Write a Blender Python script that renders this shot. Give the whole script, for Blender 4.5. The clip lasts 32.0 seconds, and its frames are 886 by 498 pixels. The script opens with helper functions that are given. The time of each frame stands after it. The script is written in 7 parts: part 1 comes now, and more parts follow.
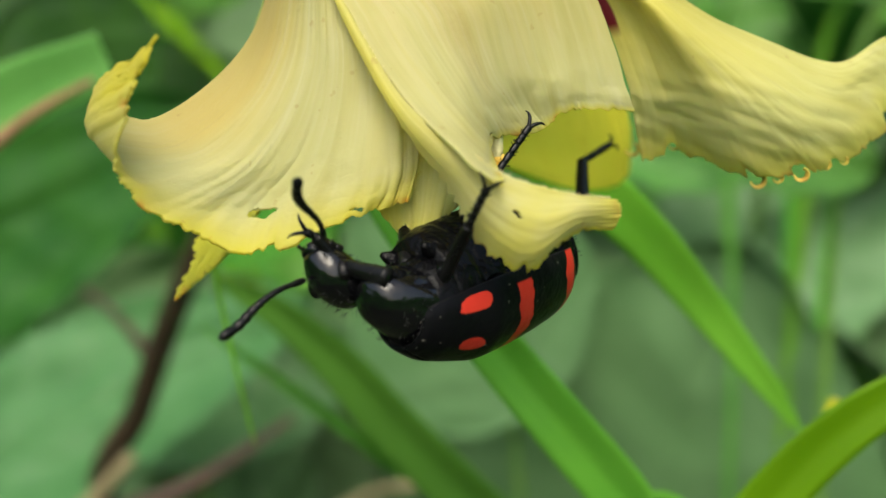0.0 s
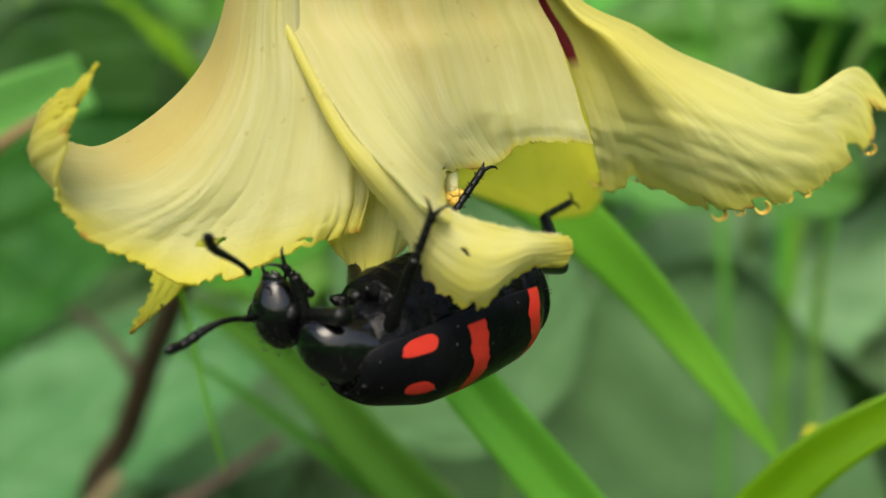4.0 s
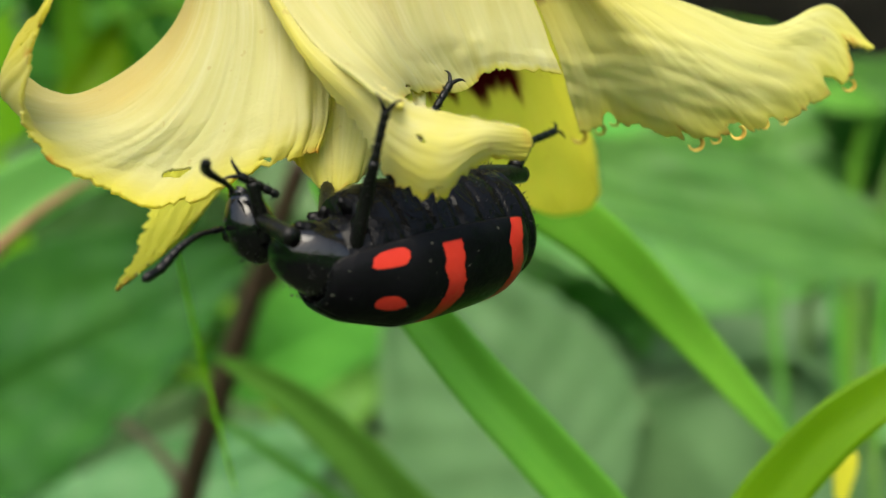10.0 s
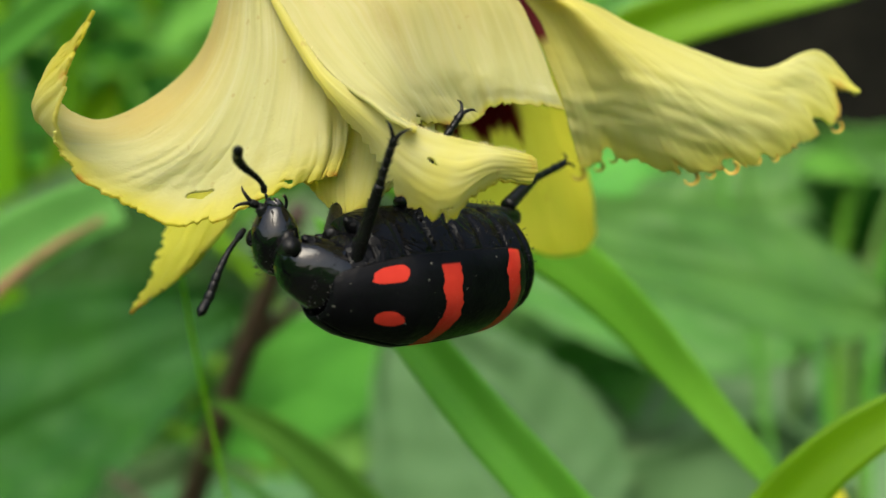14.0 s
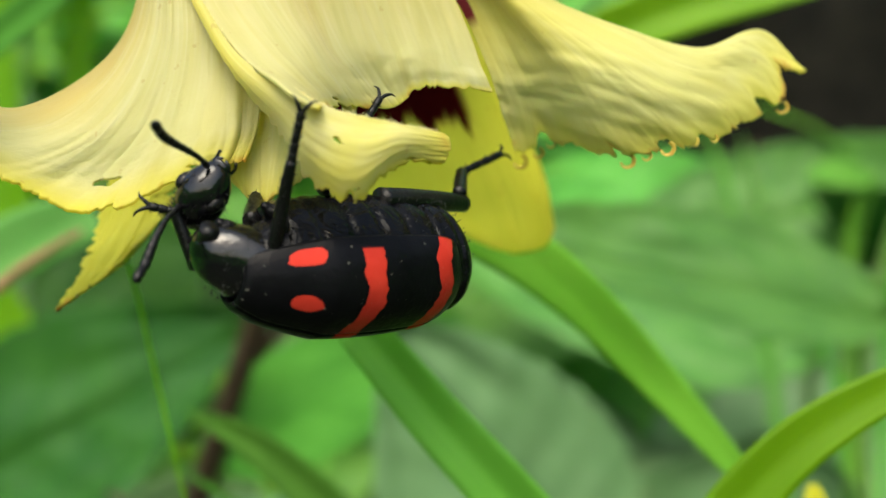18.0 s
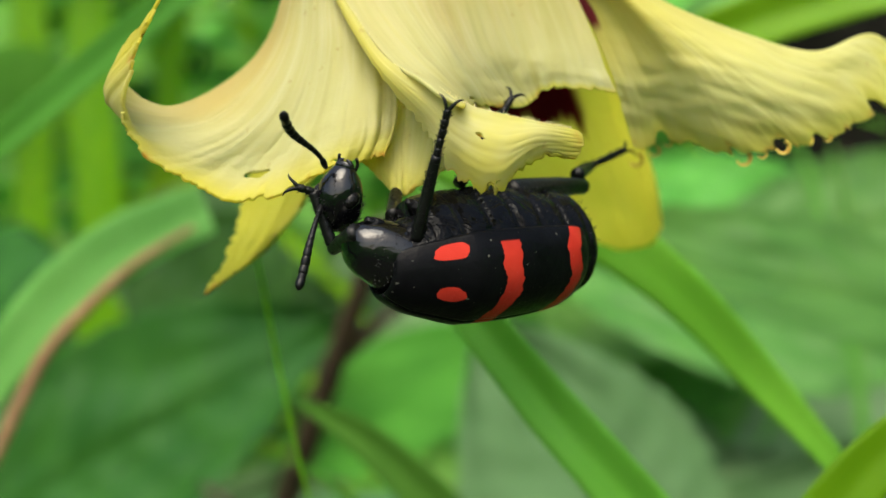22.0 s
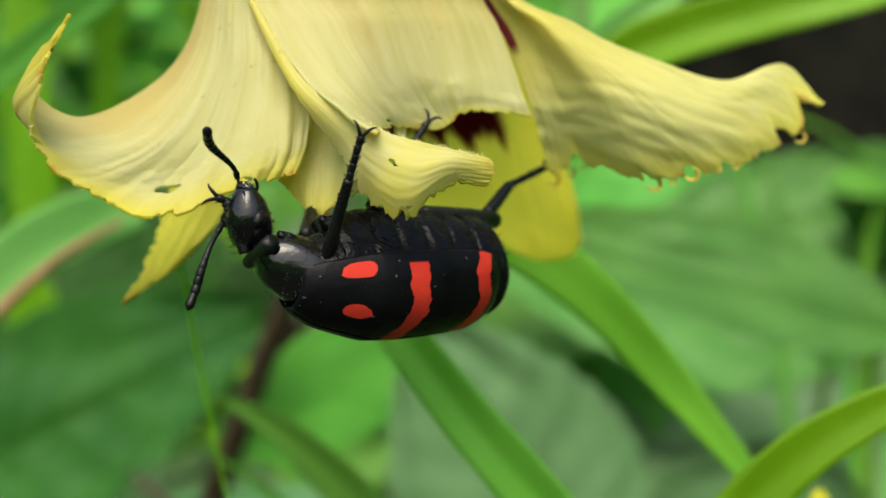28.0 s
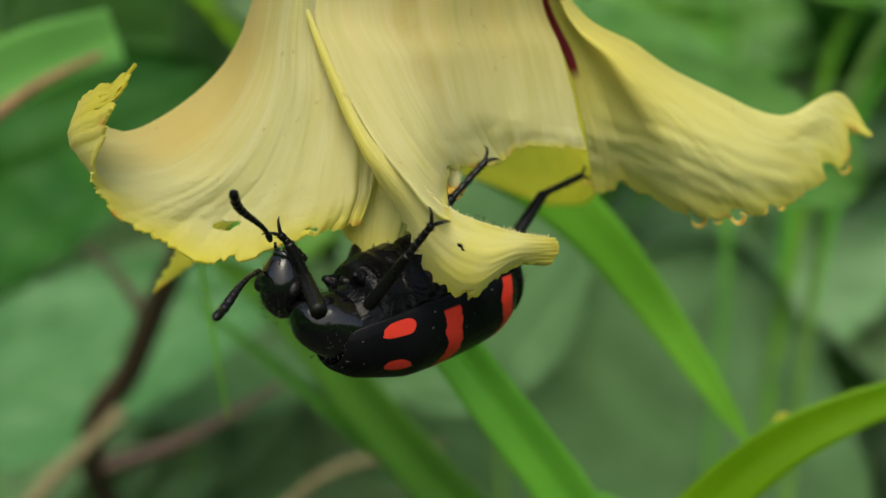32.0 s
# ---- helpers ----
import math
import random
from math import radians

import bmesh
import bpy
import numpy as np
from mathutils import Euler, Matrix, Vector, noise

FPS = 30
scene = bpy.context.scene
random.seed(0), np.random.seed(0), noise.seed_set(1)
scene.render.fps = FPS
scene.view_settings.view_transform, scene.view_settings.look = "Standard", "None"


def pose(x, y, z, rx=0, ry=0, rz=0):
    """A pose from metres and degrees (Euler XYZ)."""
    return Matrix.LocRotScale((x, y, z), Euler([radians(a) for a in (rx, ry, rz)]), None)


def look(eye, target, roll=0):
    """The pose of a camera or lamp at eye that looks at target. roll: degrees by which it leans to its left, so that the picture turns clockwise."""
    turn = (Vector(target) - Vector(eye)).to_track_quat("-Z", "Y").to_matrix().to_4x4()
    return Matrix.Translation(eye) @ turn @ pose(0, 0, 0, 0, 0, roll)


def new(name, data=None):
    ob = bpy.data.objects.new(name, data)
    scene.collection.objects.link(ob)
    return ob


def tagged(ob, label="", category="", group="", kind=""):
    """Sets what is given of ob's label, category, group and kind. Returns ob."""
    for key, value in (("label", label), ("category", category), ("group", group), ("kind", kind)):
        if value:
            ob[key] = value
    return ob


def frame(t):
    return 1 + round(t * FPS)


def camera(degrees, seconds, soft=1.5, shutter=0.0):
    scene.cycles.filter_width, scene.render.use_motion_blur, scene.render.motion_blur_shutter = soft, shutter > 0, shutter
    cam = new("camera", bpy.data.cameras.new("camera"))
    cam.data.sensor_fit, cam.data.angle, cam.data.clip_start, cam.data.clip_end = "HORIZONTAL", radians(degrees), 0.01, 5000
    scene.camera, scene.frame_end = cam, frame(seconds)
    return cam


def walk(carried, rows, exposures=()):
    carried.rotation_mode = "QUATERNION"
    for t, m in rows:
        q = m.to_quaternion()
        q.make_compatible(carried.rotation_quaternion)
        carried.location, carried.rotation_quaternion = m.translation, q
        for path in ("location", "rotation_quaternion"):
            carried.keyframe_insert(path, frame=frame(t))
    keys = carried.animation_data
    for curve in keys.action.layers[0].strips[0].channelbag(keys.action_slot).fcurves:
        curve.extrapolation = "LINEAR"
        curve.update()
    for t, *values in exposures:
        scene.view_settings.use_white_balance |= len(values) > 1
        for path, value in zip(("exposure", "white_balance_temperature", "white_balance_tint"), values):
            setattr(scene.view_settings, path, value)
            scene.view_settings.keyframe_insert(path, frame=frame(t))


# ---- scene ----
U = 0.008
FOCUS = 10.75
cam = camera(41.94, 32.0)
EXPO = [(t, e, 6800, 4) for t, e in ((0.0, 0.98), (6.0, 1.0), (7.0, 1.2), (8.0, 1.2), (11.0, 1.2), (13.0, 1.05), (16.0, 1.05), (19.0, 1.35), (21.0, 1.2), (22.0, 1.15), (23.0, 1.3), (24.0, 0.87), (25.0, 0.98), (28.0, 1.12), (29.0, 1.02), (30.0, 0.82), (32.0, 0.65))]
PATH = [
    (0.0, 0.00581, 0.00817, 0.59635, 78.61, 0.94, 1.24),
    (0.5, 0.00571, 0.00784, 0.59561, 78.88, 1.65, 1.13),
    (1.0, 0.00639, 0.00879, 0.59579, 78.63, 1.71, 1.45),
    (1.5, 0.00826, 0.00924, 0.59661, 79.67, 2.01, 1.29),
    (2.0, 0.00930, 0.00977, 0.59753, 79.46, 1.41, 0.80),
    (2.5, 0.00973, 0.00938, 0.59824, 79.08, 1.86, 0.93),
    (4.5, 0.00892, 0.00970, 0.59661, 79.51, 0.68, 1.22),
    (5.0, 0.00889, 0.01122, 0.59475, 79.69, 0.83, 1.32),
    (5.5, 0.01070, 0.01192, 0.59382, 80.23, 0.82, 0.65),
    (6.0, 0.01143, 0.01081, 0.59332, 81.41, 0.76, 0.69),
    (6.5, 0.01086, 0.01116, 0.59044, 81.71, 0.97, 0.77),
    (7.0, 0.01109, 0.01091, 0.58767, 83.09, 1.57, 0.86),
    (7.5, 0.01219, 0.01019, 0.58691, 83.95, 1.66, 0.77),
    (8.0, 0.01197, 0.00815, 0.58554, 84.78, 1.91, 0.86),
    (8.5, 0.01267, 0.00636, 0.58481, 85.48, 2.51, 1.82),
    (9.0, 0.01486, 0.00631, 0.58463, 85.61, 3.10, 1.99),
    (9.5, 0.01542, 0.00730, 0.58359, 85.69, 3.30, 2.64),
    (10.0, 0.01511, 0.00760, 0.58089, 86.55, 3.44, 3.80),
    (10.5, 0.01549, 0.00777, 0.58194, 85.84, 3.71, 4.13),
    (11.0, 0.01504, 0.00598, 0.58177, 87.03, 3.38, 4.14),
    (11.5, 0.01410, 0.00484, 0.58217, 87.64, 3.83, 4.08),
    (12.0, 0.01473, 0.00439, 0.58263, 87.86, 4.05, 3.80),
    (12.5, 0.01523, 0.00458, 0.58128, 88.25, 4.07, 3.48),
    (13.0, 0.01533, 0.00478, 0.57982, 88.40, 3.18, 2.93),
    (13.5, 0.01365, 0.00467, 0.57812, 89.38, 2.83, 2.84),
    (15.5, 0.01427, -0.00019, 0.57775, 90.34, 2.82, 5.02),
    (16.0, 0.01375, -0.00050, 0.57914, 91.04, 3.26, 4.70),
    (16.5, 0.01549, 0.00106, 0.57864, 90.38, 3.12, 3.74),
    (17.0, 0.01804, 0.00272, 0.57799, 89.92, 3.08, 3.85),
    (17.5, 0.01965, 0.00386, 0.57645, 90.18, 3.18, 3.59),
    (18.0, 0.02088, 0.00696, 0.57484, 90.85, 3.73, 4.24),
    (18.5, 0.02072, 0.00978, 0.57444, 91.07, 3.44, 4.96),
    (19.0, 0.02108, 0.00720, 0.57477, 92.04, 2.72, 5.82),
    (19.5, 0.01857, 0.00577, 0.57467, 91.76, 2.94, 6.99),
    (20.0, 0.01742, 0.00540, 0.57411, 92.51, 2.54, 7.98),
    (20.5, 0.01765, 0.00539, 0.57329, 91.93, 2.70, 7.88),
    (21.0, 0.01756, 0.00261, 0.57522, 91.04, 2.42, 9.13),
    (21.5, 0.01702, 0.00130, 0.57489, 91.60, 2.67, 8.91),
    (22.0, 0.01719, 0.00050, 0.57372, 91.35, 2.99, 8.02),
    (22.5, 0.01781, 0.00059, 0.57320, 91.26, 2.79, 7.80),
    (23.0, 0.01881, -0.00077, 0.57300, 91.29, 2.44, 7.69),
    (23.5, 0.01745, -0.00381, 0.57476, 91.89, 2.30, 7.73),
    (24.0, 0.01686, -0.00520, 0.57554, 92.43, 2.06, 7.62),
    (24.5, 0.01652, -0.00586, 0.57491, 92.37, 1.51, 6.96),
    (25.0, 0.01748, -0.00495, 0.57432, 91.80, 1.74, 6.13),
    (25.5, 0.01774, -0.00147, 0.57299, 91.10, 1.79, 4.69),
    (27.5, 0.01918, -0.00207, 0.57622, 90.23, 2.24, 4.62),
    (28.0, 0.01968, -0.00103, 0.57647, 90.49, 1.81, 5.06),
    (28.5, 0.01698, -0.00001, 0.57751, 89.09, 0.44, 4.04),
    (29.0, 0.01475, 0.00184, 0.58209, 86.78, -1.57, 4.31),
    (29.5, 0.01104, 0.00407, 0.58557, 85.41, -2.48, 4.77),
    (30.0, 0.01011, 0.00273, 0.58907, 85.07, -3.33, 4.41),
    (30.5, 0.01147, 0.00169, 0.59085, 83.17, -3.35, 3.52),
    (31.0, 0.00892, 0.00144, 0.59422, 81.42, -3.67, 2.92),
    (31.5, 0.00857, 0.00204, 0.59674, 78.46, -3.67, 2.03),
    (32.0, 0.00996, 0.00151, 0.60193, 77.13, -2.85, 2.37),
]
walk(cam, [(t, pose(*row)) for t, *row in PATH], EXPO)
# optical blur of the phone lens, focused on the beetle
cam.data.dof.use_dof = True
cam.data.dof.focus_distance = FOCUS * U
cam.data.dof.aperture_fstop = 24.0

# ---- light: bright overcast daylight ----
world = bpy.data.worlds.new("sky")
scene.world = world
world.use_nodes = True
wn = world.node_tree.nodes
sky = wn.new("ShaderNodeTexSky")
sky.sky_type, sky.sun_disc = "NISHITA", False
sky.sun_elevation, sky.sun_rotation = radians(52), radians(183)
sky.air_density, sky.dust_density, sky.ozone_density = 1.0, 4.0, 0.6
world.node_tree.links.new(sky.outputs[0], wn["Background"].inputs[0])
wn["Background"].inputs[1].default_value = 0.15
sun_data = bpy.data.lights.new("sun", "SUN")
sun_data.energy, sun_data.angle, sun_data.color = 1.2, radians(40), (1.0, 0.96, 0.9)
sun = new("sun", sun_data)
sun.matrix_world = look((-0.05, -1.4, 2.7), (0, 0, 0.3))


# ---- helpers for meshes ----
def P(x, y, z):
    """Plan units (about 8 mm) to metres; the flower hangs 0.6 m above the ground."""
    return Vector((x * U, y * U, z * U + 0.6))


def part(name, bm, material, parent=None, label="", smooth=True):
    me = bpy.data.meshes.new(name)
    bm.to_mesh(me)
    bm.free()
    if smooth:
        for poly in me.polygons:
            poly.use_smooth = True
    for m in material if isinstance(material, (list, tuple)) else [material]:
        me.materials.append(m)
    ob = new(name, me)
    if parent:
        ob.parent = parent
    if label:
        ob["label"] = label
    return ob


def spline(pts, t):
    """Catmull-Rom through pts (n, ...) at t in 0..1 (array)."""
    pts = np.asarray(pts, float)
    n = len(pts)
    ext = np.concatenate([[2 * pts[0] - pts[1]], pts, [2 * pts[-1] - pts[-2]]])
    q = np.clip(np.asarray(t, float), 0, 1) * (n - 1)
    i = np.minimum(q.astype(int), n - 2)
    w = (q - i).reshape((-1,) + (1,) * (pts.ndim - 1))
    a, b, c, d = ext[i], ext[i + 1], ext[i + 2], ext[i + 3]
    return 0.5 * (2 * b + (c - a) * w + (2 * a - 5 * b + 4 * c - d) * w**2 + (3 * b - a - 3 * c + d) * w**3)


def grid_mesh(V, skip=None, uv=None, flip=False):
    """A sheet from an array (nu, nv, 3), with a UV map."""
    nu, nv = V.shape[:2]
    bm = bmesh.new()
    lay = bm.loops.layers.uv.new("UVMap")
    vs = [[bm.verts.new(V[i, j]) for j in range(nv)] for i in range(nu)]
    for i in range(nu - 1):
        for j in range(nv - 1):
            if skip is not None and skip[i, j]:
                continue
            quad = [(i, j), (i + 1, j), (i + 1, j + 1), (i, j + 1)]
            if flip:
                quad.reverse()
            f = bm.faces.new([vs[a][b] for a, b in quad])
            for loop, (a, b) in zip(f.loops, quad):
                loop[lay].uv = (a / (nu - 1), b / (nv - 1)) if uv is None else uv[a, b]
    loose = [v for v in bm.verts if not v.link_faces]
    for v in loose:
        bm.verts.remove(v)
    return bm


def tube(pts, radii, sides=10, n=None, cap=True, bm=None, flat=1.0):
    """A tapered tube along a smooth line through pts."""
    n = n or max(8, 6 * len(pts))
    t = np.linspace(0, 1, n)
    line, rad = spline(pts, t), spline(np.asarray(radii, float)[:, None], t)[:, 0]
    tan = np.gradient(line, axis=0)
    tan /= np.linalg.norm(tan, axis=1)[:, None] + 1e-12
    side = np.cross(tan[0], (0.13, 0.27, 0.95))
    bm = bm or bmesh.new()
    lay = bm.loops.layers.uv.get("UVMap") or bm.loops.layers.uv.new("UVMap")
    rings = []
    for k in range(n):
        side = side - tan[k] * (side @ tan[k])
        side /= np.linalg.norm(side) + 1e-12
        other = np.cross(tan[k], side)
        rings.append([bm.verts.new(line[k] + rad[k] * (math.cos(a) * side + flat * math.sin(a) * other)) for a in np.arange(sides) * 2 * math.pi / sides])
    for k in range(n - 1):
        for s in range(sides):
            f = bm.faces.new((rings[k][s], rings[k][(s + 1) % sides], rings[k + 1][(s + 1) % sides], rings[k + 1][s]))
            for loop, (a, b) in zip(f.loops, ((s, k), (s + 1, k), (s + 1, k + 1), (s, k + 1))):
                loop[lay].uv = (a / sides, b / (n - 1))
    if cap:
        bm.faces.new(rings[0][::-1])
        bm.faces.new(rings[-1])
    return bm


def lathe(profile, sides=28, squash=1.0, n=40, wob=0.0, under=1.0):
    """A body along x from (x, radius, centre height) rows; squash: z radius over y radius; under: the lower half's."""
    pr = spline(profile, np.linspace(0, 1, n))
    bm = bmesh.new()
    rings = []
    for k, (x, r, zc) in enumerate(pr):
        r = max(r, 1e-4)
        ring = []
        for a in np.arange(sides) * 2 * math.pi / sides:
            zz = math.sin(a) * squash * (under if math.sin(a) < 0 else 1)
            w = 1 + wob * noise.noise((x * 4, math.cos(a) * 2, math.sin(a) * 2))
            ring.append(bm.verts.new((x, r * w * math.cos(a), zc + r * w * zz)))
        rings.append(ring)
    for k in range(n - 1):
        for s in range(sides):
            bm.faces.new((rings[k][s], rings[k + 1][s], rings[k + 1][(s + 1) % sides], rings[k][(s + 1) % sides]))
    bm.faces.new(rings[0])
    bm.faces.new(rings[-1][::-1])
    bmesh.ops.recalc_face_normals(bm, faces=bm.faces)
    return bm


def fnoise(x, y=0.0, z=0.0):
    return noise.noise((x, y, z))


# ---- materials ----
def mat(name):
    m = bpy.data.materials.new(name)
    m.use_nodes = True
    nt = m.node_tree
    bs = nt.nodes["Principled BSDF"]
    return m, nt, bs


def nd(nt, kind, **kw):
    n = nt.nodes.new(kind)
    for k, v in kw.items():
        n.inputs[k.replace("_", " ")].default_value = v
    return n


def ramp(nt, src, stops):
    r = nt.nodes.new("ShaderNodeValToRGB")
    while len(r.color_ramp.elements) < len(stops):
        r.color_ramp.elements.new(0.5)
    for e, (p, c) in zip(r.color_ramp.elements, stops):
        e.position, e.color = p, (*c, 1) if len(c) == 3 else c
    nt.links.new(src, r.inputs[0])
    return r.outputs[0]


def mth(nt, op, a, b=None, c=None, clamp=False):
    n = nt.nodes.new("ShaderNodeMath")
    n.operation, n.use_clamp = op, clamp
    for i, v in enumerate((a, b, c)):
        if v is None:
            continue
        if isinstance(v, (int, float)):
            n.inputs[i].default_value = v
        else:
            nt.links.new(v, n.inputs[i])
    return n.outputs[0]


def mixc(nt, fac, a, b, mode="MIX"):
    n = nt.nodes.new("ShaderNodeMix")
    n.data_type, n.blend_type = "RGBA", mode
    for sock, v in ((n.inputs[0], fac), (n.inputs[6], a), (n.inputs[7], b)):
        if isinstance(v, (int, float)):
            sock.default_value = v
        elif isinstance(v, tuple):
            sock.default_value = (*v, 1)
        else:
            nt.links.new(v, sock)
    return n.outputs[2]


def bumped(nt, bs, height, strength, distance):
    b = nt.nodes.new("ShaderNodeBump")
    b.inputs["Strength"].default_value, b.inputs["Distance"].default_value = strength, distance
    nt.links.new(height, b.inputs["Height"])
    nt.links.new(b.outputs[0], bs.inputs["Normal"])
    return b


def glow_through(nt, bs, colour, amount):
    """Thin leaf or petal: part of the light goes through."""
    tr = nt.nodes.new("ShaderNodeBsdfTranslucent")
    if isinstance(colour, tuple):
        tr.inputs[0].default_value = (*colour, 1)
    else:
        nt.links.new(colour, tr.inputs[0])
    mx = nt.nodes.new("ShaderNodeMixShader")
    mx.inputs[0].default_value = amount
    nt.links.new(bs.outputs[0], mx.inputs[1])
    nt.links.new(tr.outputs[0], mx.inputs[2])
    nt.links.new(mx.outputs[0], nt.nodes["Material Output"].inputs[0])


def noise_tex(nt, vec, scale, detail=4, rough=0.55):
    n = nd(nt, "ShaderNodeTexNoise", Scale=scale, Detail=detail, Roughness=rough)
    if vec is not None:
        nt.links.new(vec, n.inputs["Vector"])
    return n.outputs[0]


def petal_material(name, blotch=False, red_edge=False, relief=0.22, fine=1.0, lemon_from=0.93, thin=0.56, buff=0.9, sear_at=0.52, sear_side=False, lime=0.0, edge_u=False, lime_colour=(0.60, 0.60, 0.04), neck=0.0, streak=0.0):
    m, nt, bs = mat(name)
    uv = nt.nodes.new("ShaderNodeUVMap").outputs[0]
    pos = nt.nodes.new("ShaderNodeTexCoord").outputs["Object"]
    sep = nt.nodes.new("ShaderNodeSeparateXYZ")
    nt.links.new(uv, sep.inputs[0])
    u, v = sep.outputs[0], sep.outputs[1]
    def lines(sx, sy, detail, rough, dist):
        mp = nt.nodes.new("ShaderNodeMapping")
        mp.inputs["Scale"].default_value = (sx * fine, sy, 1)
        nt.links.new(uv, mp.inputs[0])
        n = nd(nt, "ShaderNodeTexNoise", Scale=1.0, Detail=detail, Roughness=rough, Distortion=dist)
        nt.links.new(mp.outputs[0], n.inputs["Vector"])
        return n.outputs[0]
    veins = lines(26, 2.2, 3, 0.55, 0.7)
    pleats = lines(11, 1.2, 2, 0.5, 0.4)
    fibres = lines(110, 12, 3, 0.6, 0.5)
    pucker = lines(34, 26, 3, 0.6, 0.8)
    blot = noise_tex(nt, pos, 130, 4)
    cloud = noise_tex(nt, pos, 55, 3)
    tone = mth(nt, "ADD", mth(nt, "MULTIPLY", veins, 0.3), mth(nt, "ADD", mth(nt, "MULTIPLY", pleats, 0.35), mth(nt, "MULTIPLY", cloud, 0.35)))
    base = ramp(nt, tone, [(0.34, (0.51, 0.465, 0.14)), (0.5, (0.61, 0.585, 0.26)), (0.64, (0.69, 0.675, 0.41))])
    # buff flush towards the base, lemon towards the rim
    flush = mth(nt, "MULTIPLY", ramp(nt, v, [(0.15, (1, 1, 1)), (0.78, (0, 0, 0))]), ramp(nt, pleats, [(0.38, (0.15, 0.15, 0.15)), (0.62, (1, 1, 1))]))
    if sear_side:
        flush = mth(nt, "MULTIPLY", ramp(nt, v, [(0.15, (0.8, 0.8, 0.8)), (0.55, (1, 1, 1)), (0.86, (0, 0, 0))]), ramp(nt, mth(nt, "ADD", u, mth(nt, "MULTIPLY", pleats, 0.2)), [(0.30, (1, 1, 1)), (0.42, (0.55, 0.55, 0.55)), (0.60, (0.1, 0.1, 0.1))]))
    col = mixc(nt, mth(nt, "MULTIPLY", flush, buff), base, (0.64, 0.51, 0.15))
    pale = mth(nt, "MULTIPLY", ramp(nt, v, [(0.35, (0, 0, 0)), (0.68, (1, 1, 1)), (0.97, (0.3, 0.3, 0.3))]), ramp(nt, cloud, [(0.35, (0.2, 0.2, 0.2)), (0.62, (0.75, 0.75, 0.75))]))
    col = mixc(nt, pale, col, (0.68, 0.665, 0.345))
    lemon = mth(nt, "MULTIPLY", ramp(nt, v, [(lemon_from, (0, 0, 0)), (0.995, (1, 1, 1))]), mth(nt, "ADD", blot, 0.2), clamp=True)
    if sear_side:
        rim = mth(nt, "MULTIPLY", ramp(nt, u, [(0.10, (1, 1, 1)), (0.34, (0, 0, 0))]), ramp(nt, v, [(0.70, (0, 0, 0)), (0.92, (0.9, 0.9, 0.9))]))
        lemon = mth(nt, "MAXIMUM", lemon, rim)
    if edge_u:
        rim = mth(nt, "MULTIPLY", ramp(nt, u, [(0.72, (0, 0, 0)), (0.97, (0.9, 0.9, 0.9))]), ramp(nt, v, [(0.53, (0, 0, 0)), (0.66, (1, 1, 1))]))
        lemon = mth(nt, "MAXIMUM", lemon, rim)
        strip = mth(nt, "MULTIPLY", ramp(nt, v, [(0.28, (0.6, 0.6, 0.6)), (0.52, (0, 0, 0))]), ramp(nt, u, [(0.1, (0.4, 0.4, 0.4)), (0.6, (1, 1, 1))]))
        lemon = mth(nt, "MAXIMUM", lemon, strip)
        mottle = mth(nt, "MULTIPLY", ramp(nt, blot, [(0.42, (0, 0, 0)), (0.66, (0.6, 0.6, 0.6))]), ramp(nt, v, [(0.4, (0.3, 0.3, 0.3)), (0.6, (1, 1, 1))]))
        lemon = mth(nt, "MAXIMUM", lemon, mottle)
    col = mixc(nt, lemon, col, (0.69, 0.63, 0.05))
    if lime:
        col = mixc(nt, lime, col, lime_colour)
    if neck:
        col = mixc(nt, mth(nt, "MULTIPLY", ramp(nt, v, [(0.30, (1, 1, 1)), (0.62, (0, 0, 0))]), neck), col, (0.64, 0.56, 0.06))
    if streak:
        band = mth(nt, "MULTIPLY", ramp(nt, mth(nt, "ADD", u, mth(nt, "MULTIPLY", pleats, 0.08)), [(0.34, (0, 0, 0)), (0.42, (1, 1, 1)), (0.475, (1, 1, 1)), (0.50, (0, 0, 0))]), ramp(nt, v, [(0.2, (1, 1, 1)), (0.86, (0, 0, 0))]))
        col = mixc(nt, mth(nt, "MULTIPLY", band, mth(nt, "MULTIPLY", ramp(nt, noise_tex(nt, pos, 500, 4, 0.7), [(0.36, (0.35, 0.35, 0.35)), (0.66, (1, 1, 1))]), streak)), col, (0.46, 0.33, 0.09))
    # withered brown along the eaten rim, and scattered specks
    sear = mth(nt, "MULTIPLY", ramp(nt, v, [(0.955, (0, 0, 0)), (1.0, (1, 1, 1))]), ramp(nt, noise_tex(nt, pos, 330, 3), [(sear_at, (0, 0, 0)), (sear_at + 0.13, (1, 1, 1))]))
    if sear_side:
        side = mth(nt, "MULTIPLY", ramp(nt, u, [(0.0, (1, 1, 1)), (0.03, (0, 0, 0))]), ramp(nt, v, [(0.6, (0, 0, 0)), (0.75, (1, 1, 1))]))
        sear = mth(nt, "MAXIMUM", sear, mth(nt, "MULTIPLY", side, ramp(nt, noise_tex(nt, pos, 300, 2), [(0.58, (0, 0, 0)), (0.68, (1, 1, 1))])))
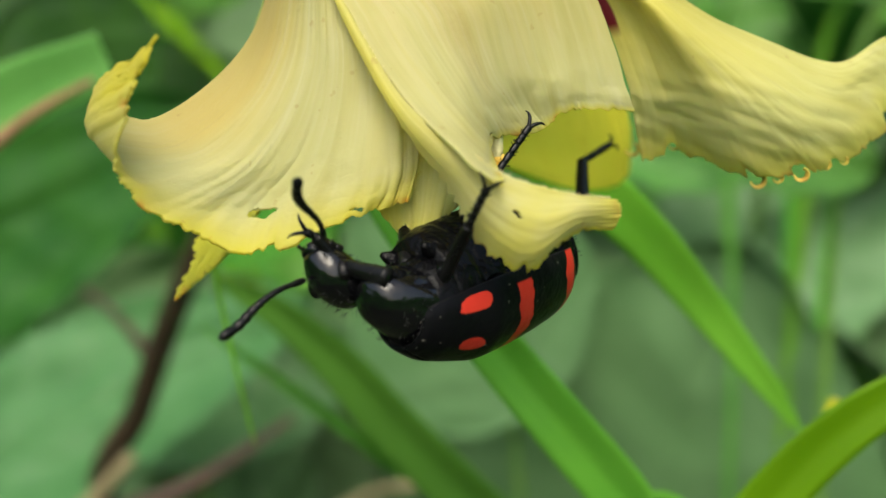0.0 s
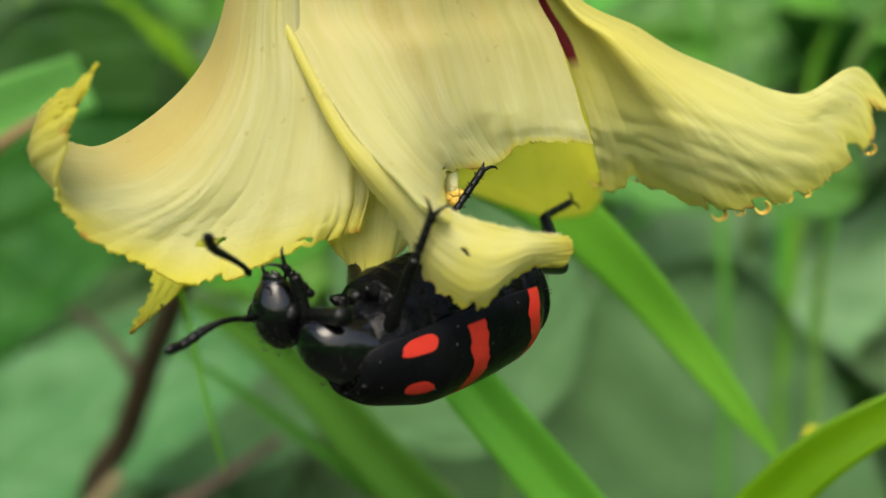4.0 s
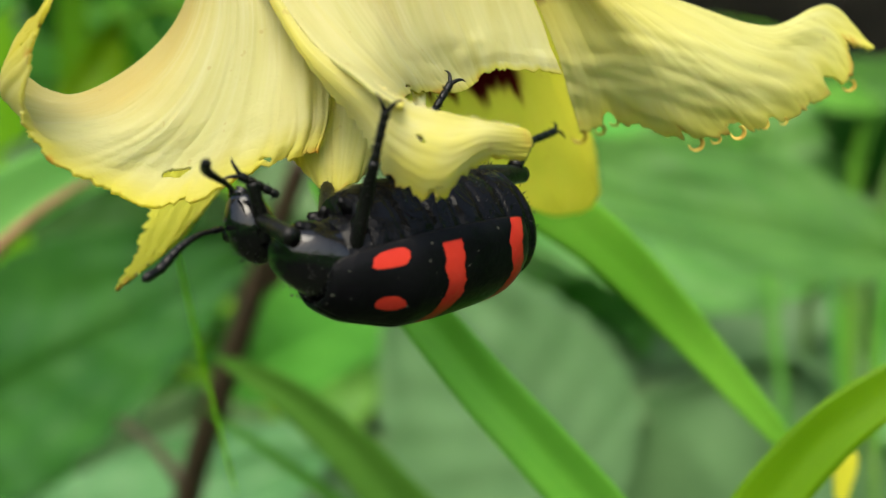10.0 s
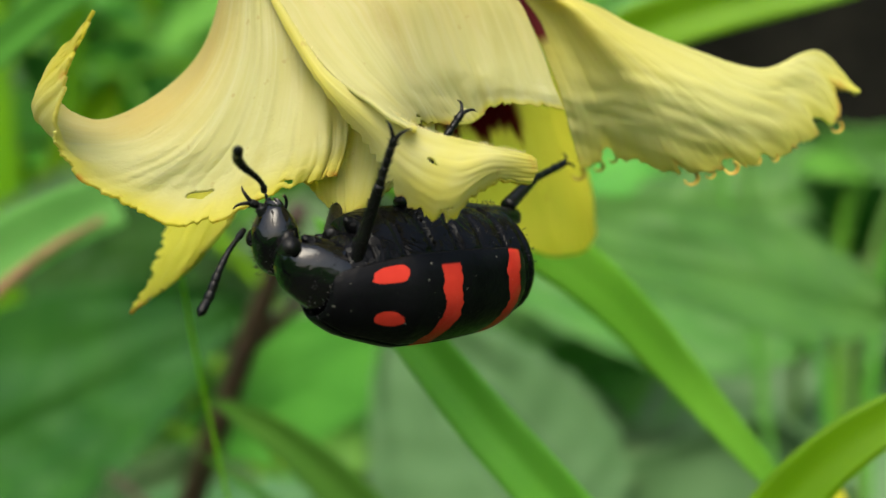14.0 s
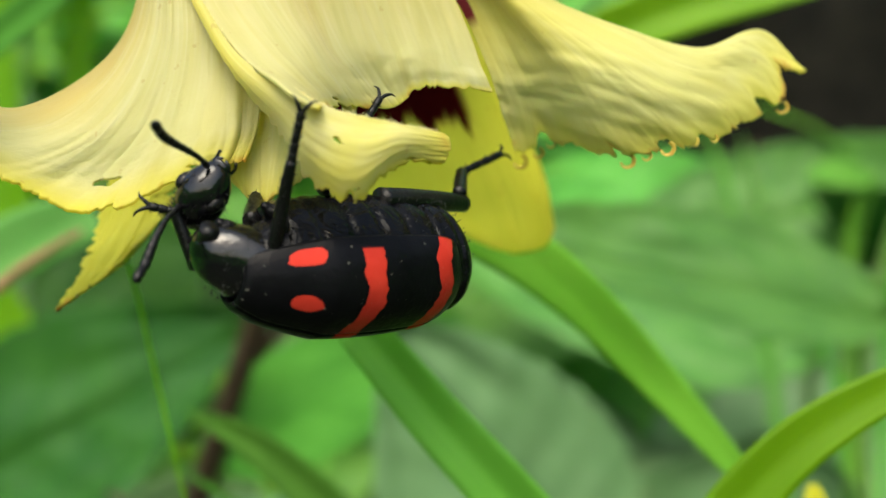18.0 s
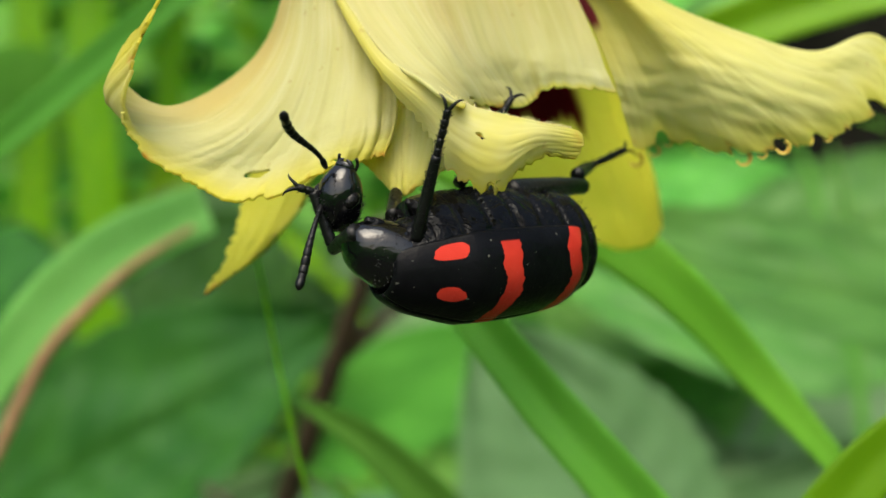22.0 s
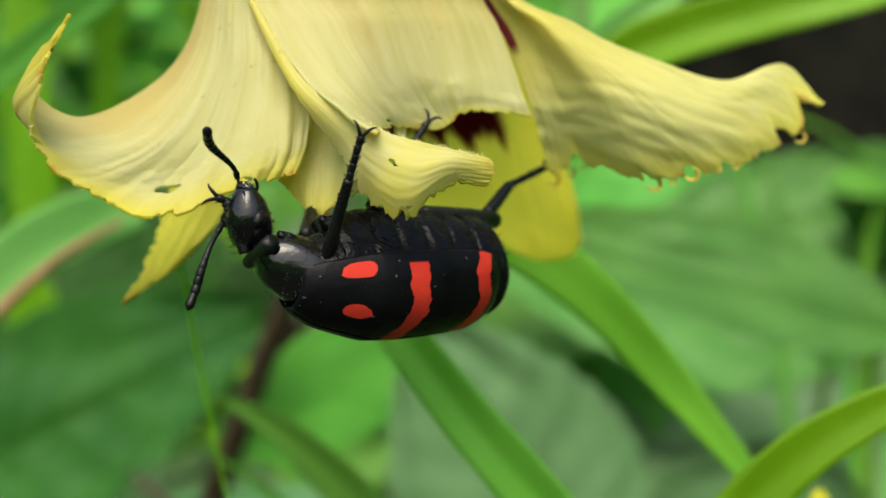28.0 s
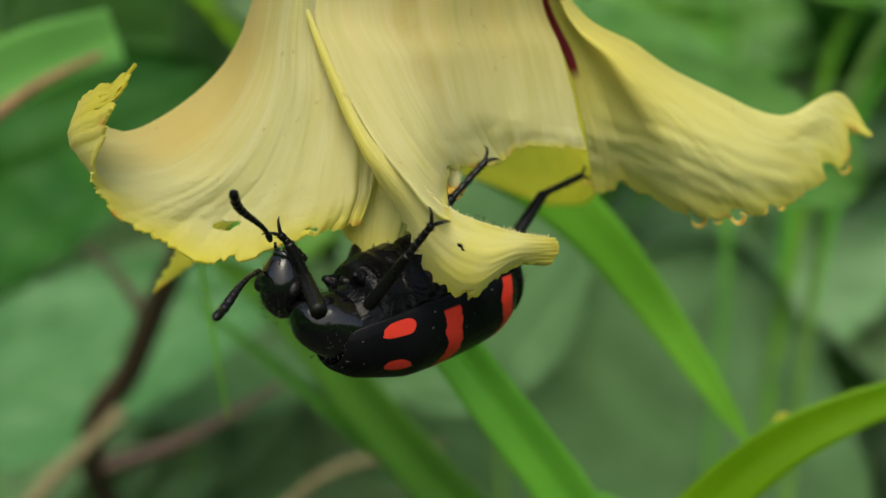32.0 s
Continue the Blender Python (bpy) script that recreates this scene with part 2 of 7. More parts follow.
    if edge_u:
        side = mth(nt, "MULTIPLY", ramp(nt, u, [(0.95, (0, 0, 0)), (1.0, (1, 1, 1))]), ramp(nt, v, [(0.5, (0, 0, 0)), (0.6, (1, 1, 1))]))
        sear = mth(nt, "MAXIMUM", sear, mth(nt, "MULTIPLY", side, ramp(nt, noise_tex(nt, pos, 420, 2), [(0.50, (0, 0, 0)), (0.60, (1, 1, 1))])))
    col = mixc(nt, mth(nt, "MULTIPLY", sear, 0.8), col, (0.55, 0.20, 0.02))
    speck = ramp(nt, noise_tex(nt, pos, 900, 2), [(0.70, (0, 0, 0)), (0.76, (1, 1, 1))])
    col = mixc(nt, mth(nt, "MULTIPLY", speck, 0.35), col, (0.45, 0.30, 0.10))
    if blotch:
        edge = mth(nt, "ADD", v, mth(nt, "MULTIPLY", mth(nt, "SUBTRACT", veins, 0.5), 0.22))
        col = mixc(nt, mth(nt, "MULTIPLY", ramp(nt, edge, [(0.555, (1, 1, 1)), (0.585, (0, 0, 0))]), ramp(nt, u, [(0.44, (1, 1, 1)), (0.5, (0, 0, 0))])), col, (0.13, 0.004, 0.012))
    if red_edge:
        k = mth(nt, "MULTIPLY", ramp(nt, mth(nt, "ADD", u, mth(nt, "MULTIPLY", v, 0.235)), [(0.138, (1, 1, 1)), (0.152, (0, 0, 0))]), ramp(nt, v, [(0.345, (1, 1, 1)), (0.375, (0, 0, 0))]))
        col = mixc(nt, k, col, (0.15, 0.006, 0.012))
    nt.links.new(col, bs.inputs["Base Color"])
    bs.inputs["Roughness"].default_value = 0.62
    bs.inputs["Specular IOR Level"].default_value = 0.25
    bs.inputs["Sheen Weight"].default_value = 0.12
    height = mth(nt, "ADD", mth(nt, "MULTIPLY", veins, 0.45), mth(nt, "ADD", mth(nt, "MULTIPLY", fibres, 0.12), mth(nt, "MULTIPLY", pucker, 0.6)))
    bumped(nt, bs, height, relief, 0.0005)
    glow_through(nt, bs, col, thin)
    return m


def leaf_material(name, dark, light, vein=0.25, scale=1.0, rough=0.45, through_amount=0.35):
    """dark, light: the range of the blade's own green."""
    m, nt, bs = mat(name)
    uv = nt.nodes.new("ShaderNodeUVMap").outputs[0]
    pos = nt.nodes.new("ShaderNodeTexCoord").outputs["Object"]
    rnd = nt.nodes.new("ShaderNodeObjectInfo").outputs["Random"]
    mp = nt.nodes.new("ShaderNodeMapping")
    mp.inputs["Scale"].default_value = (28, 1.5, 1)
    nt.links.new(uv, mp.inputs[0])
    lines = noise_tex(nt, mp.outputs[0], 1.0, 3)
    patch = noise_tex(nt, pos, 40 * scale, 4)
    f = mth(nt, "ADD", mth(nt, "MULTIPLY", lines, vein), mth(nt, "MULTIPLY", patch, 1 - vein))
    col = ramp(nt, f, [(0.32, dark), (0.68, light)])
    hsv = nd(nt, "ShaderNodeHueSaturation")
    nt.links.new(mth(nt, "ADD", mth(nt, "MULTIPLY", rnd, 0.03), 0.485), hsv.inputs["Hue"])
    nt.links.new(mth(nt, "ADD", mth(nt, "MULTIPLY", rnd, 0.4), 0.8), hsv.inputs["Value"])
    nt.links.new(col, hsv.inputs["Color"])
    nt.links.new(hsv.outputs[0], bs.inputs["Base Color"])
    bs.inputs["Roughness"].default_value = rough
    bs.inputs["Specular IOR Level"].default_value = 0.25
    bumped(nt, bs, lines, 0.25, 0.0006)
    glow_through(nt, bs, hsv.outputs[0], through_amount)
    return m


def plain_material(name, a, b, scale, rough, bump=0.3, dist=0.0003, metal=0.0, spec=0.5, crease=0.0):
    m, nt, bs = mat(name)
    pos = nt.nodes.new("ShaderNodeTexCoord").outputs["Object"]
    n1 = noise_tex(nt, pos, scale, 5)
    nt.links.new(ramp(nt, n1, [(0.3, a), (0.7, b)]), bs.inputs["Base Color"])
    n2 = noise_tex(nt, pos, scale * 6, 3)
    nt.links.new(mth(nt, "ADD", mth(nt, "MULTIPLY", n2, 0.25), rough - 0.12), bs.inputs["Roughness"])
    bs.inputs["Specular IOR Level"].default_value = spec
    if crease:
        n3 = nd(nt, "ShaderNodeTexNoise", Scale=scale * 1.6, Detail=3.0, Roughness=0.6, Distortion=1.2)
        nt.links.new(pos, n3.inputs["Vector"])
        n2 = mth(nt, "ADD", mth(nt, "MULTIPLY", n2, 0.12), mth(nt, "MULTIPLY", n3.outputs[0], crease))
    bumped(nt, bs, n2, bump, dist)
    return m


def elytron_material():
    """Black wing case with two orange-red spots and two wavy red bands; UV: along, across."""
    m, nt, bs = mat("wing_case_black_red")
    uv = nt.nodes.new("ShaderNodeUVMap").outputs[0]
    pos = nt.nodes.new("ShaderNodeTexCoord").outputs["Object"]
    wob = nd(nt, "ShaderNodeTexNoise", Scale=7.0, Detail=2.0)
    nt.links.new(uv, wob.inputs["Vector"])
    sep = nt.nodes.new("ShaderNodeSeparateXYZ")
    nt.links.new(uv, sep.inputs[0])
    s, a = sep.outputs[0], sep.outputs[1]
    jit = mth(nt, "MULTIPLY", mth(nt, "SUBTRACT", wob.outputs[0], 0.5), 0.06)
    s2 = mth(nt, "ADD", s, jit)

    def spot(s0, a0, rs, ra, power=2.0):
        ds = mth(nt, "POWER", mth(nt, "ABSOLUTE", mth(nt, "DIVIDE", mth(nt, "SUBTRACT", s2, s0), rs)), power)
        da = mth(nt, "POWER", mth(nt, "ABSOLUTE", mth(nt, "DIVIDE", mth(nt, "SUBTRACT", a, a0), ra)), power)
        return ramp(nt, mth(nt, "ADD", ds, da), [(0.90, (1, 1, 1)), (1.0, (0, 0, 0))])

    def band(s0, half, sway, phase, a1):
        bend = mth(nt, "MULTIPLY", mth(nt, "SINE", mth(nt, "ADD", mth(nt, "MULTIPLY", a, 8.0), phase)), sway)
        slant = mth(nt, "MULTIPLY", mth(nt, "SUBTRACT", 0.75, a), 0.05)
        d = mth(nt, "ABSOLUTE", mth(nt, "ADD", mth(nt, "SUBTRACT", s2, s0), mth(nt, "ADD", bend, slant)))
        inside = ramp(nt, mth(nt, "DIVIDE", d, half), [(0.93, (1, 1, 1)), (1.0, (0, 0, 0))])
        return mth(nt, "MULTIPLY", inside, ramp(nt, a, [(a1 - 0.012, (1, 1, 1)), (a1 + 0.008, (0, 0, 0))]))

    red = mth(nt, "MAXIMUM", mth(nt, "MAXIMUM", spot(0.20, 0.845, 0.062, 0.085, 3.5), spot(0.20, 0.388, 0.058, 0.09)),
              mth(nt, "MAXIMUM", band(0.463, 0.047, 0.018, 1.2, 0.88), band(0.798, 0.042, 0.016, 1.8, 0.985)))
    grain = noise_tex(nt, pos, 1500, 3)
    tone = noise_tex(nt, pos, 260, 3)
    redcol = ramp(nt, tone, [(0.3, (0.37, 0.019, 0.012)), (0.7, (0.50, 0.038, 0.023))])
    blk = ramp(nt, tone, [(0.3, (0.0015, 0.0015, 0.002)), (0.7, (0.004, 0.004, 0.005))])
    dust = ramp(nt, noise_tex(nt, pos, 2600, 1), [(0.745, (0, 0, 0)), (0.78, (1, 1, 1))])
    shell = mixc(nt, mth(nt, "MULTIPLY", dust, 0.3), mixc(nt, red, blk, redcol), (0.30, 0.29, 0.24))
    nt.links.new(shell, bs.inputs["Base Color"])
    nt.links.new(mth(nt, "ADD", mth(nt, "MULTIPLY", red, 0.05), mth(nt, "ADD", mth(nt, "MULTIPLY", grain, 0.3), 0.22)), bs.inputs["Roughness"])
    bs.inputs["Specular IOR Level"].default_value = 0.08
    bumped(nt, bs, grain, 0.5, 0.00012)
    return m


M_PETAL = petal_material("petal_yellow", relief=0.2, streak=0.5, buff=0.6)
M_PETAL_L = petal_material("petal_yellow_lemon_rim", lemon_from=0.78, sear_side=True, relief=0.5, sear_at=0.60)
M_PETAL_F = petal_material("petal_fold_yellow", relief=0.015, fine=0.4, lemon_from=0.84, thin=0.52, buff=0.2, edge_u=True, sear_at=0.54)
M_PETAL_T = petal_material("petal_tongue_yellow", lemon_from=0.5, thin=0.38, buff=0.05)
M_PETAL_S = petal_material("petal_tongue_lime", lemon_from=0.3, thin=0.38, buff=0.0, sear_at=0.46, lime=0.85)
M_PETAL_R = petal_material("petal_yellow_red_margin", red_edge=True, lemon_from=0.84, relief=0.16, sear_at=0.50, thin=0.50, buff=0.15, lime=0.35, lime_colour=(0.74, 0.71, 0.16), neck=0.5)
M_PETAL_B = petal_material("petal_yellow_red_throat", blotch=True, thin=0.84, buff=0.0, lemon_from=0.98, sear_at=0.8, lime=0.75, lime_colour=(0.90, 0.85, 0.20))
M_BLACK = plain_material("beetle_black", (0.0015, 0.0015, 0.002), (0.004, 0.004, 0.005), 300, 0.12, 0.4, 0.0003, spec=0.45, crease=0.55)
M_BELLY = plain_material("beetle_belly_black", (0.0015, 0.0015, 0.0015), (0.004, 0.004, 0.005), 300, 0.17, 0.6, 0.0006, spec=0.09, crease=0.9)
M_LEG = plain_material("leg_black", (0.0015, 0.0015, 0.0015), (0.005, 0.005, 0.005), 400, 0.34, 0.5, 0.0001, spec=0.2)
M_EYE = plain_material("eye_black", (0.003, 0.003, 0.003), (0.008, 0.007, 0.007), 700, 0.25, 0.4, 0.00005, spec=0.15)
M_HAIR = plain_material("hair_black", (0.006, 0.005, 0.005), (0.012, 0.010, 0.010), 300, 0.6)
M_ELYTRON = elytron_material()
M_ANTHER = plain_material("anther_orange", (0.72, 0.42, 0.05), (0.85, 0.60, 0.12), 900, 0.6)
M_FUZZ = plain_material("petal_hair", (0.80, 0.70, 0.30), (0.88, 0.80, 0.45), 600, 0.7)
M_SEAR = plain_material("withered_brown", (0.42, 0.24, 0.03), (0.68, 0.54, 0.09), 700, 0.6)
M_GRASS = leaf_material("grass_green", (0.095, 0.30, 0.025), (0.175, 0.44, 0.045), 0.5)
M_GRASS_L = leaf_material("grass_light_green", (0.125, 0.38, 0.022), (0.21, 0.50, 0.045), 0.5, rough=0.6)
M_GRASS_Y = leaf_material("grass_yellow_green", (0.125, 0.33, 0.004), (0.21, 0.45, 0.008), 0.5, through_amount=0.5)
M_GRASS_E = leaf_material("grass_olive", (0.125, 0.28, 0.004), (0.19, 0.37, 0.008), 0.5)
M_GRASS_P = leaf_material("grass_pale", (0.115, 0.30, 0.055), (0.19, 0.39, 0.095), 0.5)
M_GRASS_D = leaf_material("grass_dark", (0.04, 0.17, 0.012), (0.075, 0.25, 0.022), 0.5, rough=0.75)
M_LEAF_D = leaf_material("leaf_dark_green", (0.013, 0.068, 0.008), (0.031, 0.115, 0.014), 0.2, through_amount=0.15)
M_LEAF_G = leaf_material("leaf_grey_green", (0.108, 0.215, 0.082), (0.158, 0.285, 0.122), 0.2)
M_LEAF_M = leaf_material("leaf_mid_green", (0.085, 0.30, 0.035), (0.16, 0.43, 0.065), 0.25)
M_LEAF_W = leaf_material("leaf_pale_underside", (0.17, 0.33, 0.125), (0.24, 0.41, 0.18), 0.2)
M_LEAF_B = leaf_material("leaf_blue_green", (0.055, 0.21, 0.035), (0.11, 0.32, 0.06), 0.25)
M_LEAF_H = leaf_material("leaf_shaded_green", (0.066, 0.185, 0.058), (0.105, 0.25, 0.09), 0.25)
M_STEM = plain_material("stem_brown", (0.026, 0.014, 0.008), (0.065, 0.034, 0.017), 200, 0.6, 0.6, 0.0006)
M_STALK = plain_material("stalk_green", (0.10, 0.24, 0.03), (0.18, 0.34, 0.06), 200, 0.55)
M_DRY = plain_material("dry_brown", (0.22, 0.10, 0.05), (0.42, 0.22, 0.12), 160, 0.7, 0.6, 0.0006)
M_TWIG = plain_material("twig_pale", (0.13, 0.11, 0.05), (0.24, 0.20, 0.10), 160, 0.7, 0.5, 0.0005)
M_YELLOW = leaf_material("leaf_yellowing", (0.40, 0.38, 0.02), (0.60, 0.55, 0.05), 0.4)
# near-black that puts the shade of a foliage gap into the colour
M_GAP_SHADE = plain_material("gap_shade_black", (0.004, 0.004, 0.003), (0.012, 0.011, 0.008), 40, 0.95, 0.8, 0.004, spec=0.1)
M_SOIL = plain_material("soil_dark", (0.010, 0.016, 0.006), (0.035, 0.045, 0.016), 30, 0.9, 0.8, 0.004)


# ---- flower ----
LEFT_RIBS = (
    ((-0.37, 12.74, 3.39), (-1.11, 12.65, 0.54), (-1.54, 12.52, -0.67), (-2.32, 11.84, -1.33), (-2.66, 11.20, -1.00), (-1.88, 10.42, -0.55)),
    ((-0.30, 12.39, 3.22), (-1.00, 12.30, 0.44), (-1.31, 11.89, -0.89), (-2.01, 11.39, -1.54), (-2.64, 10.95, -1.40), (-2.16, 10.40, -1.13)),
    ((-0.19, 12.12, 3.08), (-0.79, 11.94, 0.34), (-0.98, 11.62, -0.86), (-1.44, 11.38, -1.60), (-2.02, 11.02, -1.86), (-2.30, 10.62, -1.82)),
    ((-0.06, 11.94, 2.99), (-0.59, 11.76, 0.28), (-0.64, 11.52, -0.89), (-0.86, 11.41, -1.63), (-1.26, 11.30, -2.13), (-1.38, 10.92, -2.47)),
    ((0.05, 12.15, 2.93), (-0.42, 12.02, 0.26), (-0.26, 11.51, -0.85), (-0.24, 11.30, -1.43), (-0.27, 11.09, -1.87), (-0.39, 11.02, -2.19)),
    ((0.18, 12.35, 2.92), (-0.23, 12.40, 0.27), (0.05, 11.74, -0.84), (0.16, 11.52, -1.37), (0.16, 11.35, -1.75), (0.07, 11.18, -2.07)),
)
FRONT_RIBS = (
    ((-0.15, 12.02, 2.93), (-0.52, 11.90, 0.29), (-0.27, 11.44, -0.51), (0.18, 10.97, -1.16), (0.69, 10.35, -1.60), (0.98, 10.22, -1.79)),
    ((0.35, 11.76, 2.86), (0.03, 11.83, 0.25), (0.32, 11.58, -0.51), (0.63, 11.41, -1.04), (0.80, 11.41, -1.35), (0.92, 11.59, -1.59)),
    ((0.70, 11.75, 2.82), (0.65, 11.91, 0.23), (0.82, 11.83, -0.49), (0.98, 11.84, -1.00), (1.16, 12.00, -1.31), (1.35, 12.12, -1.56)),
    ((1.00, 11.83, 2.83), (1.18, 12.34, 0.30), (1.41, 12.31, -0.43), (1.55, 12.23, -0.90), (1.61, 12.19, -1.17), (1.66, 12.25, -1.42)),
    ((1.24, 12.09, 2.93), (1.70, 12.95, 0.42), (2.01, 12.74, -0.38), (2.18, 12.61, -0.88), (2.27, 12.57, -1.21), (2.36, 12.58, -1.42)),
)
LIP_RIBS = (
    ((-0.60, 11.80, 0.02), (-0.22, 11.38, -0.61), (0.19, 10.92, -1.19), (0.76, 10.53, -1.59), (1.03, 10.50, -1.76), (1.33, 10.50, -1.86), (1.68, 10.58, -1.95), (1.97, 10.78, -2.01)),
    ((-0.61, 11.79, 0.02), (-0.23, 11.35, -0.63), (0.16, 10.89, -1.23), (0.68, 10.50, -1.70), (0.94, 10.37, -1.95), (1.28, 10.36, -2.10), (1.65, 10.48, -2.05), (2.00, 10.78, -2.09)),
    ((-0.61, 11.79, 0.01), (-0.25, 11.35, -0.65), (0.13, 10.90, -1.26), (0.61, 10.57, -1.81), (0.86, 10.39, -2.14), (1.22, 10.36, -2.35), (1.60, 10.49, -2.16), (1.98, 10.78, -2.18)),
    ((-0.61, 11.78, -0.00), (-0.28, 11.38, -0.66), (0.09, 10.95, -1.28), (0.53, 10.75, -1.91), (0.77, 10.55, -2.33), (1.17, 10.50, -2.59), (1.57, 10.60, -2.28), (1.92, 10.78, -2.27)),
)
RIGHT_RIBS = (
    ((1.07, 12.62, 3.19), (1.66, 13.17, 0.48), (2.11, 12.92, -0.52), (2.32, 12.88, -1.11), (2.38, 12.93, -1.34), (2.43, 13.02, -1.56), (2.55, 13.25, -2.01)),
    ((1.35, 12.26, 3.00), (1.86, 12.94, 0.41), (2.38, 12.77, -0.47), (2.69, 12.78, -1.14), (2.79, 12.86, -1.39), (2.87, 12.97, -1.59), (2.96, 13.20, -1.93)),
    ((1.41, 12.35, 3.03), (1.91, 12.68, 0.33), (2.54, 12.46, -0.47), (3.08, 12.46, -1.14), (3.29, 12.54, -1.44), (3.47, 12.65, -1.72), (3.81, 12.87, -2.17)),
    ((1.43, 12.53, 3.11), (1.91, 12.68, 0.33), (2.67, 12.50, -0.44), (3.45, 12.50, -1.05), (3.97, 12.60, -1.43), (4.40, 12.85, -1.70), (4.70, 13.15, -1.97)),
    ((1.46, 12.70, 3.19), (1.92, 12.85, 0.38), (2.81, 12.76, -0.38), (3.74, 12.82, -0.89), (4.45, 13.05, -1.20), (5.08, 13.60, -1.20), (5.46, 13.82, -1.58)),
    ((1.45, 12.97, 3.31), (1.93, 13.03, 0.44), (2.90, 13.11, -0.33), (3.85, 13.22, -0.79), (4.60, 13.35, -1.00), (5.33, 13.95, -0.76), (5.82, 14.00, -1.22)),
)
BACKR_RIBS = (
    ((0.36, 13.09, 2.84), (0.38, 14.04, 0.33), (0.34, 14.76, -0.95), (0.40, 15.30, -1.75), (0.55, 15.80, -2.15)),
    ((0.85, 13.35, 2.91), (1.23, 14.56, 0.41), (1.55, 15.48, -1.00), (1.91, 16.75, -2.14), (2.18, 17.83, -2.94)),
    ((1.20, 13.25, 2.83), (1.75, 14.55, 0.37), (2.27, 15.64, -1.02), (2.67, 17.08, -2.15), (2.81, 17.99, -2.97)),
    ((1.31, 13.07, 2.75), (1.97, 14.37, 0.31), (2.53, 15.46, -1.06), (2.90, 16.72, -2.01), (3.01, 17.62, -2.74)),
)
BACKL_RIBS = (
    ((-0.14, 12.93, 2.82), (-1.02, 13.71, 0.80), (-1.64, 13.94, -0.58), (-2.20, 13.73, -2.19), (-2.31, 13.22, -2.91), (-2.44, 12.79, -3.37)),
    ((-0.02, 13.01, 2.85), (-0.83, 13.89, 0.83), (-1.39, 14.12, -0.72), (-1.88, 13.81, -2.20), (-2.09, 13.30, -2.85), (-2.34, 12.83, -3.30)),
    ((0.11, 13.10, 2.87), (-0.55, 13.97, 0.83), (-1.09, 14.12, -0.89), (-1.57, 13.89, -2.21), (-1.81, 13.47, -2.79), (-2.12, 13.04, -3.12)),
    ((0.25, 13.10, 2.86), (-0.25, 13.96, 0.81), (-0.77, 14.02, -0.92), (-1.30, 13.97, -2.07), (-1.60, 13.62, -2.47), (-1.93, 13.30, -2.92)),
)
UNDER_RIBS = (
    ((-0.06, 12.08, 0.97), (-0.09, 11.91, -0.80), (-0.14, 11.61, -1.40), (-0.19, 11.53, -1.77), (-0.22, 11.50, -2.09)),
    ((0.12, 12.17, 0.98), (0.19, 11.95, -0.81), (0.16, 11.61, -1.54), (0.14, 11.45, -2.10), (0.14, 11.41, -2.45)),
    ((0.37, 12.25, 0.99), (0.50, 12.03, -0.81), (0.51, 11.69, -1.67), (0.44, 11.46, -2.12), (0.36, 11.40, -2.38)),
    ((0.62, 12.33, 0.99), (0.76, 12.29, -0.78), (0.82, 12.04, -1.58), (0.74, 11.80, -1.95), (0.62, 11.70, -2.18)),
)


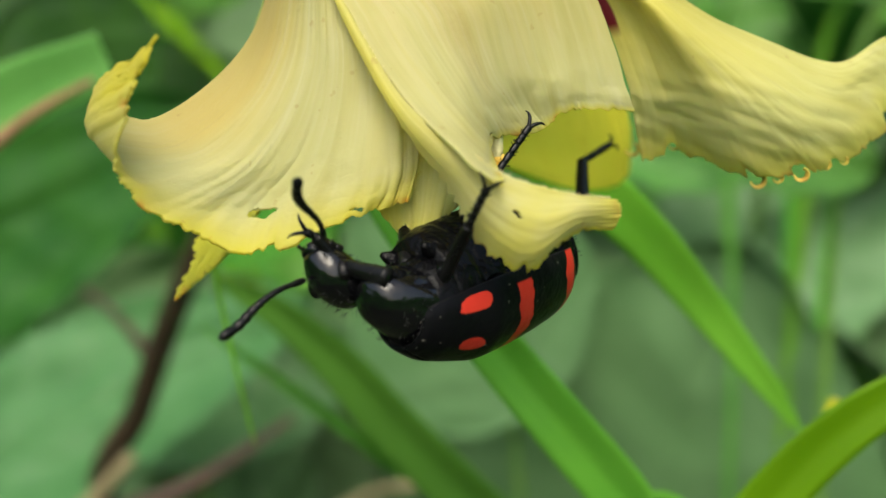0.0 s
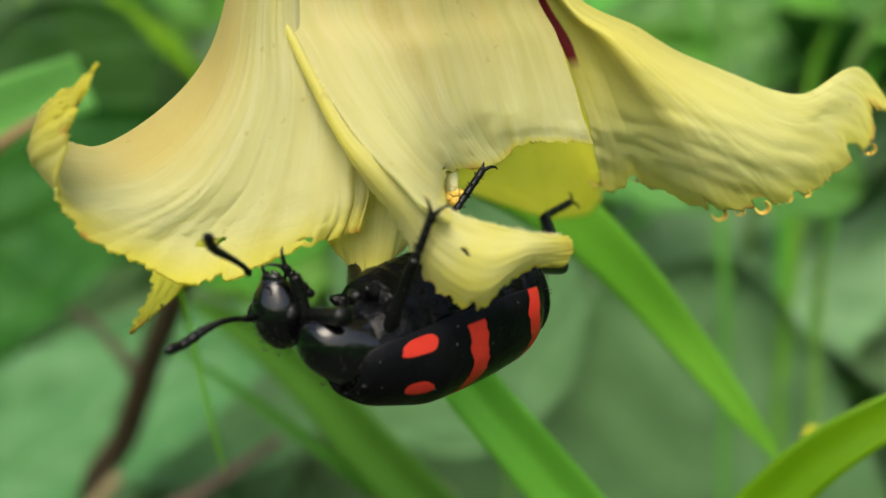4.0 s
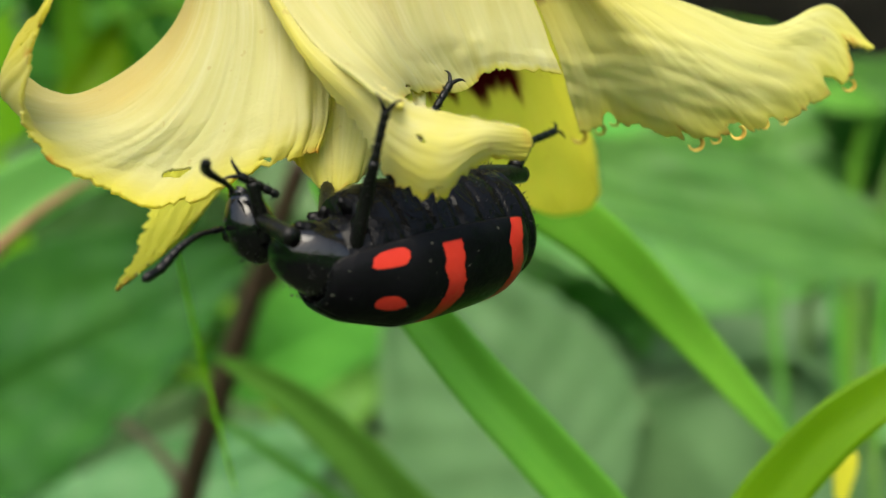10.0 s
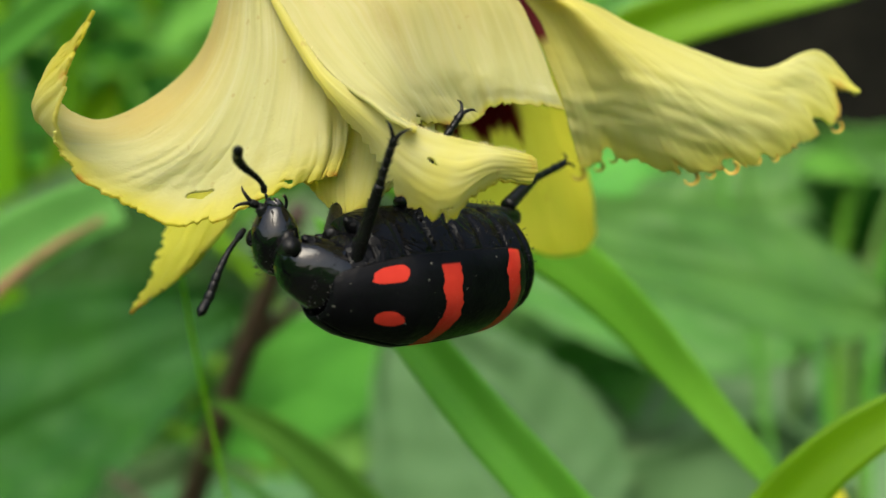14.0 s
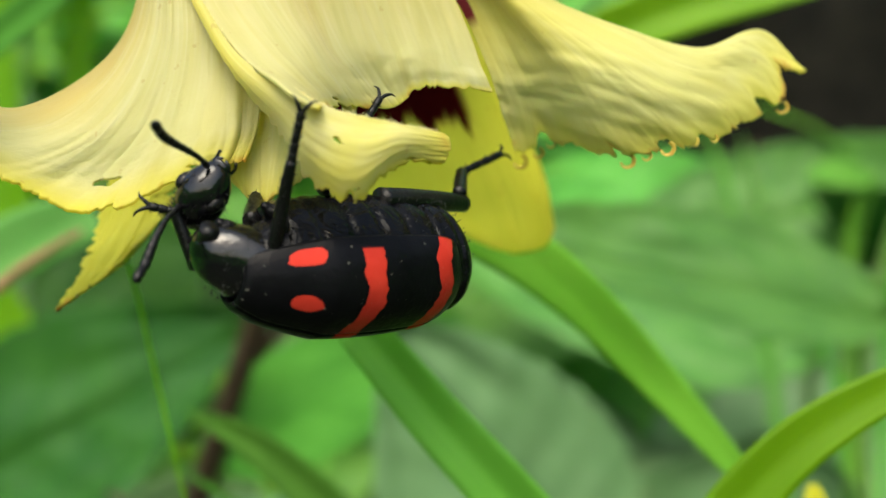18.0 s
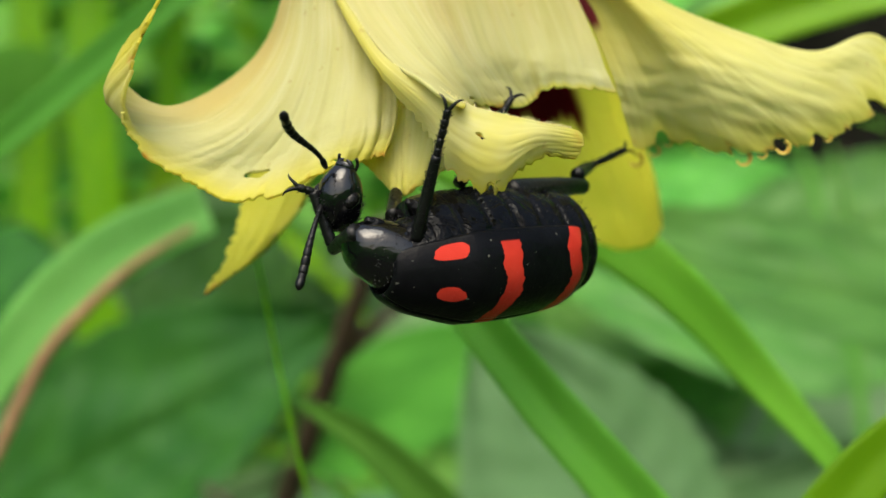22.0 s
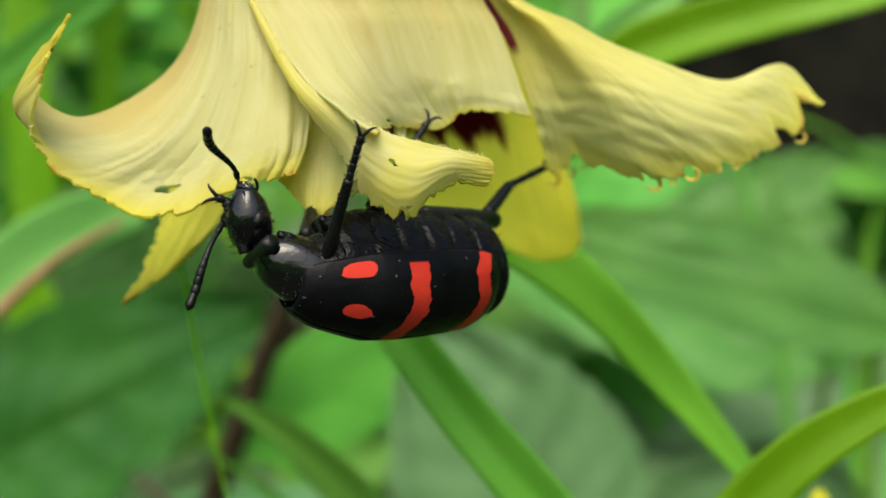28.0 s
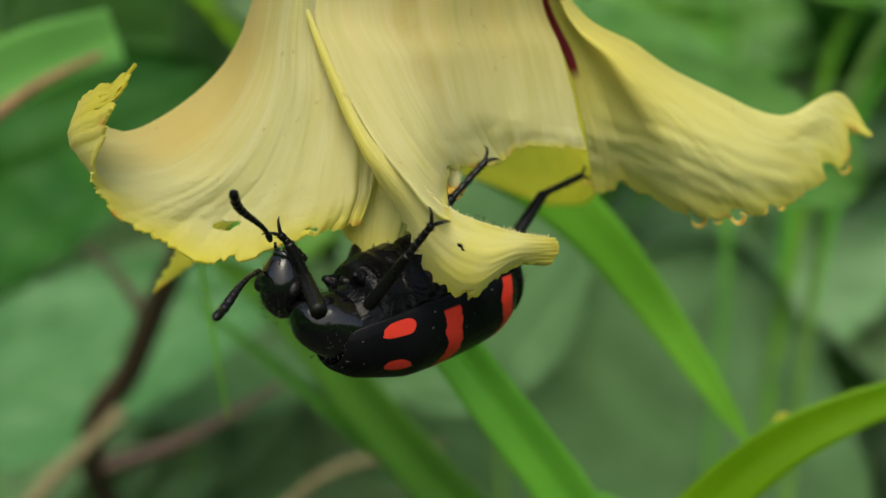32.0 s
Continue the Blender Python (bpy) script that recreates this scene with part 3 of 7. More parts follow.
def petal(name, ribs, material, parent, label="", nu=110, nv=90, jag=0.012, bites=(), holes=(), ripple=0.02, veins=0.009, seed=0.0, wrinkle=0.0, thick=0.035, jag_sides=0.0, jag_start=0.0, calm=0.0):
    ribs = np.array(ribs, float)
    us, vs = np.linspace(0, 1, nu), np.linspace(0, 1, nv)
    # along each rib, then across the ribs
    along = np.stack([spline(r, vs) for r in ribs])
    out = np.empty((nu, nv, 3))
    reach = np.ones(nu)
    for i, u in enumerate(us):
        r = 0.4 * fnoise(u * 9, seed, 1.3) + 0.4 * fnoise(u * 26, seed, 4.1) + (0.2 + 2.0 * abs(fnoise(u * 7, seed, 9.1))) * (0.7 * abs(fnoise(u * 52, seed, 7.7)) + 0.5 * abs(fnoise(u * 120, seed, 2.7)))
        reach[i] = 1 - jag * (r - 0.12)
        for u0, wide, deep in bites:
            reach[i] -= deep * max(0, 1 - ((u - u0) / wide) ** 2) ** 0.5 * (0.9 + 0.25 * fnoise(u * 60, seed)) if abs(u - u0) < wide else 0
    for j in range(nv):
        nib = jag_sides * (abs(fnoise(vs[j] * 30, seed, 3.3)) + 0.6 * abs(fnoise(vs[j] * 75, seed, 6.1))) * min(1, vs[j] * 2)
        first = jag_start * (abs(fnoise(vs[j] * 40, seed, 5.3)) + 0.5 * abs(fnoise(vs[j] * 90, seed, 1.1))) * max(0, vs[j] - 0.55) * 2.2
        across = spline(along[:, j], us - nib * us**6 + first * (1 - us) ** 8)
        out[:, j] = across
    # shorten every column to its own reach
    for i in range(nu):
        q, last = vs - (1 - min(1.004, reach[i])) * vs**5, (out[i, -1] - out[i, -13]) / 12
        out[i] = spline(out[i], np.minimum(q, 1)) + np.maximum(q - 1, 0)[:, None] * (nv - 1) * last
    du = np.gradient(out, axis=0)
    dv = np.gradient(out, axis=1)
    nrm = np.cross(du, dv)
    nrm /= np.linalg.norm(nrm, axis=2)[..., None] + 1e-9
    h = np.empty((nu, nv))
    for i, u0 in enumerate(us):
        for j, v in enumerate(vs):
            u = u0 + 0.008 * fnoise(u0 * 5, v * 5, seed + 2)
            h[i, j] = veins * (2.0 * fnoise(u * 24, v * 1.1, seed) + 1.0 * fnoise(u * 52, v * 1.8, seed + 9) + 0.3 * fnoise(u * 30, v * 30, seed + 5) * v) * min(1, v * 1.5) * (0.45 + 0.55 * v) + ripple * (fnoise(u * 4, v * 4, seed) * 1.4 + fnoise(u * 11, v * 9, seed + 3)) * v
    if calm:
        h *= np.clip(0.12 + us / calm, 0, 1)[:, None]
    if wrinkle:
        for i in range(nu):
            for j in range(nv):
                x, y, z = out[i, j]
                w = fnoise(x * 0.9, (z + 0.36 * x) * 4.5 + 0.8 * fnoise(x * 1.5, z * 1.5, seed), seed) + 0.5 * fnoise(x * 1.8, (z + 0.36 * x) * 10, seed + 4)
                h[i, j] += wrinkle * w * min(1, vs[j] * 1.6)
    out += nrm * h[..., None]
    skip = np.zeros((nu, nv), bool)
    for u0, v0, ru, rv in holes:
        for i, u in enumerate(us):
            for j, v in enumerate(vs):
                if ((u - u0) / ru) ** 2 + ((v - v0) / rv) ** 2 < 1 + 0.7 * fnoise(u * 90, v * 70, seed):
                    skip[i, j] = True
    V = out * U
    V[..., 2] += 0.6
    ob = part(name, grid_mesh(V, skip), material, parent, label)
    ob.modifiers.new("thickness", "SOLIDIFY").thickness = thick * U
    ob.modifiers["thickness"].offset = 0
    return ob


flower = tagged(new("hibiscus_flower"), "pale yellow hanging flower with ragged, eaten petals", "flower")
left_petal = petal("petal", LEFT_RIBS, M_PETAL_L, flower, "broad yellow petal with an upcurled nibbled end", nu=260, nv=150, jag=0.055, jag_start=0.06, veins=0.019, seed=1.0,
      bites=((0.845, 0.03, 0.03), (0.72, 0.02, 0.012)), holes=((0.60, 0.812, 0.028, 0.020), (0.80, 0.955, 0.012, 0.012), (0.78, 0.95, 0.010, 0.010)), ripple=0.03, calm=0.6)
petal("petal", FRONT_RIBS, M_PETAL, flower, "yellow petal bitten through at its lower edge", nu=260, nv=150, jag=0.06, seed=2.0,
      bites=((0.82, 0.15, 0.045),), holes=((0.27, 0.985, 0.02, 0.02), (0.25, 0.94, 0.022, 0.012)), ripple=0.02, veins=0.006)
petal("petal_fold", LIP_RIBS, M_PETAL_F, flower, "folded-over yellow petal tip with tattered edge", nu=110, nv=170, jag=0.02, jag_sides=0.26, seed=3.0, ripple=0.010, veins=0.0002,
      holes=((0.90, 0.704, 0.03, 0.013), (0.83, 0.721, 0.022, 0.009), (0.33, 0.636, 0.022, 0.012), (0.36, 0.648, 0.016, 0.009)))
petal("petal", RIGHT_RIBS, M_PETAL_R, flower, "long yellow petal spread sideways with torn rim", nu=260, nv=130, jag=0.07, seed=4.0, ripple=0.03, veins=0.004, wrinkle=0.026,
      bites=((0.16, 0.03, 0.05), (0.27, 0.04, 0.03), (0.36, 0.012, 0.03), (0.48, 0.02, 0.045), (0.56, 0.014, 0.04), (0.66, 0.015, 0.02), (0.755, 0.025, 0.07), (0.90, 0.03, 0.04)))
petal("petal", BACKR_RIBS, M_PETAL_B, flower, "yellow petal with dark red throat", nu=80, nv=80, jag=0.01, seed=5.0)
petal("petal", BACKL_RIBS, M_PETAL_S, flower, "narrow torn yellow petal tongue", nu=140, nv=130, jag=0.16, jag_sides=0.60, jag_start=0.55, seed=6.0)
petal("petal_lobe", UNDER_RIBS, M_PETAL_T, flower, "", nu=70, nv=70, jag=0.03, seed=7.0)
for x, y, z, r in ((2.59, 14.28, -1.95, 0.16), (2.80, 13.87, -1.91, 0.12), (2.94, 13.60, -1.85, 0.10), (3.70, 12.92, -2.14, 0.15), (4.10, 12.77, -2.06, 0.14), (4.39, 12.94, -2.00, 0.10), (4.62, 13.07, -1.98, 0.08), (5.52, 13.88, -1.60, 0.13), (3.35, 13.05, -1.87, 0.08), (3.89, 12.87, -2.12, 0.10), (1.91, 10.76, -2.05, 0.13), (1.85, 10.75, -2.13, 0.09)):
    ang = np.linspace(0.3, 4.6, 14)
    r *= 0.75
    pts = [P(x + r * 0.6 * math.sin(a), y + 0.15 * r * a, z - 0.35 * r + r * 0.6 * math.cos(a)) for a in ang]
    part("torn_curl", tube(pts, [0.25 * r * U, 0.3 * r * U, 0.22 * r * U, 0.1 * r * U], 8, 16, flat=0.45), M_SEAR, flower, "curled withered shred of petal")
for x, y, z in ((0.98, 11.90, -1.78), (0.93, 11.90, -1.82), (1.03, 12.00, -1.82), (0.99, 11.90, -1.86), (0.94, 12.00, -1.77)):
    grain = lathe([(-0.07, 0.01, 0), (-0.05, 0.05, 0), (0.02, 0.065, 0), (0.06, 0.04, 0), (0.075, 0.01, 0)], 10, 0.8, 10, 0.3)
    bmesh.ops.scale(grain, vec=(U, U, U), verts=grain.verts)
    anther = part("anther", grain, M_ANTHER, flower, "orange-yellow anther")
    anther.location, anther.rotation_euler = P(x, y, z), (x * 7, y * 5, z * 9)
part("stamen_column", tube([P(0.5, 12.9, 2.5), P(0.75, 12.8, 0.6), P(0.95, 12.4, -0.6), P(0.98, 11.90, -1.78)], [0.16 * U, 0.13 * U, 0.1 * U, 0.06 * U], 10, 24), M_FUZZ, flower, "pale yellow stamen column")
# downy hairs along the folded crease
down = bmesh.new()
rnd = random.Random(3)
crease = spline(LIP_RIBS[0], np.sort(np.random.default_rng(4).uniform(0.12, 0.97, 260)))
for c in crease:
    d = Vector((rnd.uniform(-0.5, 0.5), rnd.uniform(-1.0, -0.1), rnd.uniform(0.0, 1.0))).normalized() * rnd.uniform(0.01, 0.045)
    p = Vector(c) + Vector((0, 0, 0.005))
    tube([P(*p), P(*(p + d * 0.5)), P(*(p + d))], [0.004 * U, 0.003 * U, 0.001 * U], 3, 4, True, down)
tagged(part("petal_down", down, M_FUZZ, flower, "short pale hairs"), kind="stuff")
calyx_pts = spline([(0.5, 12.7, 5.2), (0.48, 12.7, 4.4), (0.45, 12.6, 3.6), (0.4, 12.5, 2.7)], np.linspace(0, 1, 14))
part("calyx", tube([P(*p) for p in calyx_pts], [r * U for r in (0.25, 0.55, 0.85, 1.0, 0.95)], 20, 20), M_STALK, flower, "green calyx cup")
part("flower_stalk", tube([P(*p) for p in ((0.5, 12.7, 5.1), (1, 14, 9), (8, 22, 14), (22, 32, 12), (32, 38, 0), (37, 42, -40), (38, 44, -75))], [r * U for r in (0.22, 0.22, 0.26, 0.32, 0.4, 0.5, 0.6)], 12, 60), M_STALK, flower)


# ---- beetle ----
beetle = tagged(new("blister_beetle"), "black blister beetle with orange-red bands clinging upside down to the flower", "beetle")


def back(x):
    """The hind body is drawn in behind the first pair of spots, and more at its end."""
    x = x if x > 0.78 else 0.78 + (x - 0.78) * 0.893
    return x if x > -0.62 else -0.62 + (x + 0.62) * 0.82


def elytron(side):
    ns, na = 70, 36
    V, UVs = np.empty((ns, na, 3)), np.empty((ns, na, 2))
    for i, s in enumerate(np.linspace(0, 1, ns)):
        tp = math.sqrt(max(0, 1 - min(1, max(0, (s - 0.74) / 0.27)) ** 2.2))
        w = (0.46 + 0.12 * math.sin(math.pi * min(s / 1.15, 1))) * tp
        hh = 0.565 * (0.80 + 0.2 * math.sin(math.pi * min(s * 0.9 + 0.1, 1))) * tp**0.8
        front = 0.53 + 0.47 * min(1, s / 0.30) ** 0.55
        w, hh = w * front, hh * front
        lead = 0.10 * max(0, 1 - s / 0.08)
        for j, a in enumerate(np.linspace(0, 1, na)):
            ph = radians(2 + 98 * a)
            V[i, j] = (back(1.3 - 2.6 * s) - lead * math.sin(ph) ** 2 * 0.3, -side * w * math.sin(ph), (hh * (1 - lead * 1.5)) * math.cos(ph) - 0.08)
            UVs[i, j] = (s, (2 + 98 * a) / 100)
    ob = part("wing_case", grid_mesh(V * U, uv=UVs, flip=side > 0), M_ELYTRON, beetle, "black wing case with orange-red spots and wavy bands")
    m = ob.modifiers.new("thickness", "SOLIDIFY")
    m.thickness, m.offset = 0.03 * U, -1
    return ob


elytron(1)
elytron(-1)


def scaled(bm):
    bmesh.ops.scale(bm, vec=(U, U, U), verts=bm.verts)
    return bm


# abdomen with its rings
rings = []
for k in range(60):
    q = k / 59
    x = 0.9 - 2.40 * q
    r = 0.52 * (1 - max(0, (q - 0.80) / 0.205) ** 2.8) ** 0.5 * (0.9 + 0.1 * math.sin(math.pi * min(1, q * 1.3)))
    rings.append((back(x), r * (1 - 0.05 * (0.5 + 0.5 * math.cos(q * 7 * 2 * math.pi)) ** 6), -0.12))
part("abdomen", scaled(lathe(rings, 30, 1.0, 90, 0.03, 1.36)), M_BELLY, beetle)
part("thorax", scaled(lathe([(0.3, 0.18, -0.14), (0.55, 0.42, -0.16), (0.85, 0.45, -0.16), (1.10, 0.38, -0.14), (1.25, 0.25, -0.12)], 28, 0.95, 40, 0.05)), M_BELLY, beetle)
part("pronotum", scaled(lathe([(0.74, 0.26, -0.09), (0.86, 0.35, -0.09), (1.00, 0.375, -0.12), (1.17, 0.36, -0.18), (1.36, 0.295, -0.25), (1.52, 0.20, -0.31), (1.58, 0.07, -0.34)], 30, 1.0, 40, 0.04)), M_BLACK, beetle, "glossy black domed pronotum")
for sx, sy, sz in ((1.28, -0.16, -0.42), (0.85, -0.22, -0.55), (0.32, -0.22, -0.58), (1.28, 0.16, -0.42), (0.85, 0.22, -0.55), (0.32, 0.22, -0.58)):
    cx = part("coxa", scaled(lathe([(-0.20, 0.02, 0), (-0.12, 0.085, 0), (0.05, 0.10, 0), (0.18, 0.03, 0)], 14, 1, 14, 0.1)), M_BELLY, beetle)
    cx.location = (sx * U, sy * U, sz * U)
    cx.scale = (0.95, 0.8, 0.8)
    cx.rotation_euler = (0, radians(35), radians(15 if sy > 0 else -15))

HEAD = 0.986


def big(bm):
    bmesh.ops.scale(bm, vec=(HEAD * U, HEAD * U * 0.92, HEAD * U), verts=bm.verts)
    bmesh.ops.translate(bm, vec=(-0.05 * U, 0, 0), verts=bm.verts)
    return bm


# head: origin at its middle, mouth along +x, forehead +z
head = part("head", big(lathe([(-0.31, 0.05, 0.0), (-0.27, 0.16, 0.01), (-0.12, 0.235, 0.02), (0.06, 0.245, 0.02), (0.18, 0.215, 0.0), (0.27, 0.155, -0.02), (0.33, 0.10, -0.04), (0.36, 0.03, -0.05)], 28, 0.9, 36, 0.03)), M_BLACK, beetle)
for sy in (-1, 1):
    eye = part("eye", big(lathe([(-0.12, 0.01, 0), (-0.09, 0.08, 0), (0, 0.115, 0), (0.09, 0.08, 0), (0.12, 0.01, 0)], 16, 0.75, 16)), M_EYE, head, "kidney-shaped glossy eye")
    eye.location = (0.045 * U, sy * 0.170 * U, 0.05 * U)
    eye.scale = (0.85, 0.7, 0.85)
    eye.rotation_euler = (0, radians(60), 0)
    jaw = part("mandible", big(tube([(0.28, sy * 0.07, -0.05), (0.34, sy * 0.075, -0.06), (0.385, sy * 0.045, -0.06), (0.40, sy * 0.01, -0.06)], [0.038, 0.032, 0.02, 0.006], 8, 12)), M_BLACK, head)
    part("palp", big(tube([(0.26, sy * 0.09, -0.09), (0.33, sy * 0.11, -0.12), (0.38, sy * 0.11, -0.12), (0.41, sy * 0.10, -0.11)], [0.015, 0.019, 0.016, 0.018], 8, 14)), M_BLACK, head)
part("labrum", big(lathe([(0.28, 0.02, -0.02), (0.31, 0.09, -0.02), (0.36, 0.09, -0.03), (0.39, 0.04, -0.03)], 16, 0.35, 12)), M_BLACK, head)

bristles = bmesh.new()
rnd = random.Random(8)
for k in range(260):
    x, a = rnd.uniform(-0.28, 0.22), rnd.uniform(0, 6.28)
    r = 0.225 if x < 0.08 else 0.17
    p = Vector((x, r * math.cos(a), 0.9 * r * math.sin(a) + 0.01))
    d = Vector((rnd.uniform(-0.3, 0.7), math.cos(a), math.sin(a))).normalized() * rnd.uniform(0.03, 0.08)
    tube([p, p + d * 0.5, p + d], [0.004, 0.003, 0.001], 3, 4, True, bristles)
tagged(part("head_hair", big(bristles), M_HAIR, head, "short black bristles"), kind="stuff")


def antenna(bend):
    """Eleven joints from the root at the origin along +x, thicker to the tip; the first carries the rest."""
    x, z, ang, root = 0.0, 0.0, 0.0, None
    lens = [0.12, 0.05, 0.08, 0.075, 0.075, 0.075, 0.08, 0.08, 0.085, 0.085, 0.17]
    fat = [0.030, 0.022, 0.024, 0.025, 0.028, 0.031, 0.035, 0.040, 0.044, 0.045, 0.043]
    for k, (ln, r) in enumerate(zip(lens, fat)):
        dx, dz = math.cos(ang), math.sin(ang)
        pts = [(x + dx * ln * q, 0, z + dz * ln * q) for q in (-0.05, 0.25, 0.75, 1.03)]
        bm = tube(pts, [r * 0.82, r * 0.97, r * 1.02, r * (0.86 if k < 10 else 0.2)], 10, 10)
        ob = part("antenna" if k == 0 else "antenna_joint", scaled(bm), M_LEG, root or beetle, "" if k else "jointed black antenna thickening to the tip")
        root = root or ob
        x, z, ang = x + dx * ln * 0.97, z + dz * ln * 0.97, ang + radians(bend[k])
    return root


antenna_low = antenna([6, -4, -8, -8, -6, -6, -8, -6, 10, 16, 0])
antenna_up = antenna([6, 6, 8, 6, 4, -2, -8, -12, -10, -4, 0])


def limb(name, length, r0, r1, joints=0, hairs=0, claws=False, bow=0.0, start=0.0):
    """A leg piece from the origin (outer end) along +x; bristled, or ringed like a foot."""
    bm = bmesh.new()
    rnd = random.Random(len(name) + int(length * 100))
    if joints:
        for k in range(joints):
            a, b = length * k / joints, length * (k + 1) / joints
            tube([(a, 0, 0), (a + (b - a) * 0.25, 0, 0), (b - (b - a) * 0.2, 0, 0), (b, 0, 0)], [r0 * 0.84, r0 * 1.0, r0 * 0.96, r0 * 0.8], 8, 8, True, bm)
    else:
        tube([(0, 0, 0), (length * 0.3, 0, bow), (length * 0.7, 0, bow), (length, 0, 0)], [r0, (r0 * 2 + r1) / 3, (r0 + 2 * r1) / 3, r1], 10, 20, True, bm)
    for k in range(hairs):
        x = rnd.uniform(0.05, 0.95) * length
        a = rnd.uniform(0, 6.28)
        r = (r0 + (r1 - r0) * x / length) * 0.9
        d = Vector((-0.8, math.cos(a), math.sin(a))) * rnd.uniform(0.015, 0.032)
        p = Vector((x, r * math.cos(a), r * math.sin(a)))
        tube([p, p + d * 0.5, p + d], [0.005, 0.004, 0.001], 4, 4, True, bm)
    if claws:
        for s in (-1, 1):
            tube([(0.02, 0, 0), (-0.05, s * 0.035, 0.01), (-0.10, s * 0.075, -0.005), (-0.115, s * 0.115, -0.03)], [0.022, 0.018, 0.012, 0.004], 7, 12, True, bm)
    bmesh.ops.translate(bm, vec=(start, 0, 0), verts=bm.verts)
    return part(name, scaled(bm), M_LEG, beetle)


mid_tarsus = limb("mid_tarsus", 0.44, 0.037, 0.042, 5, 44, True, start=0.11)
mid_tibia = limb("mid_tibia", 0.80, 0.048, 0.064, 0, 90)
mid_femur = limb("mid_femur", 0.62, 0.07, 0.09, 0, 20)
far_tarsus = limb("far_tarsus", 0.55, 0.037, 0.042, 5, 40, True)
far_tibia = limb("far_tibia", 0.70, 0.05, 0.065, 0, 70)
hind_tarsus = limb("hind_tarsus", 0.62, 0.042, 0.05, 4, 20, True)
hind_tibia = limb("hind_tibia", 0.70, 0.06, 0.08, 0, 40)
hind_femur = limb("hind_femur", 1.25, 0.09, 0.13, 0, 20, bow=0.03)
front_tarsus = limb("front_tarsus", 0.38, 0.040, 0.045, 5, 20, True, start=0.12)
front_tibia = limb("front_tibia", 0.52, 0.055, 0.06, 0, 40)
front_femur = limb("front_femur", 0.55, 0.065, 0.085, 0, 20)
inner_tibia = limb("inner_tibia", 0.6, 0.06, 0.08, 0, 40)
inner_tarsus = limb("inner_tarsus", 0.5, 0.045, 0.05, 5, 20, True)

# fine black hairs on rear, belly and pronotum
bm = bmesh.new()
rnd = random.Random(5)
for k in range(620):
    if k < 300:
        x, a = rnd.uniform(-1.49, 0.4), rnd.uniform(math.pi * 0.95, math.pi * 2.05)
        q = (0.9 - x) / 2.40
        r = 0.50 * max(0.0, 1 - max(0, (q - 0.80) / 0.205) ** 2.6) ** 0.5
        p = Vector((back(x), r * math.cos(a), -0.12 + r * 1.37 * math.sin(a)))
        nrm = Vector((-0.5 if x < -1.2 else -0.2, math.cos(a), math.sin(a)))
    else:
        x, a = rnd.uniform(0.95, 1.45), rnd.uniform(0, 6.28)
        r = 0.365 - 0.9 * (x - 1.08) ** 2
        p = Vector((x, r * math.cos(a), r * math.sin(a) - 0.20))
        nrm = Vector((0.3, math.cos(a), math.sin(a)))
    nrm = (nrm + Vector((rnd.uniform(-0.4, 0.4), rnd.uniform(-0.4, 0.4), rnd.uniform(-0.4, 0.4)))).normalized()
    ln = rnd.uniform(0.02, 0.042) * (1 if k < 300 else 0.6)
    tube([p, p + nrm * ln * 0.5, p + nrm * ln], [0.005, 0.004, 0.001], 3, 4, True, bm)
tagged(part("body_hair", scaled(bm), M_HAIR, beetle, "short black hairs"), kind="stuff")


# ---- plants behind ----
def plant(name, label, category):
    return tagged(new(name), label, category)


def stalk(owner, name, pts, radii, material, sides=10, n=50):
    return part(name, tube([P(*p) for p in pts], [r * U for r in radii], sides, n), material, owner)


def blade(owner, pts, width, material, label="", tip=1.0, fold=0.25, base=0.5, n=70, cols=9, twist=0.0, wave=0.03, face=(0, -1, 0), name="blade"):
    """A grass blade along pts (units): ribbon with a keel, tapering to the tip."""
    t = np.linspace(0, 1, n)
    line = spline(pts, t)
    tan = np.gradient(line, axis=0)
    tan /= np.linalg.norm(tan, axis=1)[:, None]
    V = np.empty((cols, n, 3))
    for k in range(n):
        q = t[k]
        w = width * min(1, base + (1 - base) * min(1, q * 4)) * max(0.0, 1 - q ** (3.0 * tip)) ** 0.75
        a = radians(twist * q)
        side = np.cross(tan[k], face)
        side /= np.linalg.norm(side)
        nrm = np.cross(side, tan[k])
        s2, n2 = side * math.cos(a) + nrm * math.sin(a), nrm * math.cos(a) - side * math.sin(a)
        for c in range(cols):
            e = 2 * c / (cols - 1) - 1
            V[c, k] = line[k] + s2 * e * w / 2 + n2 * (abs(e) * fold * w / 2 + wave * w * fnoise(q * 9, e * 1.5, width) * abs(e))
    V = V * U
    V[..., 2] += 0.6
    ob = part(name, grid_mesh(V), material, owner, label)
    m = ob.modifiers.new("thickness", "SOLIDIFY")
    m.thickness, m.offset = 0.03 * U, 0
    return ob


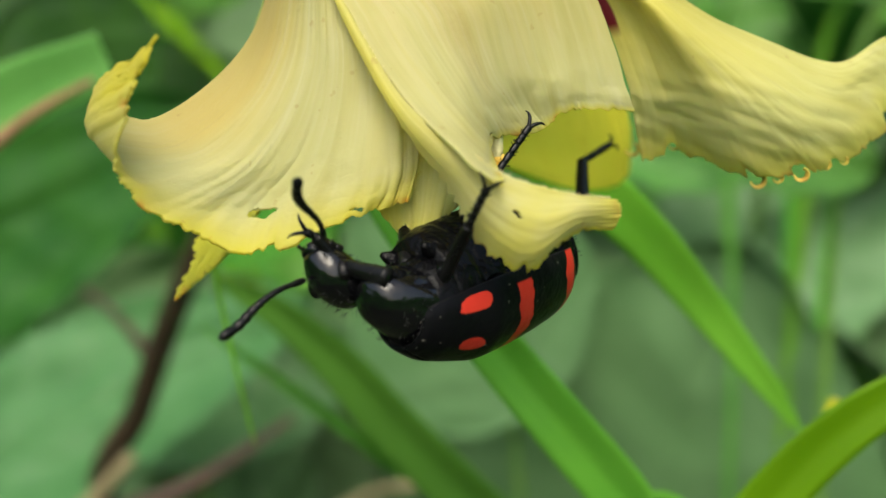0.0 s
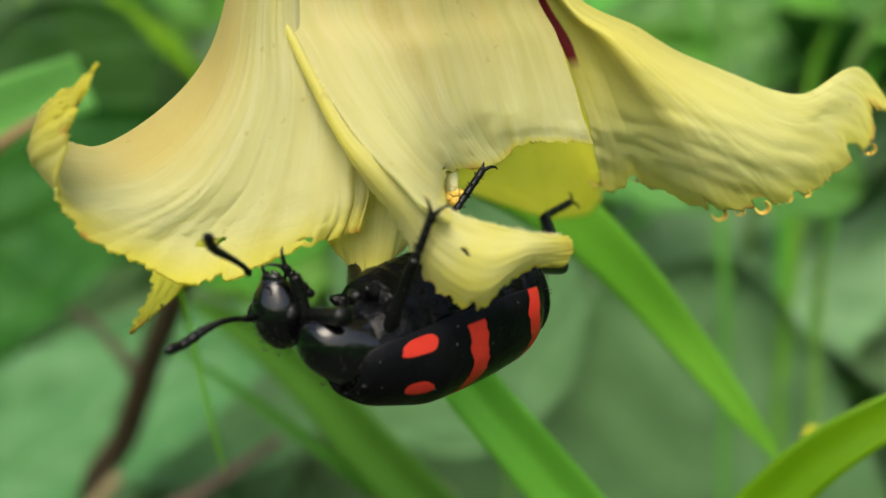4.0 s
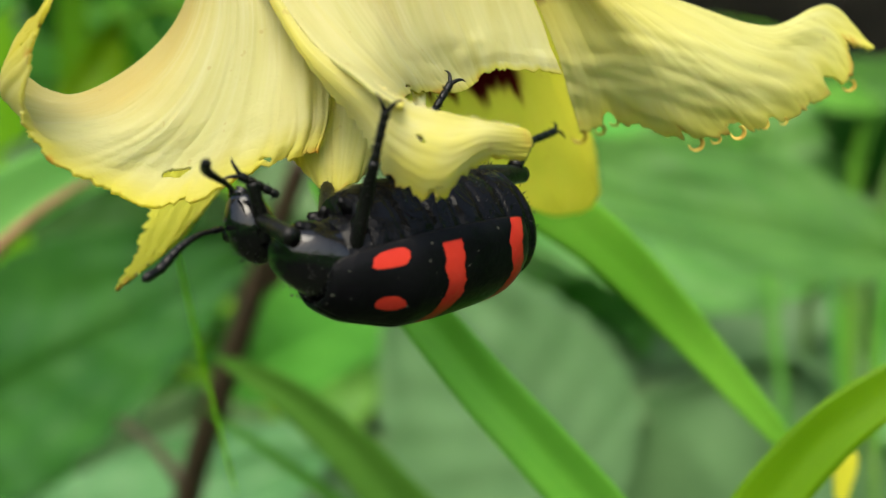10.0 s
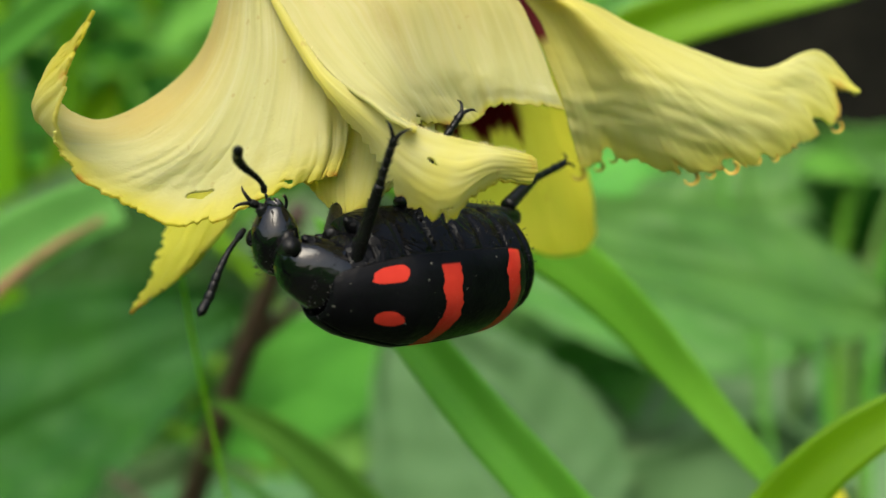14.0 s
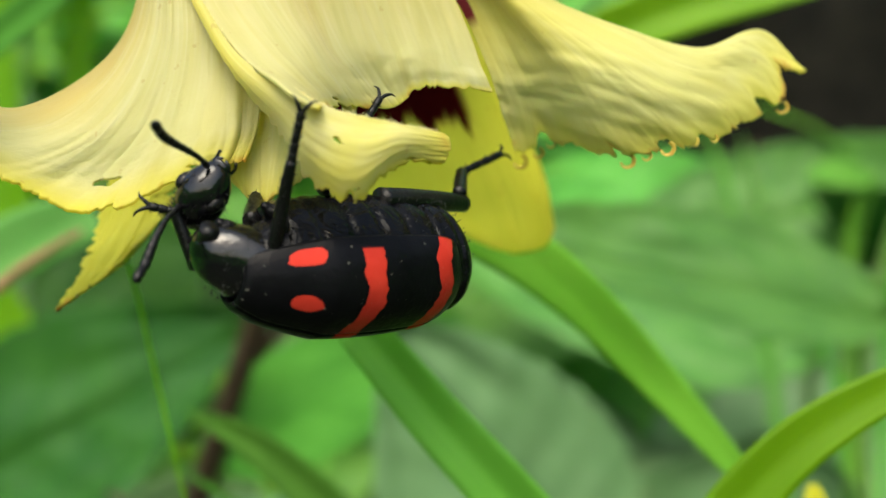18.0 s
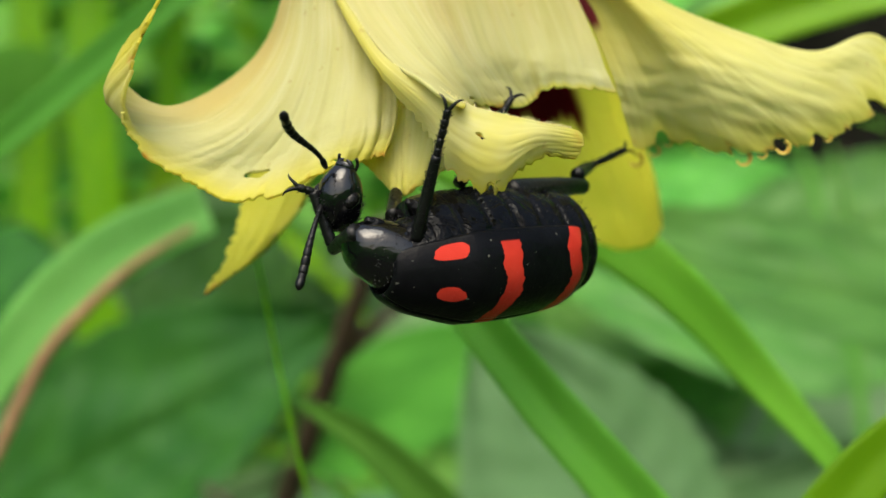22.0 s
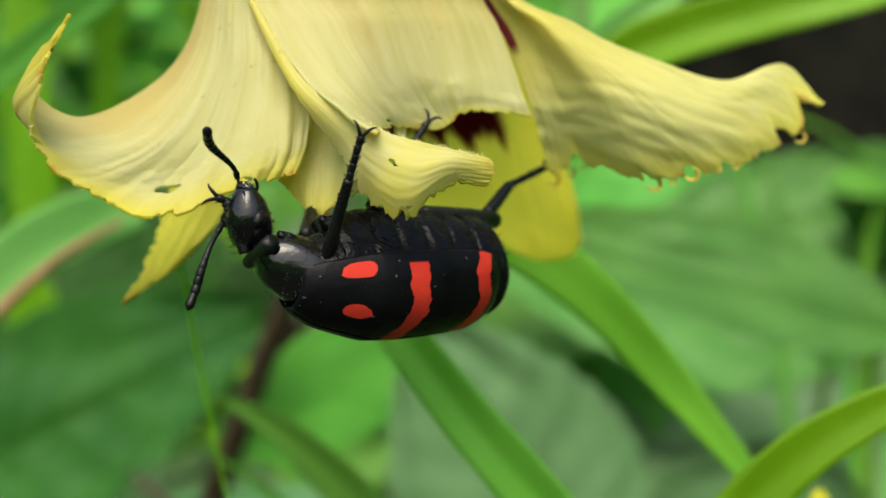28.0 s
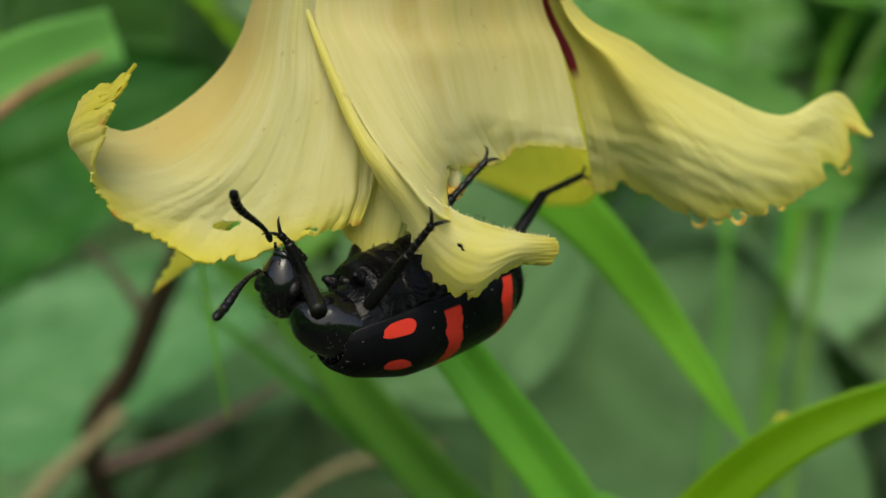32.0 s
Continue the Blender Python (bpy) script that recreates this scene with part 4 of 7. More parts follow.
def broad_leaf(owner, foot, tip, width, normal, material, label="", cup=0.12, lobes=0.0, serr=0.02, nu=40, nv=40, veins=7):
    """A broad leaf from its stalk end to its tip, with midrib, side veins and a wavy rim; its stalk runs to the soil."""
    c, t = np.array(foot, float), np.array(tip, float)
    ax = t - c
    L = np.linalg.norm(ax)
    ax /= L
    side = np.cross(ax, normal)
    side /= np.linalg.norm(side)
    nrm = np.cross(side, ax)
    V = np.empty((nu, nv, 3))
    for j, q in enumerate(np.linspace(0, 1, nv)):
        w = width / 2 * (math.sin(math.pi * q**0.75)) ** 0.7 * (1 - 0.15 * q)
        for i, e in enumerate(np.linspace(-1, 1, nu)):
            ww = w * (1 + serr * math.sin(q * 60) * abs(e) + lobes * fnoise(q * 5, e))
            vein = -abs(math.sin((q * veins - abs(e) * 1.4) * math.pi)) ** 0.5 * 0.010 * L
            h = cup * L * (e * e * 0.35 - 0.5 * (q - 0.4) ** 2) + vein - 0.02 * L * max(0, 1 - abs(e) * 14) + 0.02 * L * fnoise(q * 4, e * 3, L)
            V[i, j] = c + ax * q * L + side * e * ww + nrm * h
    V = V * U
    V[..., 2] += 0.6
    ob = part("leaf", grid_mesh(V), material, owner, label)
    m = ob.modifiers.new("thickness", "SOLIDIFY")
    m.thickness, m.offset = 0.04 * U, 0
    f = V[nu // 2, 0] / U - (0, 0, 0.6 / U)
    stalk(owner, "leaf_stalk", (f, f + nrm * -0.12 * L + (0, 0, -0.05 * L), f + (0, 0.25 * L, -0.6 * (f[2] + 75) * 0.5), (f[0], f[1] + 0.4 * L, -75)), [0.012 * L, 0.012 * L, 0.015 * L, 0.02 * L], M_STALK, 8, 30)
    return ob


grass_a = plant("grass_plant", "bright green grass with two long arching blades", "grass")
blade(grass_a, ((5.2, 19.5, -75), (5.1, 18.6, -45), (4.8, 17.6, -22), ) + ((3.81, 16.60, -9.06), (2.92, 16.40, -7.32), (2.00, 16.20, -6.07), (1.27, 16.20, -5.17), (0.49, 16.20, -4.13), (-0.34, 16.40, -3.11), (-0.99, 16.60, -2.28)), 0.85, M_GRASS, "bright green arching blade", tip=1.6, base=0.8, fold=0.35, n=110)
blade(grass_a, ((-1.37, 17.80, 6.59), (-0.98, 17.70, 3.67), (-0.78, 17.70, 1.24), (-0.32, 17.80, -0.98), (0.73, 18.00, -1.84), (2.23, 18.60, -2.80), (3.40, 19.00, -3.83), (4.61, 19.60, -5.28), (5.69, 19.80, -6.66), (6.43, 20.00, -7.66)), 1.15, M_GRASS_L, "long blade with drooping pointed tip", tip=0.8, base=0.5, fold=0.1)
grass_b = plant("grass_plant", "broad yellow-green grass blade arching out of the soil", "grass")
blade(grass_b, ((1.1, 18.5, -75), (1.3, 18, -50), (1.6, 17.3, -30), (2.1, 16.5, -18), (2.6, 16, -12), ) + ((3.72, 15.40, -8.44), (4.43, 15.40, -7.06), (5.31, 15.40, -6.00), (6.18, 15.40, -5.35), (7.45, 15.50, -4.82), (8.84, 15.60, -4.57)), 0.88, M_GRASS_Y, "", tip=1.6, base=0.6, fold=0.18, n=110)
stalk(grass_b, "culm", ((1.1, 18.9, -75), (1.25, 18.4, -52), (1.5, 17.8, -32)), (0.5, 0.4, 0.3), M_STALK)
grass_c = plant("grass_plant", "dark green grass leaning over the soil", "grass")
blade(grass_c, ((22, 40, -75), (15, 30, -40), (7.40, 25.00, -17.74), (3.80, 25.00, -14.07), (1.15, 25.00, -11.48), (-0.97, 25.00, -9.24), (-2.04, 25.00, -7.93), (-3.42, 25.00, -6.65), (-4.84, 25.00, -5.83)), 1.3, M_GRASS_D, "", tip=1.5, fold=0.3, n=110)
blade(grass_c, ((11, 44, -75), (5, 35, -40), (2.98, 28.00, -15.44), (-1.28, 26.00, -10.44), (-2.64, 26.00, -9.27), (-4.01, 26.00, -8.19), (-5.44, 26.00, -7.16)), 0.34, M_GRASS_D, "", tip=1.5, fold=0.3, n=100)
grass_d = plant("grass_plant", "tall yellow-green and mid green upright grass", "grass")
blade(grass_d, ((-13.49, 24.00, -1.48), (-10.70, 24.00, 0.33), (-8.24, 24.50, 2.28), (-5.59, 25.00, 4.31), (-3.62, 26.00, 6.14)), 0.8, M_GRASS_D, "slanting green blade", tip=1.5, fold=0.3)
blade(grass_d, ((-26, 100, -75), ) + ((-41.84, 98.00, -20.65), (-41.85, 98.00, 0.46), (-42.30, 98.00, 14.76), (-41.98, 98.00, 28.15), (-40.86, 98.00, 40.55)), 4.4, M_GRASS_Y, "", tip=2.0, fold=0.2)
blade(grass_d, ((-36, 106, -75), ) + ((-52.99, 104.00, -21.62), (-51.63, 104.00, 0.95), (-51.01, 104.00, 16.19), (-51.56, 104.00, 30.56), (-53.90, 104.00, 44.15)), 3.8, M_GRASS_Y, "", tip=2.0, fold=0.2)
blade(grass_d, ((-20, 110, -75), ) + ((-38.25, 108.00, -22.52), (-39.25, 108.00, 3.87), (-38.92, 108.00, 16.12), (-37.36, 108.00, 30.64), (-36.41, 108.00, 44.18)), 3.0, M_GRASS_Y, "", tip=2.0, fold=0.2)
grass_e = plant("grass_plant", "wide bright grass blades with pale undersides", "grass")
blade(grass_e, ((2.57, 27.50, 0.86), (4.85, 27.00, 1.81), (6.73, 26.50, 2.26), (8.71, 26.00, 2.53), (11.50, 26.00, 2.91)), 1.25, M_GRASS_E, "wide bright blade", tip=2.0, fold=0.3)
blade(grass_e, ((2.17, 31.00, 1.22), (4.52, 31.00, 3.02), (6.06, 31.00, 4.00), (7.58, 31.00, 4.96), (9.08, 31.00, 5.84)), 0.75, M_GRASS_P, "pale blade", tip=2.0, fold=0.3)
blade(grass_e, ((3.55, 29.00, 0.01), (3.54, 29.00, 2.61), (3.55, 29.00, 4.07), (3.58, 29.00, 5.81), (3.60, 29.00, 8.01)), 0.5, M_GRASS_P, "pale blade", tip=2.0, fold=0.3)
stalk(grass_e, "culm", ((2.32, 31.50, 1.28), (1.85, 31.60, 5.13), (1.79, 33.00, 12.22), (12.58, 36.00, 21.49)) + ((32, 44, -10), (34, 46, -75)), (0.2, 0.22, 0.25, 0.3, 0.35, 0.4), M_STALK)
withered = plant("withered_leaf", "small withered yellow leaf hanging from a blade", "leaf")
blade(withered, ((7.10, 20.70, -7.20), (7.10, 20.70, -7.58), (7.04, 20.70, -7.97), (6.98, 20.70, -8.46)), 0.42, M_YELLOW, "", tip=0.8, fold=0.5, base=0.4, name="leaf")
tendril = plant("dangling_thread", "thin yellow-green thread hanging from a torn petal", "tendril")
blade(tendril, ((-2.34, 14.20, -2.42), (-3.06, 17.00, -2.89), (-3.12, 18.00, -4.47), (-2.83, 18.00, -6.15), (-2.67, 18.00, -6.97)), 0.055, M_GRASS_Y, "", tip=2.0, fold=0.5, base=1.0, name="thread")
stem = plant("woody_shrub", "woody shrub with dark brown stem and side twigs", "shrub")
stalk(stem, "main_stem", ((-5.40, 40.00, -1.29), (-7.84, 43.00, -5.41), (-10.16, 46.00, -9.49), (-12.79, 50.00, -13.88), (-15.44, 54.00, -18.91), (-19.60, 60.00, -26.73)) + ((-22, 80, -48), (-24, 90, -75)), (0.36, 0.45, 0.55, 0.62, 0.68, 0.75, 0.85, 1.0), M_STEM, 12, 70)
stalk(stem, "twig", ((-7.99, 43.50, -6.07), (-6.63, 43.00, -5.06), (-5.50, 43.00, -4.23), (-3.60, 43.00, -2.90)), (0.36, 0.3, 0.22, 0.12), M_STEM)
stalk(stem, "twig", ((-13.76, 51.00, -15.50), (-14.65, 51.00, -14.13), (-15.61, 51.00, -13.02), (-16.69, 51.00, -12.19)), (0.36, 0.26, 0.2, 0.12), M_STEM)
stalk(stem, "twig", ((-14.72, 50.00, -19.74), (-16.20, 50.00, -21.38), (-17.84, 50.00, -23.04), (-20.08, 50.00, -25.79)), (0.36, 0.36, 0.4, 0.45), M_TWIG)["label"] = "pale dry twig"
stalk(stem, "twig", ((-15.72, 50.50, -22.69), (-12.76, 51.00, -21.70), (-10.18, 51.50, -20.30), (-7.60, 52.00, -18.61)), (0.5, 0.4, 0.32, 0.2), M_STEM)
arch = plant("dry_twig", "pale dry twig bent into an arch", "twig")
stalk(arch, "stalk", ((-6, 61, -75), (-6.5, 60.5, -55), ) + ((-10.21, 60.00, -32.83), (-8.20, 60.00, -28.34), (-5.71, 60.00, -26.23), (-2.90, 60.00, -25.43), (0.12, 60.00, -26.07), (2.76, 60.00, -28.26), (4.72, 60.00, -31.76)) + ((8, 61, -58), (8, 62, -75)), (0.3, 0.28, 0.26, 0.25, 0.24, 0.22, 0.2, 0.2), M_TWIG, 10, 90)
stalk(arch, "twig", ((-2.90, 60.00, -25.46), (-1.38, 60.30, -24.78), (0.18, 60.60, -24.63)), (0.16, 0.12, 0.06), M_TWIG)
edged = plant("brown_edged_plant", "long green leaf with dry brown margin", "leaf")
blade(edged, ((-7.53, 27.60, -1.30), (-9.65, 27.60, -2.08), (-11.35, 27.60, -3.18), (-12.69, 27.60, -4.45), (-14.61, 27.60, -7.03)), 1.6, M_GRASS_P, "pale green leaf blade", tip=2.0, fold=0.15, base=0.8, name="leaf")
stalk(edged, "dry_margin", ((-7.88, 27.50, -1.75), (-9.39, 27.50, -2.55), (-10.78, 27.50, -3.63), (-12.03, 27.50, -4.89), (-13.47, 27.50, -7.46)), (0.07, 0.12, 0.16, 0.16, 0.14), M_DRY)["label"] = "dry brown margin"
stalk(edged, "leaf_stalk", ((-14.51, 27.70, -6.90), (-15.51, 28.00, -8.70)) + ((-16, 30, -40), (-16, 32, -75)), (0.12, 0.15, 0.2, 0.25), M_STALK)
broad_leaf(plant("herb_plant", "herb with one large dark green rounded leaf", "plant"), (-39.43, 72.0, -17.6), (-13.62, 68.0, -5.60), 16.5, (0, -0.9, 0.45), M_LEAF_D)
broad_leaf(plant("herb_plant", "herb with long mid-green veined leaf", "plant"), (14.97, 42.0, -5.94), (1.03, 40.0, -1.68), 5.6, (0.1, -0.75, 0.65), M_LEAF_B)
broad_leaf(plant("herb_plant", "low herb with broad grey-green leaf", "plant"), (7.58, 82.0, -55.45), (19.13, 76.0, -15.01), 44, (0, -0.6, 0.8), M_LEAF_G)
broad_leaf(plant("herb_plant", "low herb with broad pale grey-green leaf", "plant"), (-37.86, 80.0, -46.87), (-14.5, 84.0, -19.53), 30, (0, -0.6, 0.8), M_LEAF_W)
broad_leaf(plant("herb_plant", "low herb with broad pale grey-green leaf", "plant"), (-25.29, 90.0, -52.2), (-20.01, 90.0, -19.33), 26, (0, -0.6, 0.8), M_LEAF_W)
broad_leaf(plant("herb_plant", "low herb with broad grey-green leaf", "plant"), (-1.73, 98.0, -59.74), (-7.04, 98.0, -25.12), 26, (0, -0.6, 0.8), M_LEAF_G)
broad_leaf(plant("herb_plant", "low herb with broad grey-green leaf", "plant"), (-8.37, 86.0, -46.05), (-0.9, 90.0, -26.64), 18, (0, -0.5, 0.85), M_LEAF_G)
broad_leaf(plant("herb_plant", "low herb with broad grey-green leaf", "plant"), (4.05, 62.0, -21.97), (-4.43, 60.0, -5.85), 15, (0, -0.8, 0.6), M_LEAF_G)
# dark leaf added where only a shaded gap is; its colour paints the shade
broad_leaf(plant("herb_plant", "dark green leaf added to stand in for a deeply shaded gap", "plant"), (40.5, 125.0, 18.96), (17.95, 125.0, 15.81), 14, (0, -1, 0.1), M_LEAF_D)
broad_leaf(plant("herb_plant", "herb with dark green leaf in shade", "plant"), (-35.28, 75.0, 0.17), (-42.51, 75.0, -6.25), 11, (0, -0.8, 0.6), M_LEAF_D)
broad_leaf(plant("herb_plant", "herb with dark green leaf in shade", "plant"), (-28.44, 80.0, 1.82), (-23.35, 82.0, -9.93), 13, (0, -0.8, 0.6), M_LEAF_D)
broad_leaf(plant("herb_plant", "herb with broad blue-green leaf further back", "plant"), (10.0, 98.0, -22.3), (40.8, 102.0, -7.9), 20, (0, -0.85, 0.5), M_LEAF_B)
broad_leaf(plant("herb_plant", "herb with broad grey-green leaf further back", "plant"), (23.5, 102.0, -36.2), (40.5, 106.0, -6.8), 22, (0, -0.85, 0.5), M_LEAF_G)
broad_leaf(plant("herb_plant", "low herb with broad pale leaf", "plant"), (-26.9, 82.6, -36.7), (-8.5, 85.4, -21.3), 17, (0, -0.85, 0.5), M_LEAF_W)
broad_leaf(plant("herb_plant", "low herb with broad pale leaf", "plant"), (-39.5, 86.4, -44.1), (-30.6, 89.6, -19.7), 14, (0, -0.85, 0.5), M_LEAF_W)
broad_leaf(plant("herb_plant", "tall herb with yellow-green leaf", "plant"), (-40.4, 98.2, -15.4), (-32.6, 101.8, 13.6), 12, (0, -0.85, 0.5), M_GRASS_Y)
broad_leaf(plant("herb_plant", "low herb with broad grey-green leaf", "plant"), (-20.7, 94.2, -37.5), (7.5, 97.8, -27.2), 18, (0, -0.85, 0.5), M_LEAF_G)
broad_leaf(plant("herb_plant", "herb with broad blue-green leaf", "plant"), (22.4, 82.2, -10.6), (-5.8, 85.8, -0.3), 13, (0, -0.85, 0.5), M_LEAF_B)
broad_leaf(plant("herb_plant", "herb with broad mid-green leaf", "plant"), (-26.5, 94.4, -24.7), (-6.6, 97.6, -8.0), 15, (0, -0.85, 0.5), M_LEAF_M)
broad_leaf(plant("herb_plant", "low herb with broad pale leaf", "plant"), (-36.8, 78.2, -39.3), (-17.6, 81.8, -16.3), 22, (0, -0.85, 0.5), M_LEAF_W)
broad_leaf(plant("herb_plant", "herb with broad mid-green leaf", "plant"), (18.4, 98.2, -20.9), (46.6, 101.8, -10.7), 14, (0, -0.85, 0.5), M_LEAF_M)
broad_leaf(plant("herb_plant", "herb with broad grey-green leaf", "plant"), (11.6, 90.0, -25.4), (41.0, 94.0, -8.4), 22, (0, -0.85, 0.5), M_LEAF_G)
broad_leaf(plant("herb_plant", "tall herb with broad pale leaf", "plant"), (17.0, 110.0, -3.7), (50.5, 114.0, 2.2), 16, (0, -0.85, 0.5), M_LEAF_W)
broad_leaf(plant("herb_plant", "low herb with broad pale leaf", "plant"), (-40.5, 74.6, -35.4), (-18.0, 77.4, -27.2), 14, (0, -0.85, 0.5), M_LEAF_W)
broad_leaf(plant("herb_plant", "low herb with broad blue-green leaf", "plant"), (-29.8, 60.6, -25.8), (-8.1, 63.4, -15.7), 12, (0, -0.7, 0.7), M_LEAF_H)
broad_leaf(plant("herb_plant", "low herb with broad blue-green leaf", "plant"), (-22.0, 72.9, -26.7), (-4.6, 75.1, -22.1), 11, (0, -0.7, 0.7), M_LEAF_H)
broad_leaf(plant("herb_plant", "herb with broad mid-green leaf", "plant"), (-7.7, 90.2, -9.2), (21.3, 93.8, -1.4), 13, (0, -0.85, 0.5), M_LEAF_M)
broad_leaf(plant("herb_plant", "herb with broad mid-green leaf", "plant"), (-0.2, 94.6, -19.8), (20.6, 97.4, -7.8), 13, (0, -0.85, 0.5), M_LEAF_M)
broad_leaf(plant("herb_plant", "herb with broad blue-green leaf", "plant"), (9.9, 96.0, -3.6), (43.2, 100.0, 3.4), 13, (0, -0.85, 0.5), M_LEAF_B)
broad_leaf(plant("herb_plant", "herb with broad mid-green leaf", "plant"), (2.0, 102.2, 2.6), (31.6, 105.8, -2.6), 13, (0, -0.85, 0.5), M_LEAF_M)
broad_leaf(plant("herb_plant", "herb with broad deep green leaf", "plant"), (-17.9, 70.9, -14.0), (-1.6, 73.1, -6.4), 9, (0, -0.85, 0.5), M_GRASS_D)
broad_leaf(plant("herb_plant", "low herb with broad grey-green leaf", "plant"), (34.23, 108.00, -44.29), (47.01, 112.00, -29.21), 24, (0, -0.85, 0.5), M_LEAF_G)
tuft = plant("grass_tuft", "loose tuft of thin green grass among the herbs", "grass")
rnd = random.Random(21)
for k in range(8):
    d = rnd.uniform(72, 82)
    x, z, lean, tall = rnd.uniform(18.0, 28.0) * d / 84, rnd.uniform(-18.3, -3.3), rnd.uniform(-0.7, 0.9), rnd.uniform(9, 20)
    blade(tuft, ((x - lean * tall * 0.5 - 1, d + 3, -75), (x - lean * tall * 0.3, d + 1, z - tall), (x, d, z), (x + lean * tall * 0.35, d - 1, z + tall * 0.5), (x + lean * tall * 0.9, d - 2, z + tall * 0.75)), rnd.uniform(0.4, 0.9), (M_GRASS, M_LEAF_M, M_GRASS_P, M_GRASS_D, M_GRASS_P)[k % 5], "", tip=1.6, fold=0.3, n=36, cols=5)


def gap_mound(x, y, z, wide, tall, deep):
    """Lumpy black mound on the soil; its colour paints a shaded gap between herbs."""
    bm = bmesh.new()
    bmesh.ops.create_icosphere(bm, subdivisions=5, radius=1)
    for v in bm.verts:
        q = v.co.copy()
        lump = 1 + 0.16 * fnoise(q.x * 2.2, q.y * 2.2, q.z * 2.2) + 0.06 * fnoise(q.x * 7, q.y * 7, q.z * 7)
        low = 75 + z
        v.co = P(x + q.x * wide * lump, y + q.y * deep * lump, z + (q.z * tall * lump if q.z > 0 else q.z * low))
    return part("shade_mound", bm, M_GAP_SHADE)


tagged(gap_mound(33.7, 118.0, 17.0, 19, 13, 10), "black mound whose colour stands in for a deeply shaded gap", "bank", kind="structure")
stalks = plant("dry_weed", "dry brown weed with thin upright stalks", "weed")
stalk(stalks, "stalk", ((28.19, 110.00, 16.28), (23.77, 110.00, 3.37), (22.20, 110.00, -8.07), (20.96, 110.00, -23.59)) + ((34, 116, -75),), (0.5, 0.55, 0.6, 0.65, 0.7), M_STEM)
stalk(stalks, "stalk", ((20.46, 112.00, -9.16), (18.04, 112.00, -16.53), (16.15, 112.00, -23.90)) + ((28, 116, -75),), (0.6, 0.64, 0.66, 0.7), M_STEM)
blade(stalks, ((30, 112, -75), ) + ((18.43, 110.00, -23.56), (21.86, 110.00, -15.33), (25.22, 110.00, -8.16), (28.03, 110.00, -2.03)), 2.2, M_GRASS_Y, "yellow-green leaf blade", tip=2.0)
near_grass = plant("grass_plant", "pale green grass blade swaying close to the flower", "grass")
blade(near_grass, ((-7, 14, -75), (-6.5, 12, -40), (-5.5, 10.6, -16),) + ((-4.34, 10.20, -6.59), (-3.99, 10.20, -4.43), (-3.71, 10.20, -2.72), (-3.49, 10.20, -1.43), (-3.36, 10.20, -0.55), (-3.25, 10.20, 0.44), (-3.21, 10.20, 1.70), (-3.24, 10.20, 3.29)), 1.6, M_GRASS_P, "", tip=2.0, fold=0.12, base=0.8, n=140, wave=0.015)
stalk(near_grass, "sheath", ((-7, 14.3, -75), (-6.6, 12.6, -45), (-5.8, 11.2, -22)), (0.5, 0.4, 0.2), M_STALK)


def undergrowth(name, label, material, count, seed, near, far, low, high, size, droop, around=False):
    """Many leaves or blades in one mesh, too many to count."""
    rnd = random.Random(seed)
    verts, faces, uvs = [], [], []
    for _ in range(count):
        y = near + (far - near) * rnd.random() ** 0.8
        x = rnd.uniform(-0.62, 0.62) * (y + 4) + 1.0
        z = rnd.uniform(low, high) * (0.35 + 0.65 * y / far)
        if around:
            a, r = rnd.uniform(0.5, 2 * math.pi - 0.5), near + (far - near) * rnd.random() ** 0.7
            x, y, z = r * math.sin(a), r * math.cos(a), rnd.uniform(low, high if r < 250 else 75 + 90 * math.cos(a))
        ln, w = size[0] * rnd.uniform(0.6, 1.4), size[1] * rnd.uniform(0.6, 1.4)
        yaw, lift = rnd.uniform(0, 6.28), rnd.uniform(-0.4, 1.2)
        d = np.array((math.cos(yaw) * math.cos(lift), math.sin(yaw) * math.cos(lift), math.sin(lift)))
        side = np.cross(d, (rnd.uniform(-0.5, 0.5), rnd.uniform(-1, 0.2), 0.9))
        side /= np.linalg.norm(side)
        nrm = np.cross(side, d)
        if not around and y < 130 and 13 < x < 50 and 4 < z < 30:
            continue  # leaves left out in front of the black mound of painted shade
        base, n0, steps = np.array((x, y, z)), len(verts), 7
        for k in range(steps):
            q = k / (steps - 1)
            c = base + d * ln * q + np.array((0, 0, -droop * ln * q * q))
            ww = w / 2 * math.sin(math.pi * min(1, 0.08 + q * 0.92)) ** 0.6
            for e in (-1, 0, 1):
                p = c + side * e * ww + nrm * abs(e) * ww * 0.3
                verts.append((p[0] * U, p[1] * U, p[2] * U + 0.6))
                uvs.append((0.5 + e / 2, q))
        for k in range(steps - 1):
            for e in range(2):
                a = n0 + k * 3 + e
                faces.append((a, a + 1, a + 4, a + 3))
    me = bpy.data.meshes.new(name)
    me.from_pydata(verts, [], faces)
    lay = me.uv_layers.new(name="UVMap")
    for loop in me.loops:
        lay.data[loop.index].uv = uvs[loop.vertex_index]
    for poly in me.polygons:
        poly.use_smooth = True
    me.materials.append(material)
    return tagged(new(name, me), label, "undergrowth", kind="stuff")


